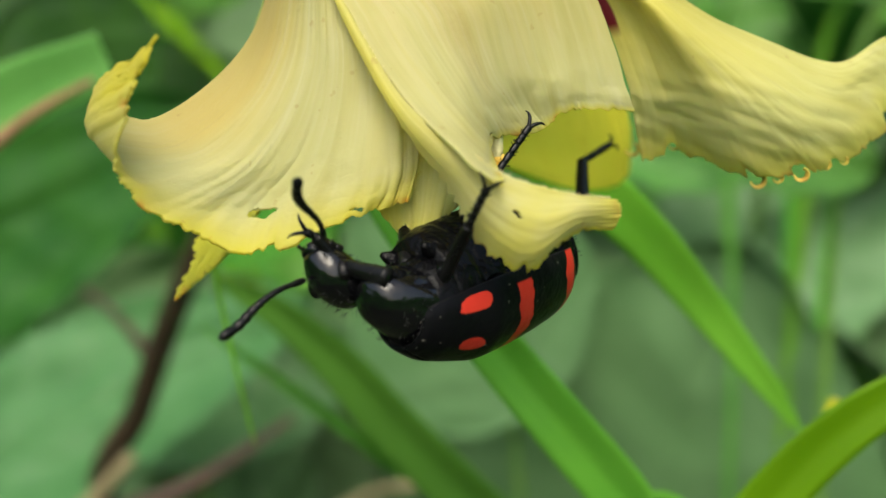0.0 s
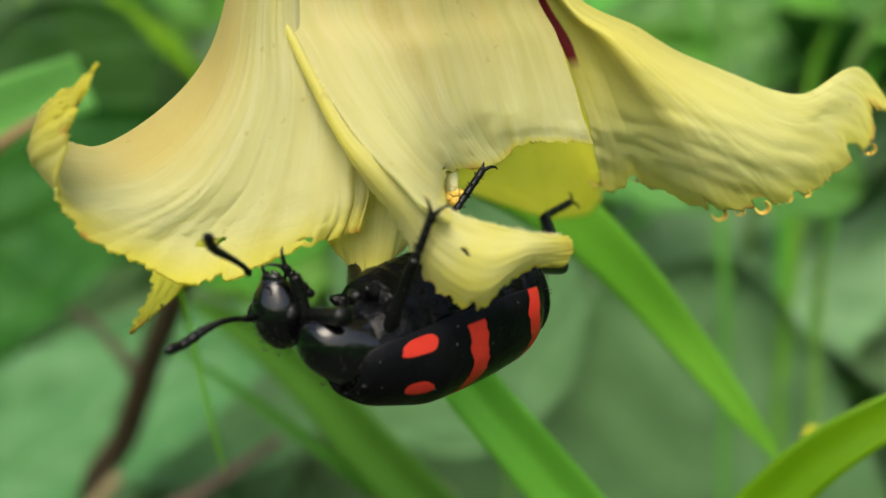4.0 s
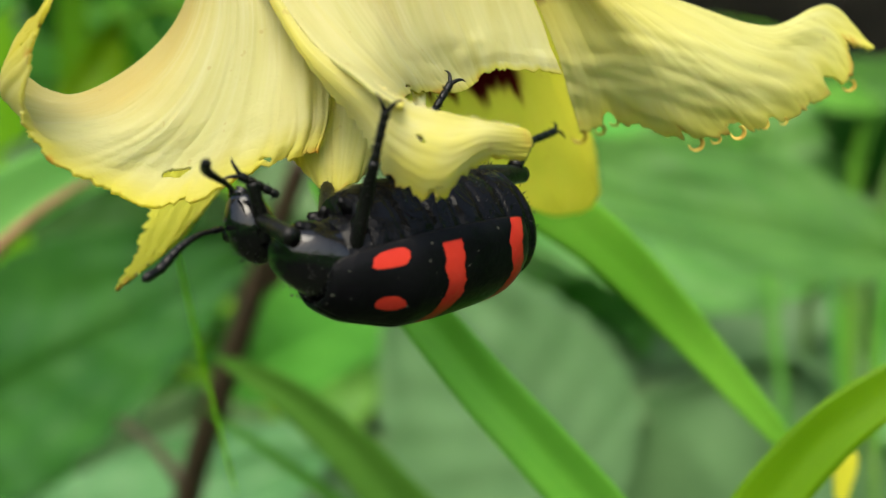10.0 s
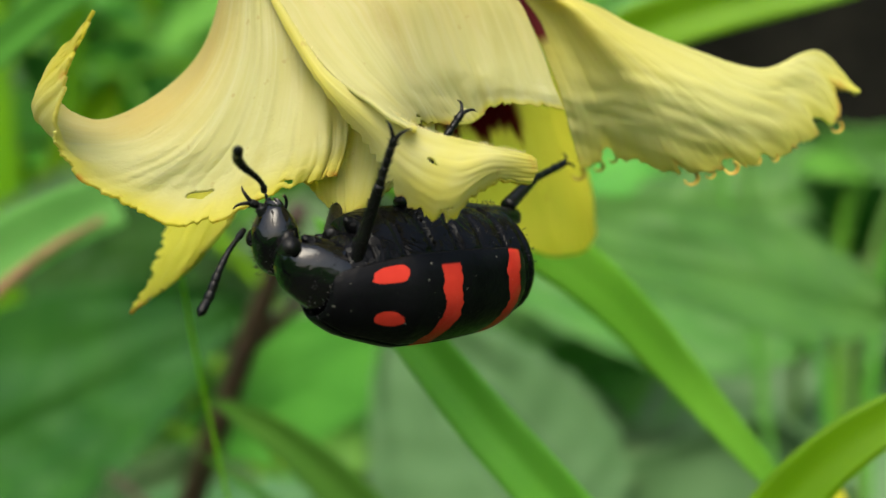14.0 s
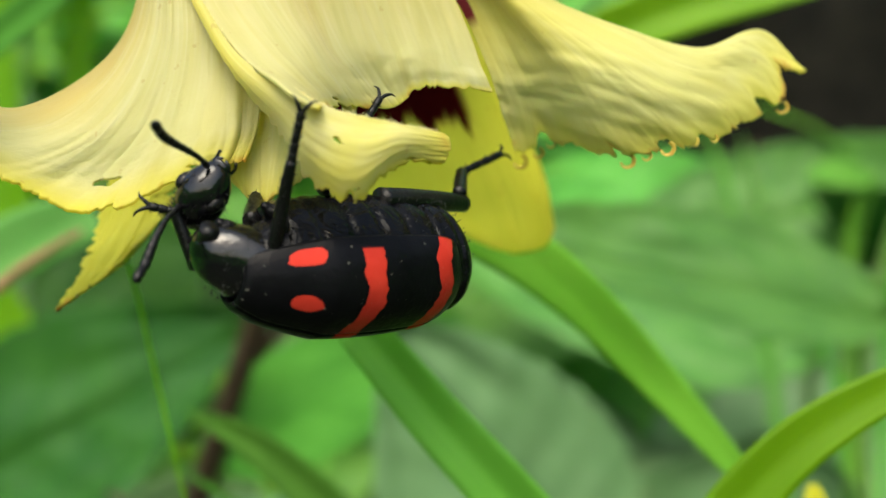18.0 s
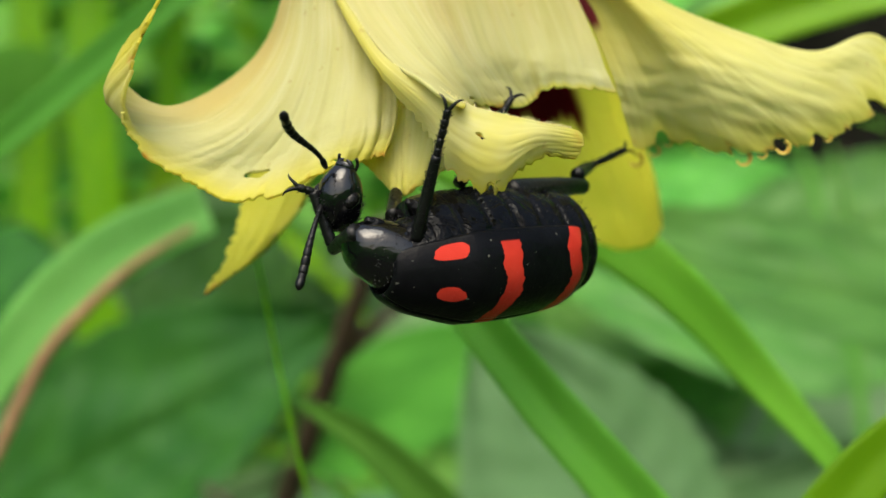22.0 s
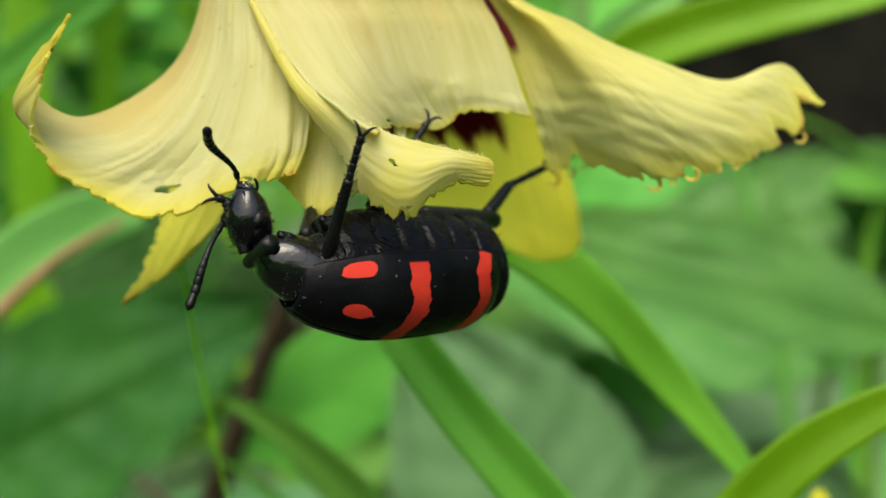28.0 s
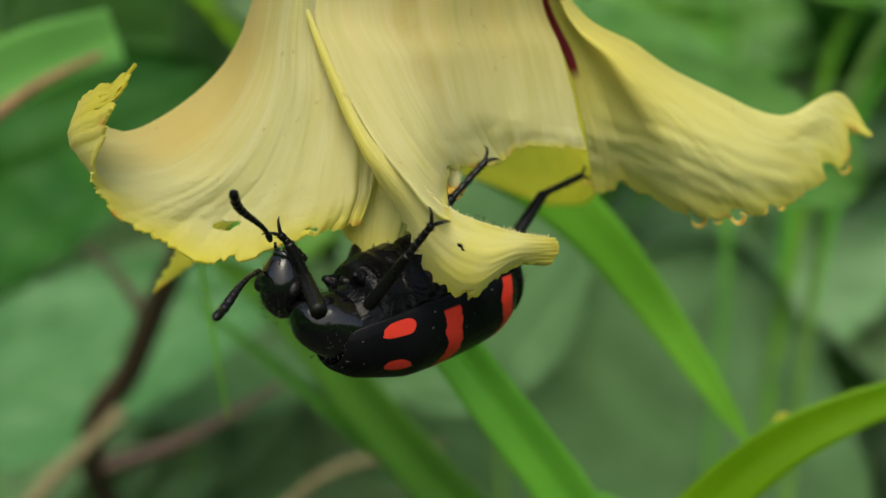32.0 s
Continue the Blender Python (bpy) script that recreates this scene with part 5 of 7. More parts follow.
undergrowth("grass_tufts", "mixed green grass behind the flower", M_GRASS, 420, 11, 85, 210, -60, 75, (24, 1.5), 0.5)
undergrowth("grass_tufts", "yellow-green grass behind the flower", M_GRASS_Y, 200, 12, 85, 210, -60, 70, (22, 1.6), 0.5)
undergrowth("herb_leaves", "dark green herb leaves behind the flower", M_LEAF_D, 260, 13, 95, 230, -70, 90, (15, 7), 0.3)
undergrowth("herb_leaves", "mid green herb leaves behind the flower", M_LEAF_M, 420, 14, 80, 230, -70, 85, (13, 6), 0.3)
undergrowth("herb_leaves", "grey-green low leaves behind the flower", M_LEAF_G, 620, 15, 85, 230, -75, -5, (20, 13), 0.3)
undergrowth("hedge_leaves", "dense green foliage closing the distance", M_LEAF_M, 900, 16, 230, 290, -75, 190, (26, 13), 0.3)
# unseen greenery added at the sides and behind the camera, for reflections
undergrowth("herb_leaves", "unseen mid green herbs added on the other sides of the plant", M_LEAF_M, 900, 17, 90, 250, -75, -30, (16, 8), 0.3, True)
undergrowth("grass_tufts", "unseen green grass added on the other sides of the plant", M_GRASS, 900, 18, 80, 250, -75, -35, (26, 1.6), 0.5, True)
undergrowth("hedge_leaves", "unseen dense green foliage added on the other sides of the plant", M_LEAF_M, 1600, 19, 262, 296, -75, 100, (26, 13), 0.3, True)
# foliage wall; its unseen sides and back are added to darken reflections and fill
hedge = bmesh.new()
hv = []
for a in np.linspace(0, 2 * math.pi, 121)[:-1]:
    hv.append([hedge.verts.new(((2.5 + 0.15 * noise.noise((a * 3, z * 2, 3))) * math.sin(a), (2.5 + 0.15 * noise.noise((a * 3, z * 2, 8))) * math.cos(a), z)) for z in np.linspace(-0.02, 1.5 + 0.8 * math.cos(a), 24)])
for i in range(120):
    for j in range(23):
        hedge.faces.new((hv[i][j], hv[(i + 1) % 120][j], hv[(i + 1) % 120][j + 1], hv[i][j + 1]))
tagged(part("backdrop", hedge, M_LEAF_M), "dense green foliage in the distance, carried round unseen behind the camera to dim reflections", "backdrop", kind="structure")

# ---- ground ----
bm = bmesh.new()
gx = np.concatenate([-np.geomspace(200, 0.6, 14), np.linspace(-0.5, 0.5, 21), np.geomspace(0.6, 200, 14)])
gv = [[bm.verts.new((x, y, 0.025 * noise.noise((x * 3, y * 3, 0)) if abs(x) < 3 and abs(y) < 3 else 0)) for y in gx] for x in gx]
for i in range(len(gx) - 1):
    for j in range(len(gx) - 1):
        bm.faces.new((gv[i][j], gv[i + 1][j], gv[i + 1][j + 1], gv[i][j + 1]))
tagged(part("ground", bm, M_SOIL), "dark soil under the plants", "ground", kind="structure")


# ---- what moves ----
def motions():
    walk(beetle, [(0.0, pose(0.00710, 0.09296, 0.57596, -162.6, 3.7, -127.1)), (0.5, pose(0.00758, 0.09268, 0.57611, -163.1, 4.5, -129.9)), (1.0, pose(0.00755, 0.09257, 0.57621, -165.6, 6.7, -129.9)), (1.5, pose(0.00794, 0.09255, 0.57590, -163.2, 6.7, -130.5)), (2.0, pose(0.00767, 0.09279, 0.57601, -161.2, 6.5, -130.1)), (2.5, pose(0.00733, 0.09264, 0.57619, -160.8, 3.9, -134.1)), (4.5, pose(0.00791, 0.09172, 0.57576, -160.1, 6.6, -133.7)), (5.0, pose(0.00827, 0.09179, 0.57632, -165.2, 11.6, -137.5)), (5.5, pose(0.00841, 0.09185, 0.57624, -165.0, 10.4, -141.1)), (6.0, pose(0.00835, 0.09172, 0.57632, -167.0, 9.7, -139.7)), (6.5, pose(0.00808, 0.09145, 0.57595, -165.6, 8.1, -137.9)), (7.0, pose(0.00802, 0.09121, 0.57571, -166.7, 7.3, -137.1)), (7.5, pose(0.00817, 0.09126, 0.57560, -165.0, 6.5, -136.2)), (8.0, pose(0.00823, 0.09097, 0.57532, -163.5, 6.1, -138.1)), (8.5, pose(0.00836, 0.09089, 0.57500, -162.6, 4.7, -137.2)), (9.0, pose(0.00836, 0.09100, 0.57517, -163.6, 2.4, -139.0)), (9.5, pose(0.00807, 0.09090, 0.57513, -163.0, 2.5, -138.2)), (10.0, pose(0.00833, 0.09101, 0.57511, -165.4, 4.5, -135.8)), (10.5, pose(0.00813, 0.09104, 0.57532, -162.9, 1.5, -137.7)), (11.0, pose(0.00819, 0.09123, 0.57529, -162.7, 2.4, -139.6)), (11.5, pose(0.00815, 0.09102, 0.57504, -163.1, 3.2, -138.7)), (12.0, pose(0.00829, 0.09102, 0.57528, -164.0, 3.4, -139.1)), (12.5, pose(0.00825, 0.09099, 0.57521, -161.9, 2.2, -137.0)), (13.0, pose(0.00808, 0.09109, 0.57509, -162.3, 1.8, -136.3)), (13.5, pose(0.00772, 0.09089, 0.57483, -163.4, 0.9, -137.5)), (15.5, pose(0.00803, 0.09083, 0.57460, -160.9, 1.0, -135.5)), (16.0, pose(0.00791, 0.09096, 0.57427, -160.0, -0.1, -135.1)), (16.5, pose(0.00795, 0.09083, 0.57433, -162.7, 0.6, -134.9)), (17.0, pose(0.00821, 0.09085, 0.57471, -163.7, 0.9, -134.5)), (17.5, pose(0.00823, 0.09079, 0.57463, -160.1, 0.1, -136.5)), (18.0, pose(0.00858, 0.09085, 0.57424, -159.1, -1.4, -139.2)), (18.5, pose(0.00865, 0.09084, 0.57415, -161.0, -1.2, -136.7)), (19.0, pose(0.00865, 0.09088, 0.57411, -161.5, -1.2, -137.7)), (19.5, pose(0.00851, 0.09092, 0.57381, -161.1, -3.0, -138.0)), (20.0, pose(0.00849, 0.09108, 0.57336, -158.2, -5.7, -139.6)), (20.5, pose(0.00879, 0.09090, 0.57380, -160.1, -0.8, -137.5)), (21.0, pose(0.00866, 0.09074, 0.57450, -160.2, -0.2, -139.1)), (21.5, pose(0.00860, 0.09058, 0.57438, -160.8, 1.1, -138.1)), (22.0, pose(0.00867, 0.09050, 0.57423, -161.7, 2.2, -138.7)), (22.5, pose(0.00858, 0.09062, 0.57430, -161.2, -0.3, -137.9)), (23.0, pose(0.00861, 0.09081, 0.57420, -160.3, -2.0, -138.3)), (23.5, pose(0.00861, 0.09092, 0.57457, -159.5, -2.1, -136.7)), (24.0, pose(0.00830, 0.09106, 0.57467, -158.3, -4.0, -136.2)), (24.5, pose(0.00824, 0.09102, 0.57484, -157.8, -3.7, -137.8)), (25.0, pose(0.00832, 0.09110, 0.57435, -157.2, -4.2, -138.8)), (25.5, pose(0.00846, 0.09100, 0.57402, -160.3, -0.8, -137.2)), (27.5, pose(0.00825, 0.09084, 0.57456, -161.2, -0.6, -140.0)), (28.0, pose(0.00855, 0.09097, 0.57433, -161.7, -0.4, -140.8)), (28.5, pose(0.00815, 0.09079, 0.57445, -163.6, 3.0, -141.2)), (29.0, pose(0.00792, 0.09081, 0.57538, -164.5, 4.7, -143.1)), (29.5, pose(0.00760, 0.09086, 0.57535, -163.6, 5.8, -141.7)), (30.0, pose(0.00751, 0.09117, 0.57597, -166.0, 9.4, -140.9)), (30.5, pose(0.00725, 0.09109, 0.57574, -164.5, 7.1, -141.7)), (31.0, pose(0.00725, 0.09132, 0.57625, -166.7, 9.6, -142.8)), (31.5, pose(0.00676, 0.09147, 0.57583, -162.0, 8.4, -139.6)), (32.0, pose(0.00646, 0.09194, 0.57598, -161.9, 7.4, -134.3))])
    walk(head, [(0.0, pose(0.01186, 0.00312, -0.00499, 25.1, 51.1, 10.2)), (0.5, pose(0.01199, 0.00297, -0.00477, 25.1, 51.3, 7.1)), (1.0, pose(0.01173, 0.00315, -0.00462, -0.2, 64.3, -18.3)), (1.5, pose(0.01222, 0.00323, -0.00577, -56.1, 60.9, -76.1)), (2.0, pose(0.01273, 0.00368, -0.00424, 24.8, 52.7, 6.6)), (2.5, pose(0.01263, 0.00258, -0.00366, 18.9, 52.0, -1.5)), (4.5, pose(0.01178, 0.00266, -0.00595, -45.8, 60.6, -68.0)), (5.0, pose(0.01187, 0.00237, -0.00508, -39.6, 68.2, -65.9)), (6.0, pose(0.01241, 0.00245, -0.00468, -50.0, 67.4, -79.2)), (7.0, pose(0.01129, 0.00273, -0.00502, -58.0, 56.9, -85.3)), (8.0, pose(0.01125, 0.00219, -0.00631, -33.4, 57.6, -59.0)), (9.0, pose(0.01256, 0.00302, -0.00542, 3.6, 54.3, -21.9)), (10.0, pose(0.01166, 0.00341, -0.00543, -8.5, 59.4, -31.7)), (11.0, pose(0.01272, 0.00270, -0.00508, -29.4, 57.9, -56.8)), (12.0, pose(0.01229, 0.00258, -0.00650, -33.4, 57.2, -60.5)), (13.0, pose(0.01151, 0.00264, -0.00508, -34.4, 57.2, -58.8)), (16.0, pose(0.01059, 0.00130, -0.00675, -40.4, 51.5, -63.6)), (17.0, pose(0.01056, 0.00205, -0.00696, -44.8, 52.1, -68.4)), (18.0, pose(0.01076, 0.00020, -0.00711, -61.6, 24.8, -97.5)), (19.0, pose(0.01081, 0.00107, -0.00668, -65.3, 31.5, -102.1)), (20.0, pose(0.01082, -0.00060, -0.00672, -59.1, 25.9, -99.5)), (21.0, pose(0.01183, 0.00176, -0.00677, -51.8, 42.0, -81.9)), (22.0, pose(0.01100, 0.00167, -0.00736, -51.8, 44.7, -80.3)), (23.0, pose(0.01149, 0.00118, -0.00733, -40.3, 45.4, -67.1)), (24.0, pose(0.01105, 0.00046, -0.00728, -51.2, 36.8, -78.8)), (25.0, pose(0.01087, -0.00027, -0.00666, -54.0, 32.4, -86.4)), (27.5, pose(0.01257, 0.00211, -0.00675, -23.6, 49.9, -50.1)), (28.0, pose(0.01204, 0.00142, -0.00650, -29.0, 50.1, -57.2)), (29.0, pose(0.01331, 0.00290, -0.00523, 36.3, 29.2, 0.6)), (30.0, pose(0.01219, 0.00245, -0.00570, -24.5, 62.1, -53.4)), (31.0, pose(0.01223, 0.00178, -0.00636, -7.9, 61.4, -38.6)), (32.0, pose(0.01146, 0.00207, -0.00579, -47.2, 59.8, -70.1))])
    walk(antenna_low, [(0.0, pose(0.01382, 0.00408, -0.00518, 139.8, -2.7, 2.7)), (0.5, pose(0.01398, 0.00381, -0.00506, 140.1, -3.6, -1.8)), (1.0, pose(0.01358, 0.00379, -0.00520, 142.9, -5.5, -14.2)), (1.5, pose(0.01389, 0.00370, -0.00578, 141.8, 3.4, -30.1)), (2.0, pose(0.01452, 0.00416, -0.00501, 136.3, 20.5, -5.5)), (2.5, pose(0.01448, 0.00292, -0.00445, 132.3, 28.7, -11.8)), (4.5, pose(0.01362, 0.00322, -0.00579, 136.6, 6.2, -18.6)), (5.0, pose(0.01388, 0.00280, -0.00586, 138.2, 18.2, -24.8)), (6.0, pose(0.01399, 0.00239, -0.00615, 141.6, 10.9, -30.7)), (7.0, pose(0.01269, 0.00257, -0.00620, 146.2, -4.9, -37.8)), (8.0, pose(0.01309, 0.00255, -0.00632, 143.8, -26.1, -34.7)), (9.0, pose(0.01459, 0.00370, -0.00474, 140.5, -14.5, -12.8)), (10.0, pose(0.01361, 0.00393, -0.00558, 142.6, -7.3, -16.0)), (11.0, pose(0.01460, 0.00302, -0.00521, 140.5, -12.5, -17.9)), (12.0, pose(0.01419, 0.00299, -0.00644, 142.8, -7.5, -25.5)), (13.0, pose(0.01347, 0.00295, -0.00600, 137.0, -39.1, -16.6)), (16.0, pose(0.01283, 0.00227, -0.00664, 132.0, -41.6, -7.6)), (17.0, pose(0.01194, 0.00244, -0.00568, 144.4, -34.3, -26.9)), (18.0, pose(0.01259, 0.00085, -0.00634, 140.1, -40.8, -26.5)), (19.0, pose(0.01283, 0.00160, -0.00677, 141.7, -39.3, -24.9)), (20.0, pose(0.01266, -0.00021, -0.00661, 135.5, -38.6, -12.3)), (21.0, pose(0.01337, 0.00175, -0.00694, 123.9, -68.6, -17.7)), (22.0, pose(0.01262, 0.00200, -0.00676, 135.9, -51.5, -24.9)), (23.0, pose(0.01349, 0.00206, -0.00644, 133.7, -58.1, -20.9)), (24.0, pose(0.01325, 0.00200, -0.00583, 138.1, -51.5, -23.0)), (25.0, pose(0.01294, 0.00078, -0.00573, 134.2, -45.8, -16.1)), (27.5, pose(0.01463, 0.00290, -0.00598, 130.6, -55.1, -15.7)), (28.0, pose(0.01407, 0.00196, -0.00615, 131.8, -53.0, -16.2)), (29.0, pose(0.01554, 0.00330, -0.00559, 145.9, -11.2, -40.2)), (30.0, pose(0.01402, 0.00261, -0.00647, 141.1, 7.5, -28.8)), (31.0, pose(0.01415, 0.00194, -0.00707, 144.9, 1.3, -47.4)), (32.0, pose(0.01314, 0.00216, -0.00715, 142.0, -4.0, -36.3))])
    walk(antenna_up, [(0.0, pose(0.01319, 0.00161, -0.00765, -117.3, 27.9, -53.7)), (0.5, pose(0.01326, 0.00141, -0.00757, -117.2, 26.5, -56.2)), (1.0, pose(0.01291, 0.00177, -0.00721, -118.3, 26.0, -56.8)), (1.5, pose(0.01305, 0.00130, -0.00851, -120.4, 22.9, -60.1)), (2.0, pose(0.01433, 0.00254, -0.00699, -120.0, 16.7, -49.9)), (2.5, pose(0.01516, 0.00187, -0.00743, -110.8, 26.8, -42.6)), (4.5, pose(0.01316, 0.00118, -0.00844, -120.9, 14.1, -58.7)), (5.0, pose(0.01250, 0.00054, -0.00834, -122.8, 14.1, -64.0)), (6.0, pose(0.01291, 0.00050, -0.00795, -120.9, 12.8, -68.9)), (7.0, pose(0.01177, 0.00074, -0.00712, -118.9, 8.5, -62.0)), (8.0, pose(0.01236, 0.00065, -0.00826, -119.5, 0.4, -60.7)), (9.0, pose(0.01396, 0.00154, -0.00763, -116.1, 1.9, -56.3)), (10.0, pose(0.01315, 0.00220, -0.00764, -117.7, 1.6, -61.1)), (11.0, pose(0.01425, 0.00117, -0.00767, -114.4, 14.6, -61.0)), (12.0, pose(0.01326, 0.00087, -0.00827, -116.6, -1.9, -67.8)), (13.0, pose(0.01263, 0.00066, -0.00784, -116.6, 2.3, -63.7)), (16.0, pose(0.01201, -0.00044, -0.00905, -116.9, 0.8, -48.7)), (17.0, pose(0.01159, 0.00038, -0.00838, -111.2, 15.8, -38.2)), (18.0, pose(0.01131, -0.00193, -0.00800, -115.7, -1.6, -50.8)), (19.0, pose(0.01153, -0.00111, -0.00827, -115.1, -2.2, -51.0)), (20.0, pose(0.01133, -0.00313, -0.00805, -111.9, -7.2, -58.5)), (21.0, pose(0.01413, 0.00101, -0.00846, -108.7, 20.9, -48.7)), (22.0, pose(0.01249, 0.00029, -0.00913, -114.7, 11.3, -54.0)), (23.0, pose(0.01308, -0.00032, -0.00914, -112.8, 7.8, -57.6)), (24.0, pose(0.01216, -0.00139, -0.00853, -113.3, 11.2, -65.2)), (25.0, pose(0.01173, -0.00256, -0.00815, -112.9, -0.7, -67.8)), (27.5, pose(0.01383, 0.00035, -0.00868, -111.8, 12.8, -56.5)), (28.0, pose(0.01336, -0.00047, -0.00895, -113.3, 5.3, -61.9)), (29.0, pose(0.01547, 0.00194, -0.00789, -113.8, 13.2, -35.5)), (30.0, pose(0.01337, 0.00101, -0.00865, -108.5, 36.8, -52.2)), (31.0, pose(0.01376, 0.00066, -0.00885, -109.2, 31.3, -49.1)), (32.0, pose(0.01262, 0.00031, -0.00921, -116.3, 28.7, -54.8))])
    walk(mid_tarsus, [(0.0, pose(0.00910, -0.01034, -0.00815, 46.7, -36.3, 100.3)), (1.0, pose(0.00815, -0.00983, -0.00887, 49.6, -42.0, 92.7)), (2.0, pose(0.00840, -0.01062, -0.00825, 48.5, -37.6, 93.6)), (5.0, pose(0.00618, -0.01010, -0.00909, 55.3, -44.3, 77.1)), (6.0, pose(0.00629, -0.00997, -0.00909, 57.8, -43.7, 74.1)), (7.0, pose(0.00644, -0.00955, -0.00944, 56.7, -48.7, 74.6)), (8.0, pose(0.00650, -0.00994, -0.00920, 51.5, -45.2, 78.8)), (9.0, pose(0.00722, -0.00993, -0.00892, 48.0, -44.7, 81.6)), (10.0, pose(0.00718, -0.00932, -0.00966, 49.3, -50.6, 81.5)), (11.0, pose(0.00718, -0.01037, -0.00854, 49.1, -40.5, 81.8)), (12.0, pose(0.00698, -0.00994, -0.00897, 48.2, -45.1, 81.3)), (13.0, pose(0.00753, -0.01002, -0.00872, 48.9, -43.4, 83.5)), (16.0, pose(0.00784, -0.01042, -0.00889, 44.4, -42.8, 88.2)), (17.0, pose(0.00784, -0.00938, -0.00936, 44.4, -49.1, 87.4)), (18.0, pose(0.00804, -0.01053, -0.00857, 38.6, -43.0, 88.8)), (19.0, pose(0.00825, -0.00998, -0.00924, 40.2, -47.0, 88.1)), (20.0, pose(0.00903, -0.01101, -0.00852, 32.1, -40.3, 95.2)), (21.0, pose(0.00779, -0.01018, -0.00875, 42.4, -44.3, 85.2)), (22.0, pose(0.00719, -0.00990, -0.00963, 47.2, -47.7, 80.1)), (23.0, pose(0.00827, -0.01017, -0.00880, 39.4, -45.2, 88.5)), (24.0, pose(0.00880, -0.01028, -0.00770, 39.0, -38.8, 93.2)), (25.0, pose(0.00863, -0.01087, -0.00764, 38.8, -36.3, 91.4)), (28.0, pose(0.00769, -0.01045, -0.00900, 41.7, -43.4, 85.3)), (29.0, pose(0.00580, -0.01041, -0.00888, 56.8, -41.2, 71.1)), (30.0, pose(0.00515, -0.01040, -0.00898, 65.1, -39.8, 67.1)), (31.0, pose(0.00479, -0.01070, -0.00868, 66.3, -37.3, 66.3)), (32.0, pose(0.00620, -0.01141, -0.00796, 63.5, -31.9, 79.3))])
    walk(mid_tibia, [(0.0, pose(0.00848, -0.00696, -0.00561, 46.7, -36.3, 100.3)), (1.0, pose(0.00800, -0.00667, -0.00602, 49.6, -42.0, 92.7)), (2.0, pose(0.00819, -0.00725, -0.00564, 48.5, -37.6, 93.6)), (5.0, pose(0.00687, -0.00712, -0.00611, 55.3, -44.3, 77.1)), (6.0, pose(0.00714, -0.00699, -0.00614, 57.8, -43.7, 74.1)), (7.0, pose(0.00719, -0.00683, -0.00625, 56.7, -48.7, 74.6)), (8.0, pose(0.00708, -0.00699, -0.00618, 51.5, -45.2, 78.8)), (9.0, pose(0.00766, -0.00693, -0.00591, 48.0, -44.7, 81.6)), (10.0, pose(0.00758, -0.00664, -0.00637, 49.3, -50.6, 81.5)), (11.0, pose(0.00765, -0.00716, -0.00577, 49.1, -40.5, 81.8)), (12.0, pose(0.00744, -0.00696, -0.00596, 48.2, -45.1, 81.3)), (13.0, pose(0.00788, -0.00693, -0.00579, 48.9, -43.4, 83.5)), (16.0, pose(0.00794, -0.00730, -0.00599, 44.4, -42.8, 88.2)), (17.0, pose(0.00796, -0.00659, -0.00613, 44.4, -49.1, 87.4)), (18.0, pose(0.00811, -0.00742, -0.00566, 38.6, -43.0, 88.8)), (19.0, pose(0.00835, -0.00707, -0.00611, 40.2, -47.0, 88.1)), (20.0, pose(0.00874, -0.00777, -0.00577, 32.1, -40.3, 95.2)), (21.0, pose(0.00805, -0.00714, -0.00577, 42.4, -44.3, 85.2)), (22.0, pose(0.00768, -0.00706, -0.00648, 47.2, -47.7, 80.1)), (23.0, pose(0.00834, -0.00717, -0.00577, 39.4, -45.2, 88.5)), (24.0, pose(0.00862, -0.00695, -0.00502, 39.0, -38.8, 93.2)), (25.0, pose(0.00855, -0.00743, -0.00512, 38.8, -36.3, 91.4)), (28.0, pose(0.00795, -0.00736, -0.00607, 41.7, -43.4, 85.3)), (29.0, pose(0.00683, -0.00737, -0.00607, 56.8, -41.2, 71.1)), (30.0, pose(0.00643, -0.00738, -0.00625, 65.1, -39.8, 67.1)), (31.0, pose(0.00615, -0.00760, -0.00609, 66.3, -37.3, 66.3)), (32.0, pose(0.00687, -0.00784, -0.00571, 63.5, -31.9, 79.3))])
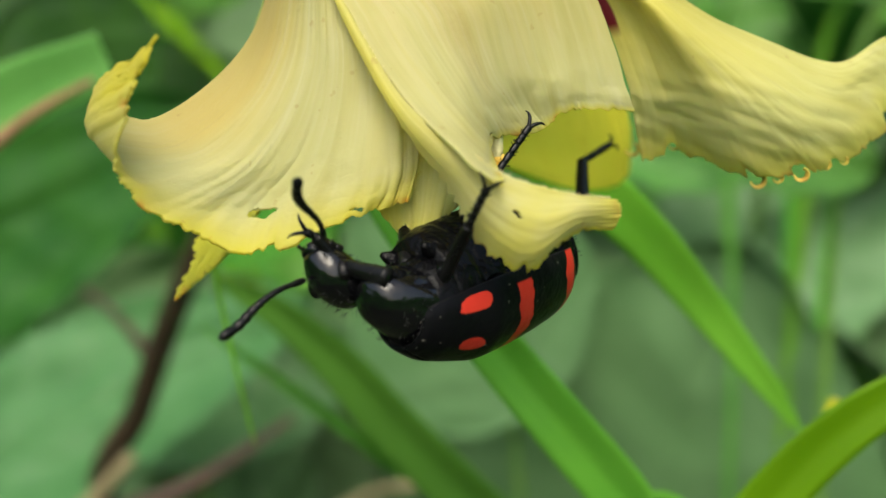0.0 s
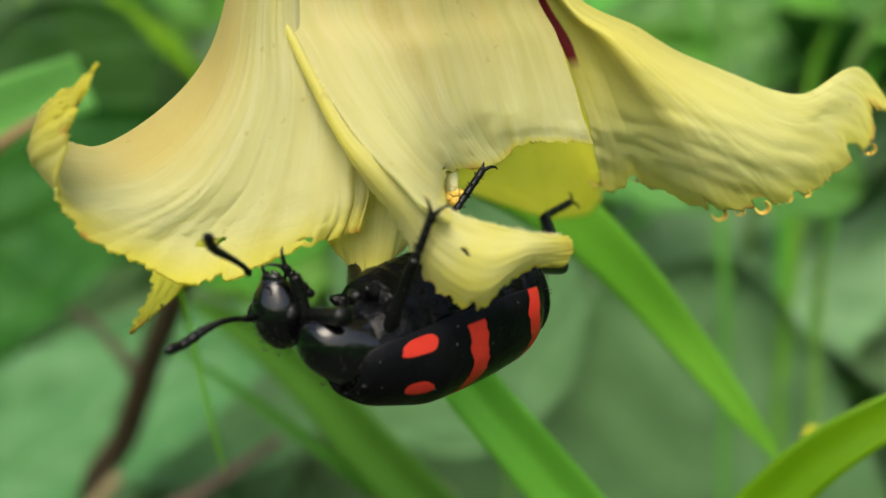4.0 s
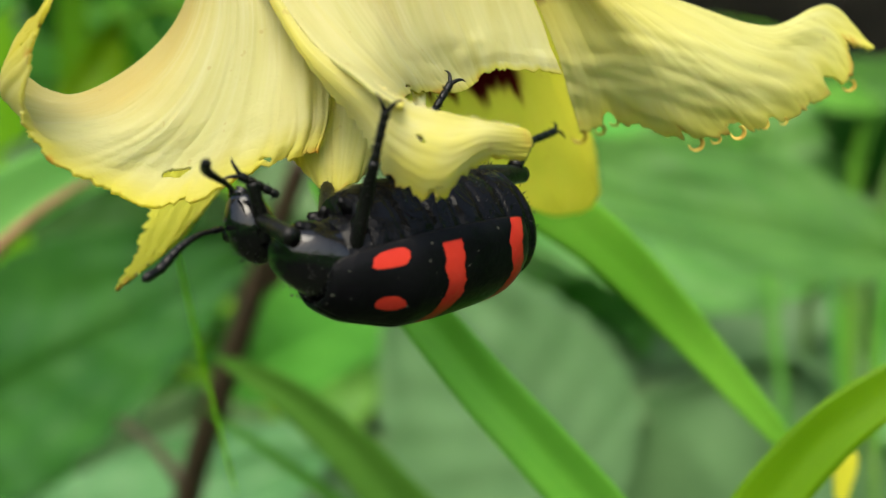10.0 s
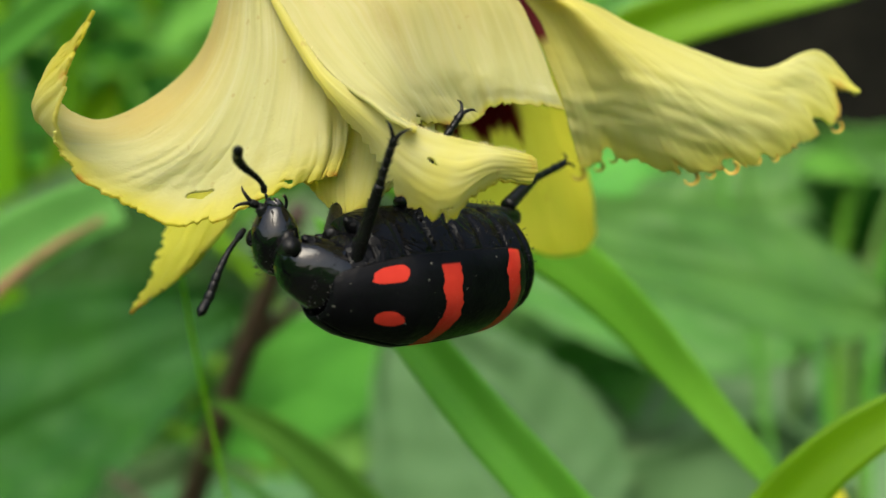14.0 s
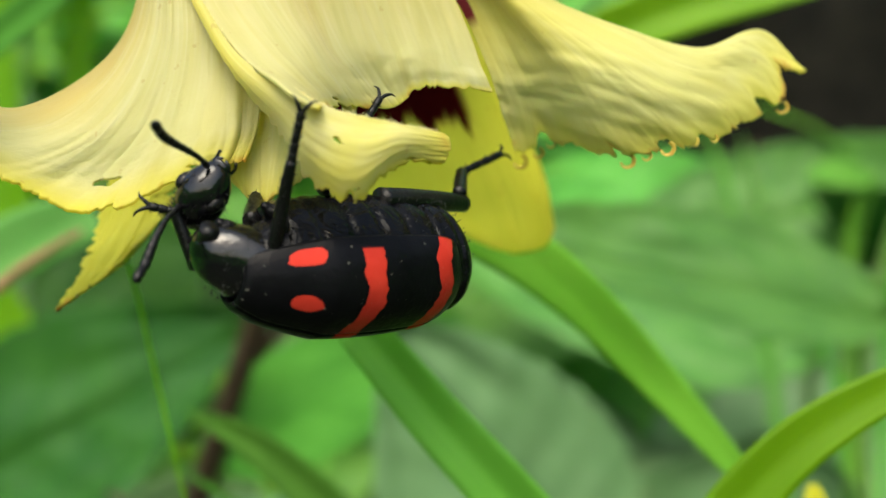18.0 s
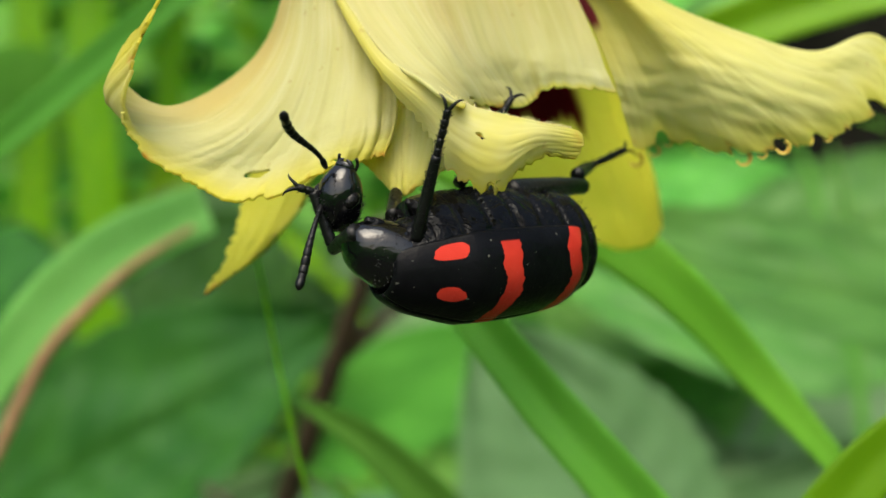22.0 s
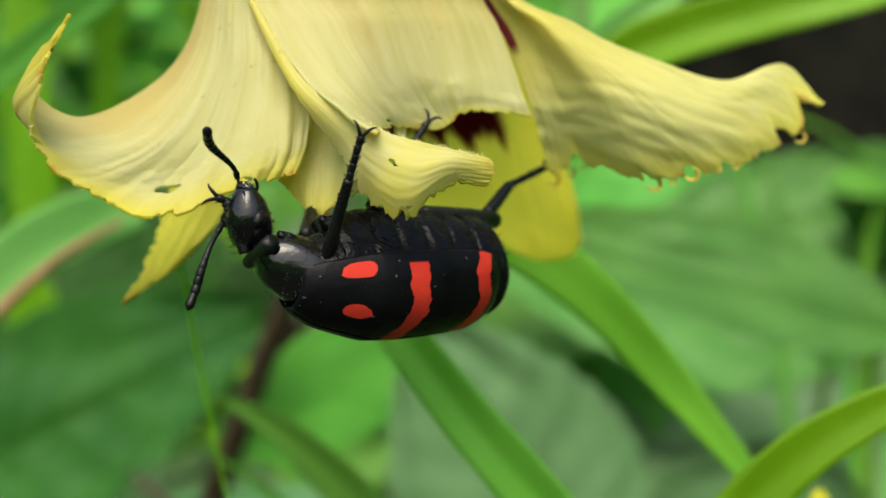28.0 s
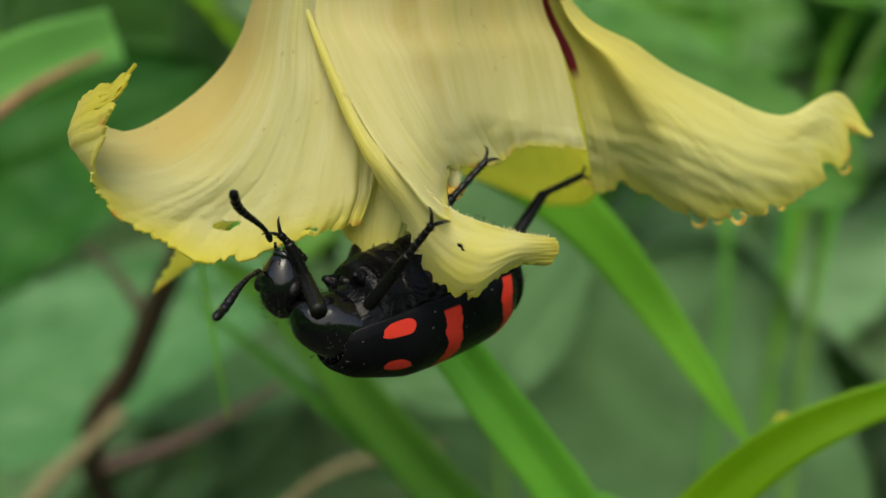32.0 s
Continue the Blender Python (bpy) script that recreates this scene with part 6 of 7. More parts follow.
    walk(mid_femur, [(0.0, pose(0.00781, -0.00319, -0.00281, -170.6, 20.0, 132.5)), (1.0, pose(0.00783, -0.00315, -0.00285, -165.5, 19.6, 131.9)), (2.0, pose(0.00796, -0.00354, -0.00279, -164.1, 20.0, 131.3)), (5.0, pose(0.00759, -0.00395, -0.00294, -150.1, 18.0, 130.8)), (6.0, pose(0.00811, -0.00360, -0.00277, -153.3, 19.2, 128.3)), (7.0, pose(0.00803, -0.00376, -0.00262, -162.6, 21.6, 127.0)), (8.0, pose(0.00771, -0.00376, -0.00287, -150.7, 19.7, 130.6)), (9.0, pose(0.00815, -0.00360, -0.00260, -154.2, 20.5, 128.6)), (10.0, pose(0.00802, -0.00360, -0.00263, -160.3, 21.8, 129.8)), (11.0, pose(0.00819, -0.00341, -0.00254, -151.3, 20.3, 129.0)), (12.0, pose(0.00794, -0.00368, -0.00262, -152.6, 21.0, 129.6)), (13.0, pose(0.00827, -0.00351, -0.00254, -158.9, 21.3, 129.1)), (16.0, pose(0.00806, -0.00355, -0.00253, -156.1, 21.4, 131.1)), (17.0, pose(0.00809, -0.00356, -0.00264, -157.2, 21.8, 132.6)), (18.0, pose(0.00818, -0.00397, -0.00245, -147.5, 23.8, 131.6)), (19.0, pose(0.00845, -0.00350, -0.00228, -156.5, 23.0, 129.6)), (20.0, pose(0.00838, -0.00386, -0.00245, -154.1, 24.0, 128.5)), (21.0, pose(0.00833, -0.00375, -0.00244, -154.7, 23.8, 128.7)), (22.0, pose(0.00830, -0.00343, -0.00243, -151.6, 22.9, 130.6)), (23.0, pose(0.00843, -0.00363, -0.00220, -158.6, 24.1, 128.2)), (24.0, pose(0.00844, -0.00362, -0.00235, -162.0, 23.8, 128.6)), (25.0, pose(0.00845, -0.00364, -0.00234, -153.2, 24.7, 129.6)), (28.0, pose(0.00826, -0.00352, -0.00244, -151.8, 22.0, 128.2)), (29.0, pose(0.00809, -0.00368, -0.00266, -151.6, 22.4, 126.6)), (30.0, pose(0.00809, -0.00345, -0.00269, -151.1, 21.0, 128.8)), (31.0, pose(0.00795, -0.00349, -0.00267, -150.9, 21.4, 127.3)), (32.0, pose(0.00772, -0.00331, -0.00285, -154.3, 20.1, 131.7))])
    walk(far_tarsus, [(0.0, pose(-0.00474, -0.00454, -0.01101, 100.7, -35.4, 27.6)), (1.0, pose(-0.00538, -0.00304, -0.01093, 106.9, -34.8, 18.3)), (2.0, pose(-0.00510, -0.00398, -0.01090, 101.4, -34.6, 21.8)), (5.0, pose(-0.00628, -0.00143, -0.01074, 109.7, -33.8, 4.3)), (6.0, pose(-0.00586, -0.00091, -0.01105, 109.6, -34.2, 3.7)), (7.0, pose(-0.00611, -0.00115, -0.01177, 111.2, -35.9, 4.4)), (8.0, pose(-0.00590, -0.00157, -0.01229, 107.6, -39.7, 6.1)), (9.0, pose(-0.00496, -0.00157, -0.01281, 106.0, -43.0, 7.9)), (10.0, pose(-0.00554, -0.00140, -0.01266, 111.0, -40.9, 5.9)), (11.0, pose(-0.00491, -0.00196, -0.01261, 102.5, -42.3, 11.2)), (12.0, pose(-0.00520, -0.00148, -0.01263, 107.2, -42.4, 6.5)), (13.0, pose(-0.00505, -0.00234, -0.01275, 103.7, -41.7, 12.4)), (16.0, pose(-0.00485, -0.00331, -0.01354, 99.8, -45.2, 18.0)), (17.0, pose(-0.00498, -0.00205, -0.01327, 108.8, -44.6, 9.6)), (18.0, pose(-0.00399, -0.00277, -0.01390, 100.4, -49.1, 12.8)), (19.0, pose(-0.00403, -0.00228, -0.01409, 103.0, -48.7, 12.9)), (20.0, pose(-0.00273, -0.00357, -0.01483, 93.0, -53.2, 21.9)), (21.0, pose(-0.00429, -0.00224, -0.01367, 102.0, -46.4, 11.0)), (22.0, pose(-0.00504, -0.00177, -0.01384, 104.9, -45.5, 8.9)), (23.0, pose(-0.00388, -0.00252, -0.01403, 100.7, -48.6, 14.0)), (24.0, pose(-0.00357, -0.00338, -0.01342, 96.2, -46.7, 20.0)), (25.0, pose(-0.00336, -0.00360, -0.01372, 92.9, -48.1, 21.2)), (28.0, pose(-0.00412, -0.00206, -0.01386, 101.0, -48.1, 12.1)), (29.0, pose(-0.00575, -0.00106, -0.01246, 105.0, -38.7, 4.5)), (30.0, pose(-0.00681, -0.00115, -0.01123, 106.6, -32.3, 5.1)), (31.0, pose(-0.00686, -0.00106, -0.01091, 105.7, -31.0, 5.0)), (32.0, pose(-0.00675, -0.00377, -0.01070, 100.0, -30.3, 19.1))])
    walk(far_tibia, [(0.0, pose(-0.00166, -0.00292, -0.00854, 100.7, -35.4, 27.6)), (1.0, pose(-0.00205, -0.00194, -0.00850, 106.9, -34.8, 18.3)), (2.0, pose(-0.00184, -0.00268, -0.00847, 101.4, -34.6, 21.8)), (5.0, pose(-0.00275, -0.00115, -0.00836, 109.7, -33.8, 4.3)), (6.0, pose(-0.00233, -0.00068, -0.00865, 109.6, -34.2, 3.7)), (7.0, pose(-0.00266, -0.00089, -0.00927, 111.2, -35.9, 4.4)), (8.0, pose(-0.00264, -0.00121, -0.00956, 107.6, -39.7, 6.1)), (9.0, pose(-0.00186, -0.00114, -0.00990, 106.0, -43.0, 7.9)), (10.0, pose(-0.00234, -0.00106, -0.00986, 111.0, -40.9, 5.9)), (11.0, pose(-0.00181, -0.00134, -0.00974, 102.5, -42.3, 11.2)), (12.0, pose(-0.00208, -0.00113, -0.00975, 107.2, -42.4, 6.5)), (13.0, pose(-0.00194, -0.00166, -0.00992, 103.7, -41.7, 12.4)), (16.0, pose(-0.00199, -0.00237, -0.01051, 99.8, -45.2, 18.0)), (17.0, pose(-0.00199, -0.00155, -0.01027, 108.8, -44.6, 9.6)), (18.0, pose(-0.00127, -0.00215, -0.01067, 100.4, -49.1, 12.8)), (19.0, pose(-0.00128, -0.00166, -0.01089, 103.0, -48.7, 12.9)), (20.0, pose(-0.00036, -0.00261, -0.01141, 93.0, -53.2, 21.9)), (21.0, pose(-0.00140, -0.00167, -0.01058, 102.0, -46.4, 11.0)), (22.0, pose(-0.00209, -0.00131, -0.01080, 104.9, -45.5, 8.9)), (23.0, pose(-0.00114, -0.00184, -0.01082, 100.7, -48.6, 14.0)), (24.0, pose(-0.00082, -0.00238, -0.01030, 96.2, -46.7, 20.0)), (25.0, pose(-0.00069, -0.00256, -0.01055, 92.9, -48.1, 21.2)), (28.0, pose(-0.00133, -0.00147, -0.01068, 101.0, -48.1, 12.1)), (29.0, pose(-0.00243, -0.00080, -0.00979, 105.0, -38.7, 4.5)), (30.0, pose(-0.00321, -0.00083, -0.00895, 106.6, -32.3, 5.1)), (31.0, pose(-0.00321, -0.00074, -0.00871, 105.7, -31.0, 5.0)), (32.0, pose(-0.00327, -0.00257, -0.00854, 100.0, -30.3, 19.1))])
    walk(hind_tarsus, [(0.0, pose(-0.02577, 0.00219, -0.00779, 102.1, -8.5, 4.3)), (1.0, pose(-0.02539, 0.00434, -0.00669, 105.9, -7.5, -1.1)), (2.0, pose(-0.02471, 0.00326, -0.00742, 102.5, -8.9, -2.0)), (5.0, pose(-0.02163, 0.00576, -0.00622, 105.6, -6.5, -11.1)), (6.0, pose(-0.02027, 0.00568, -0.00707, 107.6, -8.7, -13.0)), (7.0, pose(-0.02097, 0.00461, -0.00801, 107.8, -9.5, -11.2)), (8.0, pose(-0.02077, 0.00455, -0.00897, 104.6, -10.4, -12.5)), (9.0, pose(-0.02004, 0.00451, -0.01025, 105.2, -13.2, -13.8)), (10.0, pose(-0.02073, 0.00400, -0.00910, 107.0, -10.3, -11.7)), (11.0, pose(-0.01993, 0.00451, -0.01012, 105.2, -14.4, -14.7)), (12.0, pose(-0.02007, 0.00473, -0.00963, 106.0, -13.9, -12.8)), (13.0, pose(-0.02012, 0.00299, -0.01003, 104.3, -15.7, -7.3)), (16.0, pose(-0.01972, 0.00128, -0.01109, 100.8, -19.6, 1.3)), (17.0, pose(-0.02001, 0.00207, -0.01022, 102.8, -17.8, 3.8)), (18.0, pose(-0.01909, 0.00231, -0.01217, 95.9, -20.3, 5.3)), (19.0, pose(-0.01942, 0.00214, -0.01196, 96.8, -18.9, 9.4)), (20.0, pose(-0.01843, 0.00081, -0.01428, 90.8, -22.0, 14.1)), (21.0, pose(-0.01988, 0.00268, -0.01165, 95.5, -18.3, 8.1)), (22.0, pose(-0.02065, 0.00336, -0.01114, 98.9, -16.9, 4.0)), (23.0, pose(-0.01991, 0.00236, -0.01264, 98.8, -21.6, 2.8)), (24.0, pose(-0.01998, 0.00097, -0.01266, 98.6, -23.6, 2.8)), (25.0, pose(-0.01948, 0.00116, -0.01326, 96.9, -24.7, 2.3)), (28.0, pose(-0.01958, 0.00279, -0.01197, 100.1, -21.7, 0.9)), (29.0, pose(-0.02060, 0.00481, -0.00952, 100.9, -14.8, -1.2)), (30.0, pose(-0.02138, 0.00452, -0.00717, 101.2, -7.4, 2.0)), (31.0, pose(-0.02125, 0.00505, -0.00686, 101.5, -7.6, 0.2)), (32.0, pose(-0.02191, 0.00037, -0.00692, 97.9, -7.1, 9.2))])
    walk(hind_tibia, [(0.0, pose(-0.02104, 0.00254, -0.00708, 138.5, -36.1, -20.7)), (1.0, pose(-0.02064, 0.00425, -0.00607, 147.4, -19.3, -38.0)), (2.0, pose(-0.01997, 0.00310, -0.00667, 134.3, -30.9, -23.8)), (5.0, pose(-0.01695, 0.00483, -0.00567, 160.9, -38.6, -49.7)), (6.0, pose(-0.01564, 0.00462, -0.00635, 149.8, -29.7, -44.8)), (7.0, pose(-0.01632, 0.00369, -0.00723, 128.1, -29.1, -22.2)), (8.0, pose(-0.01616, 0.00353, -0.00810, 149.2, -47.3, -37.3)), (9.0, pose(-0.01550, 0.00340, -0.00916, 141.0, -43.6, -31.6)), (10.0, pose(-0.01611, 0.00304, -0.00824, 129.1, -24.4, -26.7)), (11.0, pose(-0.01543, 0.00333, -0.00893, 129.3, -34.2, -26.6)), (12.0, pose(-0.01553, 0.00371, -0.00848, 138.6, -32.8, -34.6)), (13.0, pose(-0.01556, 0.00241, -0.00873, 114.3, -24.7, -13.8)), (16.0, pose(-0.01520, 0.00138, -0.00948, 116.6, -40.7, -5.9)), (17.0, pose(-0.01547, 0.00238, -0.00875, 127.9, -21.8, -28.7)), (18.0, pose(-0.01463, 0.00273, -0.01051, 146.7, -38.7, -40.2)), (19.0, pose(-0.01496, 0.00288, -0.01041, 120.3, -24.4, -24.8)), (20.0, pose(-0.01411, 0.00189, -0.01248, 122.0, -50.7, -12.7)), (21.0, pose(-0.01539, 0.00332, -0.01014, 116.5, -20.1, -28.5)), (22.0, pose(-0.01610, 0.00366, -0.00976, 125.3, -20.6, -34.0)), (23.0, pose(-0.01548, 0.00257, -0.01089, 122.3, -39.3, -16.7)), (24.0, pose(-0.01558, 0.00118, -0.01074, 106.3, -44.4, 5.8)), (25.0, pose(-0.01512, 0.00133, -0.01126, 114.1, -50.5, -3.9)), (28.0, pose(-0.01512, 0.00285, -0.01019, 120.2, -36.5, -17.7)), (29.0, pose(-0.01597, 0.00471, -0.00829, 125.5, -24.0, -32.6)), (30.0, pose(-0.01662, 0.00469, -0.00655, 130.4, -16.2, -39.8)), (31.0, pose(-0.01649, 0.00506, -0.00623, 123.9, -12.3, -39.3)), (32.0, pose(-0.01721, 0.00112, -0.00633, 107.0, -34.4, 8.1))])
    walk(hind_femur, [(0.0, pose(-0.01771, 0.00128, -0.00329, 91.6, 5.8, -9.4)), (1.0, pose(-0.01719, 0.00156, -0.00333, 96.7, 5.9, -10.1)), (2.0, pose(-0.01652, 0.00157, -0.00321, 91.1, 6.0, -11.5)), (5.0, pose(-0.01429, 0.00170, -0.00120, 90.0, 13.5, -15.0)), (6.0, pose(-0.01294, 0.00192, -0.00296, 94.1, 9.4, -14.1)), (7.0, pose(-0.01280, 0.00226, -0.00390, 96.0, 5.9, -15.9)), (8.0, pose(-0.01344, 0.00147, -0.00321, 89.8, 7.7, -14.2)), (9.0, pose(-0.01279, 0.00174, -0.00492, 92.6, 1.7, -13.8)), (10.0, pose(-0.01268, 0.00132, -0.00531, 98.0, 0.6, -13.2)), (11.0, pose(-0.01217, 0.00170, -0.00525, 92.7, 0.3, -13.6)), (12.0, pose(-0.01238, 0.00153, -0.00482, 93.8, 1.6, -14.6)), (13.0, pose(-0.01181, 0.00149, -0.00575, 94.3, -1.4, -13.7)), (16.0, pose(-0.01188, 0.00104, -0.00541, 90.1, -1.0, -13.3)), (17.0, pose(-0.01202, 0.00048, -0.00598, 97.1, -2.8, -11.7)), (18.0, pose(-0.01187, 0.00039, -0.00642, 91.0, -5.1, -13.0)), (19.0, pose(-0.01135, 0.00121, -0.00741, 98.1, -8.8, -13.3)), (20.0, pose(-0.01139, 0.00127, -0.00788, 92.4, -10.1, -14.8)), (21.0, pose(-0.01177, 0.00135, -0.00743, 96.1, -8.2, -14.3)), (22.0, pose(-0.01228, 0.00109, -0.00683, 96.8, -5.9, -12.4)), (23.0, pose(-0.01212, 0.00156, -0.00682, 93.2, -5.9, -14.1)), (24.0, pose(-0.01245, 0.00150, -0.00646, 88.3, -4.0, -13.6)), (25.0, pose(-0.01227, 0.00114, -0.00660, 86.8, -4.6, -13.1)), (28.0, pose(-0.01175, 0.00178, -0.00637, 93.4, -4.1, -14.6)), (29.0, pose(-0.01247, 0.00247, -0.00524, 94.7, 0.9, -16.7)), (30.0, pose(-0.01338, 0.00198, -0.00413, 96.1, 4.9, -13.8)), (31.0, pose(-0.01336, 0.00250, -0.00414, 96.5, 4.9, -15.5)), (32.0, pose(-0.01400, 0.00158, -0.00291, 88.8, 8.5, -13.0))])
    walk(front_tarsus, [(0.0, pose(0.01431, 0.00284, -0.00894, -76.5, -39.3, -168.6)), (1.0, pose(0.01675, 0.00752, 0.00365, -95.3, 39.6, -142.7)), (2.0, pose(0.01370, 0.00103, -0.01086, -45.8, -49.3, 159.7)), (2.5, pose(0.01377, -0.00026, -0.00980, -38.7, -55.4, 154.2)), (5.0, pose(0.01207, 0.00011, -0.00891, -70.0, -52.2, 174.6)), (6.0, pose(0.01252, 0.00008, -0.00913, -67.9, -53.5, 171.8)), (8.0, pose(0.01239, 0.00053, -0.00902, -67.2, -38.4, 168.1)), (9.0, pose(0.01398, 0.00122, -0.00895, -80.3, -31.8, -175.1)), (11.0, pose(0.01367, 0.00036, -0.00878, -71.8, -37.7, 176.3)), (13.0, pose(0.01354, 0.00146, -0.00820, -75.8, -32.8, -177.5)), (16.0, pose(0.01427, 0.00201, -0.00887, -81.1, -23.1, -168.4)), (18.0, pose(0.01516, 0.00202, -0.00709, -83.0, -21.2, -163.6)), (19.0, pose(0.01507, 0.00222, -0.00856, -85.0, -23.9, -161.9)), (20.0, pose(0.01613, 0.00144, -0.00795, -80.4, -20.1, -163.3)), (22.0, pose(0.01488, 0.00256, -0.00885, -84.0, -25.5, -168.5)), (23.0, pose(0.01545, 0.00230, -0.00822, -81.6, -23.3, -167.0)), (24.0, pose(0.01528, 0.00239, -0.00745, -78.0, -27.2, -165.3)), (25.0, pose(0.01548, 0.00146, -0.00744, -77.4, -22.2, -169.0)), (28.0, pose(0.01530, 0.00140, -0.00841, -80.6, -22.1, -176.6)), (29.0, pose(0.01437, 0.00097, -0.00854, -84.3, -37.3, -171.9)), (30.0, pose(0.01385, 0.00125, -0.01000, -78.5, -44.9, 179.9)), (32.0, pose(0.01243, -0.00006, -0.01020, -57.9, -52.4, 168.7))])
    walk(front_tibia, [(0.0, pose(0.01289, 0.00255, -0.00777, -67.6, -65.3, -168.3)), (1.0, pose(0.01443, 0.00575, 0.00123, -96.6, 12.3, -134.8)), (2.0, pose(0.01275, 0.00139, -0.00968, -0.6, -73.9, 125.0)), (2.5, pose(0.01269, 0.00026, -0.00807, -15.3, -72.3, 136.1)), (5.0, pose(0.01085, 0.00022, -0.00734, 13.3, -77.1, 103.2)), (6.0, pose(0.01130, 0.00025, -0.00746, -33.0, -77.8, 145.9)), (8.0, pose(0.01125, 0.00077, -0.00810, 5.8, -73.6, 111.9)), (9.0, pose(0.01230, 0.00107, -0.00791, 7.1, -69.2, 111.0)), (11.0, pose(0.01219, 0.00046, -0.00763, -7.0, -70.4, 123.5)), (13.0, pose(0.01204, 0.00140, -0.00723, -22.7, -71.6, 141.7)), (16.0, pose(0.01253, 0.00165, -0.00812, -21.3, -71.1, 142.5)), (18.0, pose(0.01274, 0.00131, -0.00612, -21.5, -67.5, 139.0)), (19.0, pose(0.01266, 0.00144, -0.00743, -11.0, -70.9, 130.4)), (20.0, pose(0.01353, 0.00067, -0.00695, -17.7, -65.0, 136.4)), (22.0, pose(0.01293, 0.00217, -0.00790, -21.4, -72.5, 138.4)), (23.0, pose(0.01336, 0.00182, -0.00729, -35.8, -68.3, 153.9)), (24.0, pose(0.01301, 0.00181, -0.00625, -22.2, -66.6, 143.5)), (25.0, pose(0.01341, 0.00105, -0.00658, -26.1, -65.2, 145.1)), (28.0, pose(0.01366, 0.00130, -0.00773, -31.2, -70.2, 146.5)), (29.0, pose(0.01215, 0.00065, -0.00683, -41.7, -72.3, 152.4)), (30.0, pose(0.01236, 0.00125, -0.00852, -66.3, -73.2, 176.8)), (32.0, pose(0.01125, 0.00018, -0.00863, -44.4, -73.0, 162.2))])
    walk(front_femur, [(0.0, pose(0.01186, 0.00233, -0.00546, -119.9, -21.6, -91.7)), (1.0, pose(0.01143, 0.00273, 0.00030, -45.4, 44.6, -85.5)), (2.0, pose(0.01231, 0.00201, -0.00706, -129.7, -37.1, -95.5)), (2.5, pose(0.01199, 0.00094, -0.00501, -120.9, -20.4, -91.6)), (5.0, pose(0.01071, 0.00084, -0.00458, -134.3, -3.3, -76.8)), (6.0, pose(0.01078, 0.00059, -0.00461, 175.6, -18.2, -63.4)), (8.0, pose(0.01092, 0.00160, -0.00506, -139.1, -14.2, -78.8)), (9.0, pose(0.01197, 0.00193, -0.00545, -138.8, -27.2, -86.6)), (11.0, pose(0.01166, 0.00126, -0.00493, -149.6, -27.8, -79.4)), (13.0, pose(0.01120, 0.00206, -0.00401, -130.1, -10.6, -74.4)), (16.0, pose(0.01126, 0.00263, -0.00340, -87.8, 0.3, -80.1)), (18.0, pose(0.01160, 0.00230, -0.00247, -59.0, 11.0, -83.0)), (19.0, pose(0.01163, 0.00265, -0.00286, -87.6, 0.7, -79.2)), (20.0, pose(0.01209, 0.00203, -0.00270, -65.9, 6.0, -85.2)), (22.0, pose(0.01193, 0.00307, -0.00360, -104.8, -5.0, -85.3)), (23.0, pose(0.01166, 0.00266, -0.00252, -74.8, 3.7, -79.9)), (24.0, pose(0.01157, 0.00287, -0.00211, -57.9, 10.1, -79.3)), (25.0, pose(0.01177, 0.00220, -0.00225, -53.3, 10.1, -80.2)), (28.0, pose(0.01228, 0.00222, -0.00310, -89.8, 0.0, -89.2)), (29.0, pose(0.01120, 0.00115, -0.00346, -115.0, 0.9, -74.1)), (30.0, pose(0.01130, 0.00131, -0.00498, -162.7, -22.9, -75.6)), (32.0, pose(0.01043, 0.00044, -0.00581, -177.7, -34.3, -61.4))])
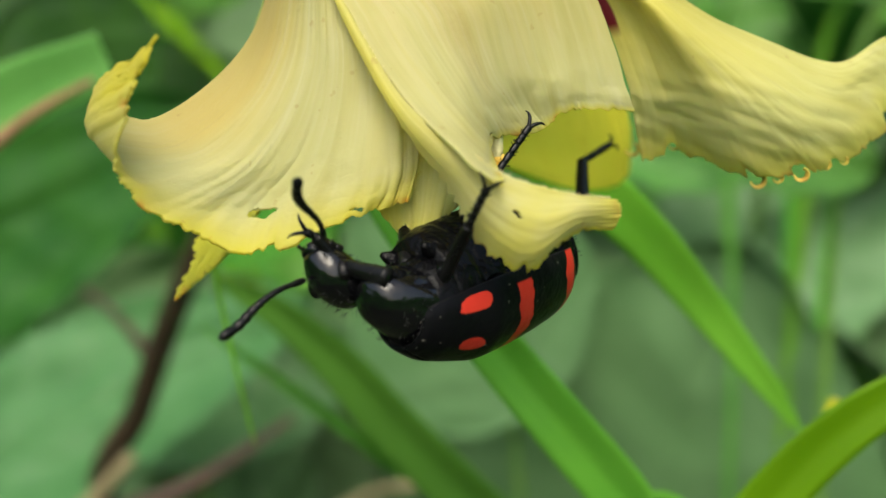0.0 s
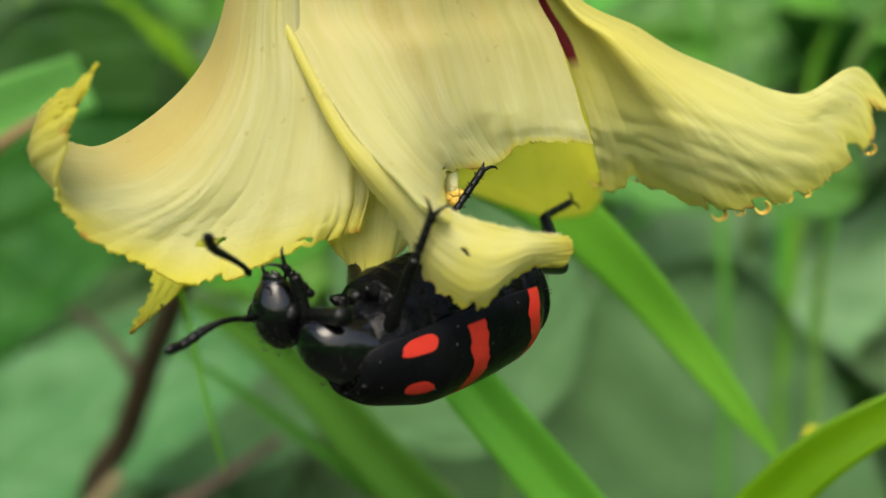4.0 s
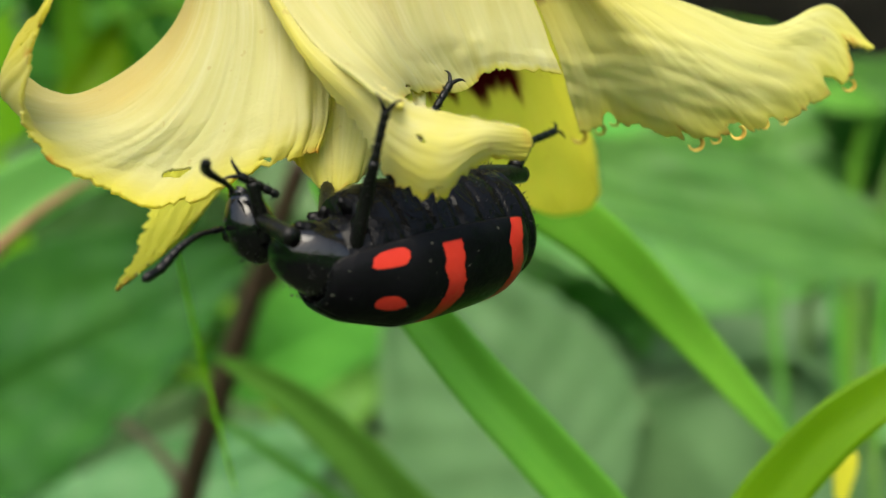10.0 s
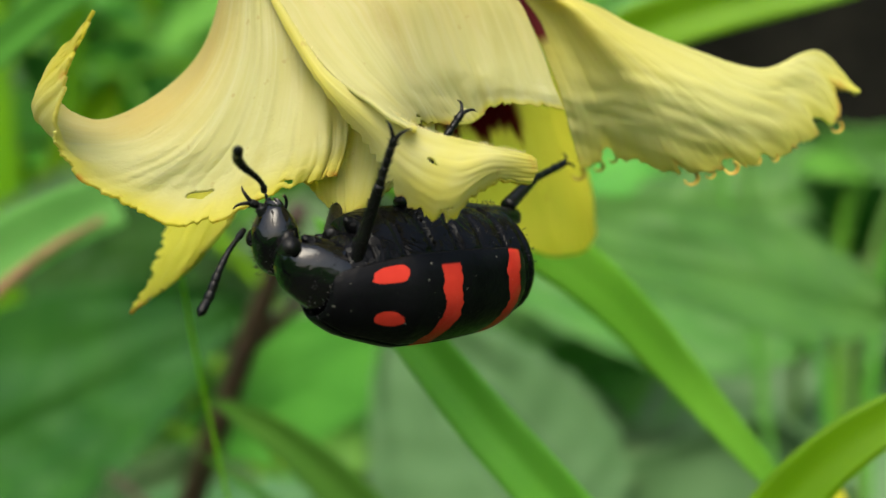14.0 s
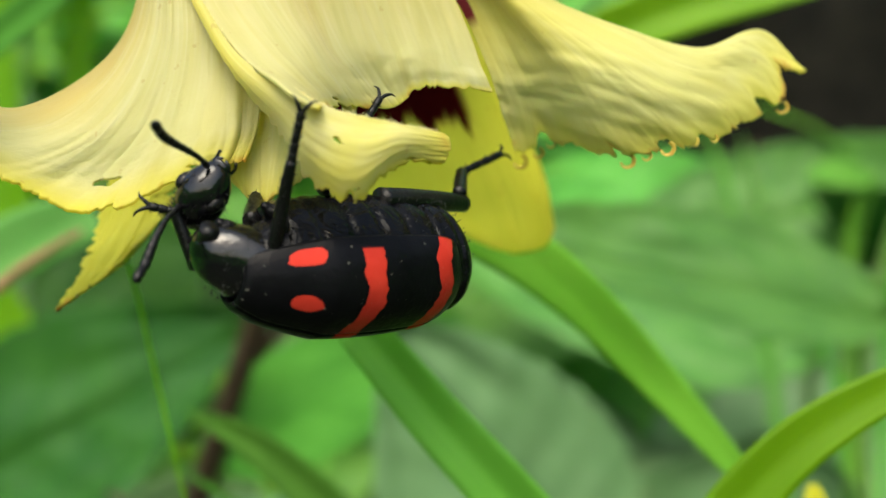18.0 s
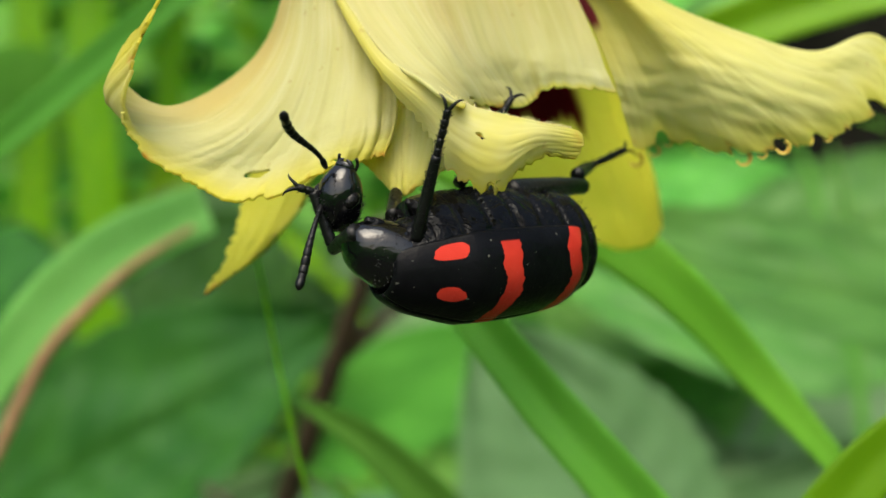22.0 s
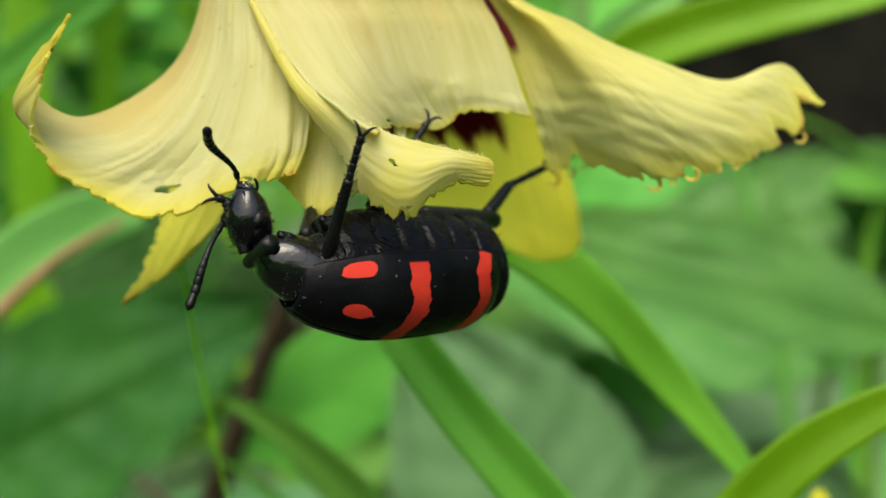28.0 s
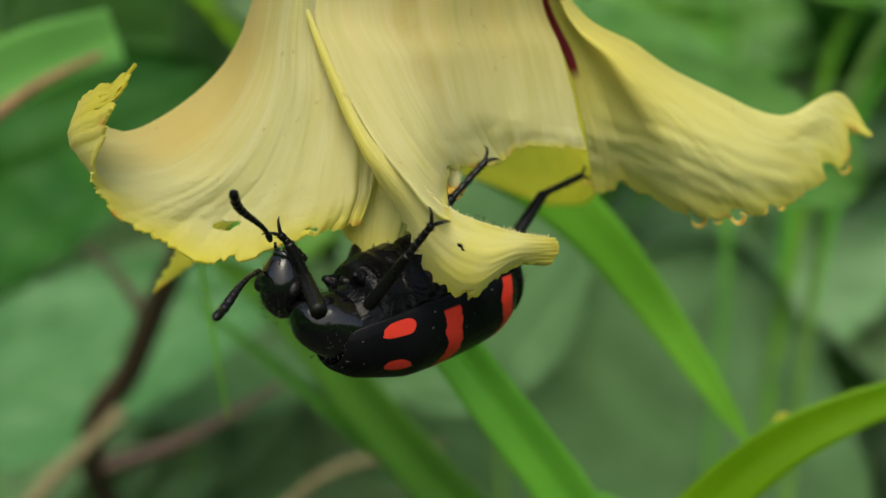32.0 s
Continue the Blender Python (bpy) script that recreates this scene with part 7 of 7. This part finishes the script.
    walk(inner_tarsus, [(0.0, pose(0.00168, 0.00412, -0.00849, 152.0, -32.1, -33.5)), (1.0, pose(0.00166, 0.00506, -0.00824, 153.8, -29.0, -38.0)), (2.0, pose(0.00195, 0.00429, -0.00881, 150.9, -32.5, -36.7)), (5.0, pose(0.00200, 0.00561, -0.00863, 152.6, -28.2, -46.4)), (6.0, pose(0.00252, 0.00584, -0.00844, 150.9, -29.9, -45.7)), (7.0, pose(0.00181, 0.00602, -0.00890, 153.4, -30.1, -44.3)), (8.0, pose(0.00204, 0.00568, -0.00964, 153.7, -33.5, -45.5)), (9.0, pose(0.00277, 0.00569, -0.00965, 155.3, -36.5, -46.1)), (10.0, pose(0.00201, 0.00610, -0.00961, 158.0, -34.0, -45.2)), (11.0, pose(0.00288, 0.00527, -0.00954, 151.7, -38.0, -43.7)), (12.0, pose(0.00262, 0.00571, -0.00954, 155.6, -35.2, -46.7)), (13.0, pose(0.00233, 0.00535, -0.00977, 153.0, -37.0, -41.8)), (16.0, pose(0.00221, 0.00472, -0.01069, 153.1, -41.5, -39.5)), (17.0, pose(0.00211, 0.00582, -0.01006, 159.6, -36.3, -44.2)), (18.0, pose(0.00340, 0.00488, -0.01083, 158.8, -43.1, -47.2)), (19.0, pose(0.00321, 0.00540, -0.01078, 158.8, -43.2, -45.2)), (20.0, pose(0.00426, 0.00427, -0.01135, 160.6, -48.4, -46.8)), (21.0, pose(0.00321, 0.00531, -0.01059, 156.7, -41.2, -46.2)), (22.0, pose(0.00262, 0.00566, -0.01090, 154.5, -41.4, -44.1)), (23.0, pose(0.00335, 0.00520, -0.01077, 158.1, -43.6, -45.2)), (24.0, pose(0.00324, 0.00478, -0.01031, 156.5, -42.1, -42.7)), (25.0, pose(0.00370, 0.00433, -0.01060, 154.3, -45.2, -42.8)), (28.0, pose(0.00353, 0.00520, -0.01051, 156.3, -43.1, -46.5)), (29.0, pose(0.00260, 0.00552, -0.00937, 147.0, -34.1, -44.9)), (30.0, pose(0.00168, 0.00548, -0.00868, 142.2, -30.3, -40.2)), (31.0, pose(0.00182, 0.00528, -0.00827, 139.8, -29.1, -40.4)), (32.0, pose(0.00088, 0.00394, -0.00854, 136.3, -29.9, -30.7))])
    walk(inner_tibia, [(0.0, pose(0.00443, 0.00230, -0.00642, 152.0, -32.1, -33.5)), (1.0, pose(0.00434, 0.00298, -0.00635, 153.8, -29.0, -38.0)), (2.0, pose(0.00456, 0.00234, -0.00672, 150.9, -32.5, -36.7)), (5.0, pose(0.00436, 0.00313, -0.00680, 152.6, -28.2, -46.4)), (6.0, pose(0.00486, 0.00343, -0.00651, 150.9, -29.9, -45.7)), (7.0, pose(0.00420, 0.00367, -0.00694, 153.4, -30.1, -44.3)), (8.0, pose(0.00430, 0.00338, -0.00750, 153.7, -33.5, -45.5)), (9.0, pose(0.00494, 0.00344, -0.00735, 155.3, -36.5, -46.1)), (10.0, pose(0.00428, 0.00381, -0.00744, 158.0, -34.0, -45.2)), (11.0, pose(0.00509, 0.00317, -0.00715, 151.7, -38.0, -43.7)), (12.0, pose(0.00478, 0.00340, -0.00731, 155.6, -35.2, -46.7)), (13.0, pose(0.00463, 0.00328, -0.00743, 153.0, -37.0, -41.8)), (16.0, pose(0.00445, 0.00288, -0.00811, 153.1, -41.5, -39.5)), (17.0, pose(0.00434, 0.00363, -0.00776, 159.6, -36.3, -44.2)), (18.0, pose(0.00532, 0.00280, -0.00818, 158.8, -43.1, -47.2)), (19.0, pose(0.00522, 0.00340, -0.00814, 158.8, -43.2, -45.2)), (20.0, pose(0.00602, 0.00240, -0.00845, 160.6, -48.4, -46.8)), (21.0, pose(0.00523, 0.00321, -0.00804, 156.7, -41.2, -46.2)), (22.0, pose(0.00471, 0.00363, -0.00833, 154.5, -41.4, -44.1)), (23.0, pose(0.00532, 0.00319, -0.00810, 158.1, -43.6, -45.2)), (24.0, pose(0.00535, 0.00282, -0.00771, 156.5, -42.1, -42.7)), (25.0, pose(0.00571, 0.00248, -0.00785, 154.3, -45.2, -42.8)), (28.0, pose(0.00549, 0.00314, -0.00786, 156.3, -43.1, -46.5)), (29.0, pose(0.00487, 0.00326, -0.00720, 147.0, -34.1, -44.9)), (30.0, pose(0.00423, 0.00332, -0.00672, 142.2, -30.3, -40.2)), (31.0, pose(0.00440, 0.00307, -0.00639, 139.8, -29.1, -40.4)), (32.0, pose(0.00377, 0.00223, -0.00660, 136.3, -29.9, -30.7))])
    walk(near_grass, [(0.0, pose(0.02464, 0.00000, 0.00175, 0.0, -2.9, 0.0)), (2.5, pose(0.01921, 0.00000, 0.00105, 0.0, -2.0, 0.0)), (6.0, pose(0.04131, 0.00000, 0.00278, 0.0, -4.0, 0.0)), (13.5, pose(0.05199, 0.00000, 0.00434, 0.0, -5.3, 0.0)), (15.5, pose(0.01027, 0.00000, 0.00054, 0.0, -1.2, 0.0)), (16.0, pose(0.00106, 0.00000, -0.00000, 0.0, 0.0, 0.0)), (16.5, pose(0.01900, 0.00000, 0.00085, 0.0, -1.7, 0.0)), (17.0, pose(0.00919, 0.00000, 0.00034, 0.0, -0.8, 0.0)), (20.0, pose(-0.04425, 0.00000, 0.00004, 0.0, 3.8, 0.0)), (21.0, pose(-0.06374, 0.00000, 0.00099, 0.0, 5.6, 0.0)), (21.5, pose(-0.06039, 0.00000, 0.00072, 0.0, 5.2, 0.0)), (22.0, pose(-0.06345, 0.00000, 0.00093, 0.0, 5.5, 0.0)), (23.0, pose(-0.06026, 0.00000, 0.00082, 0.0, 5.4, 0.0)), (23.5, pose(-0.05314, 0.00000, 0.00035, 0.0, 4.5, 0.0)), (24.0, pose(-0.06920, 0.00000, 0.00147, 0.0, 6.3, 0.0)), (24.5, pose(-0.05455, 0.00000, 0.00045, 0.0, 4.7, 0.0)), (25.0, pose(-0.08408, 0.00000, 0.00278, 0.0, 7.7, 0.0)), (25.5, pose(-0.03684, 0.00000, -0.00014, 0.0, 3.2, 0.0)), (28.0, pose(0.03708, 0.00000, 0.00260, 0.0, -3.8, 0.0)), (30.0, pose(-0.02751, 0.00000, -0.00031, 0.0, 2.0, 0.0)), (31.0, pose(0.00870, 0.00000, 0.00071, 0.0, -1.5, 0.0)), (32.0, pose(0.02812, 0.00000, 0.00205, 0.0, -3.2, 0.0))])
    walk(left_petal, [(0.0, pose(0.00691, 0.00122, -0.00014, 0.1, -0.6, 0.0)), (1.0, pose(0.00735, 0.00122, 0.00040, 0.1, -0.66, 0.0)), (2.0, pose(0.00640, 0.00122, 0.00110, 0.1, -0.6, 0.0)), (4.5, pose(0.00600, 0.00150, 0.00000, 0.2, -0.5, 0.0)), (6.0, pose(0.00587, 0.00171, -0.00023, 0.2, -0.5, 0.0)), (9.0, pose(0.00533, 0.00158, -0.00021, 0.1, -0.5, 0.0)), (11.0, pose(0.01151, 0.00329, -0.00038, 0.3, -1.1, 0.0)), (16.0, pose(0.00382, 0.00107, -0.00015, 0.1, -0.3, 0.0)), (20.0, pose(-0.00206, -0.00075, 0.00012, -0.1, 0.2, -0.0)), (24.0, pose(-0.00002, -0.00005, 0.00001, -0.0, 0.0, 0.0)), (28.0, pose(-0.00138, -0.00045, 0.00007, -0.0, 0.1, -0.0)), (30.0, pose(0.00838, 0.00195, -0.00023, 0.2, -0.8, 0.0)), (32.0, pose(0.00838, 0.00195, -0.00023, 0.2, -0.8, 0.0))])


motions()
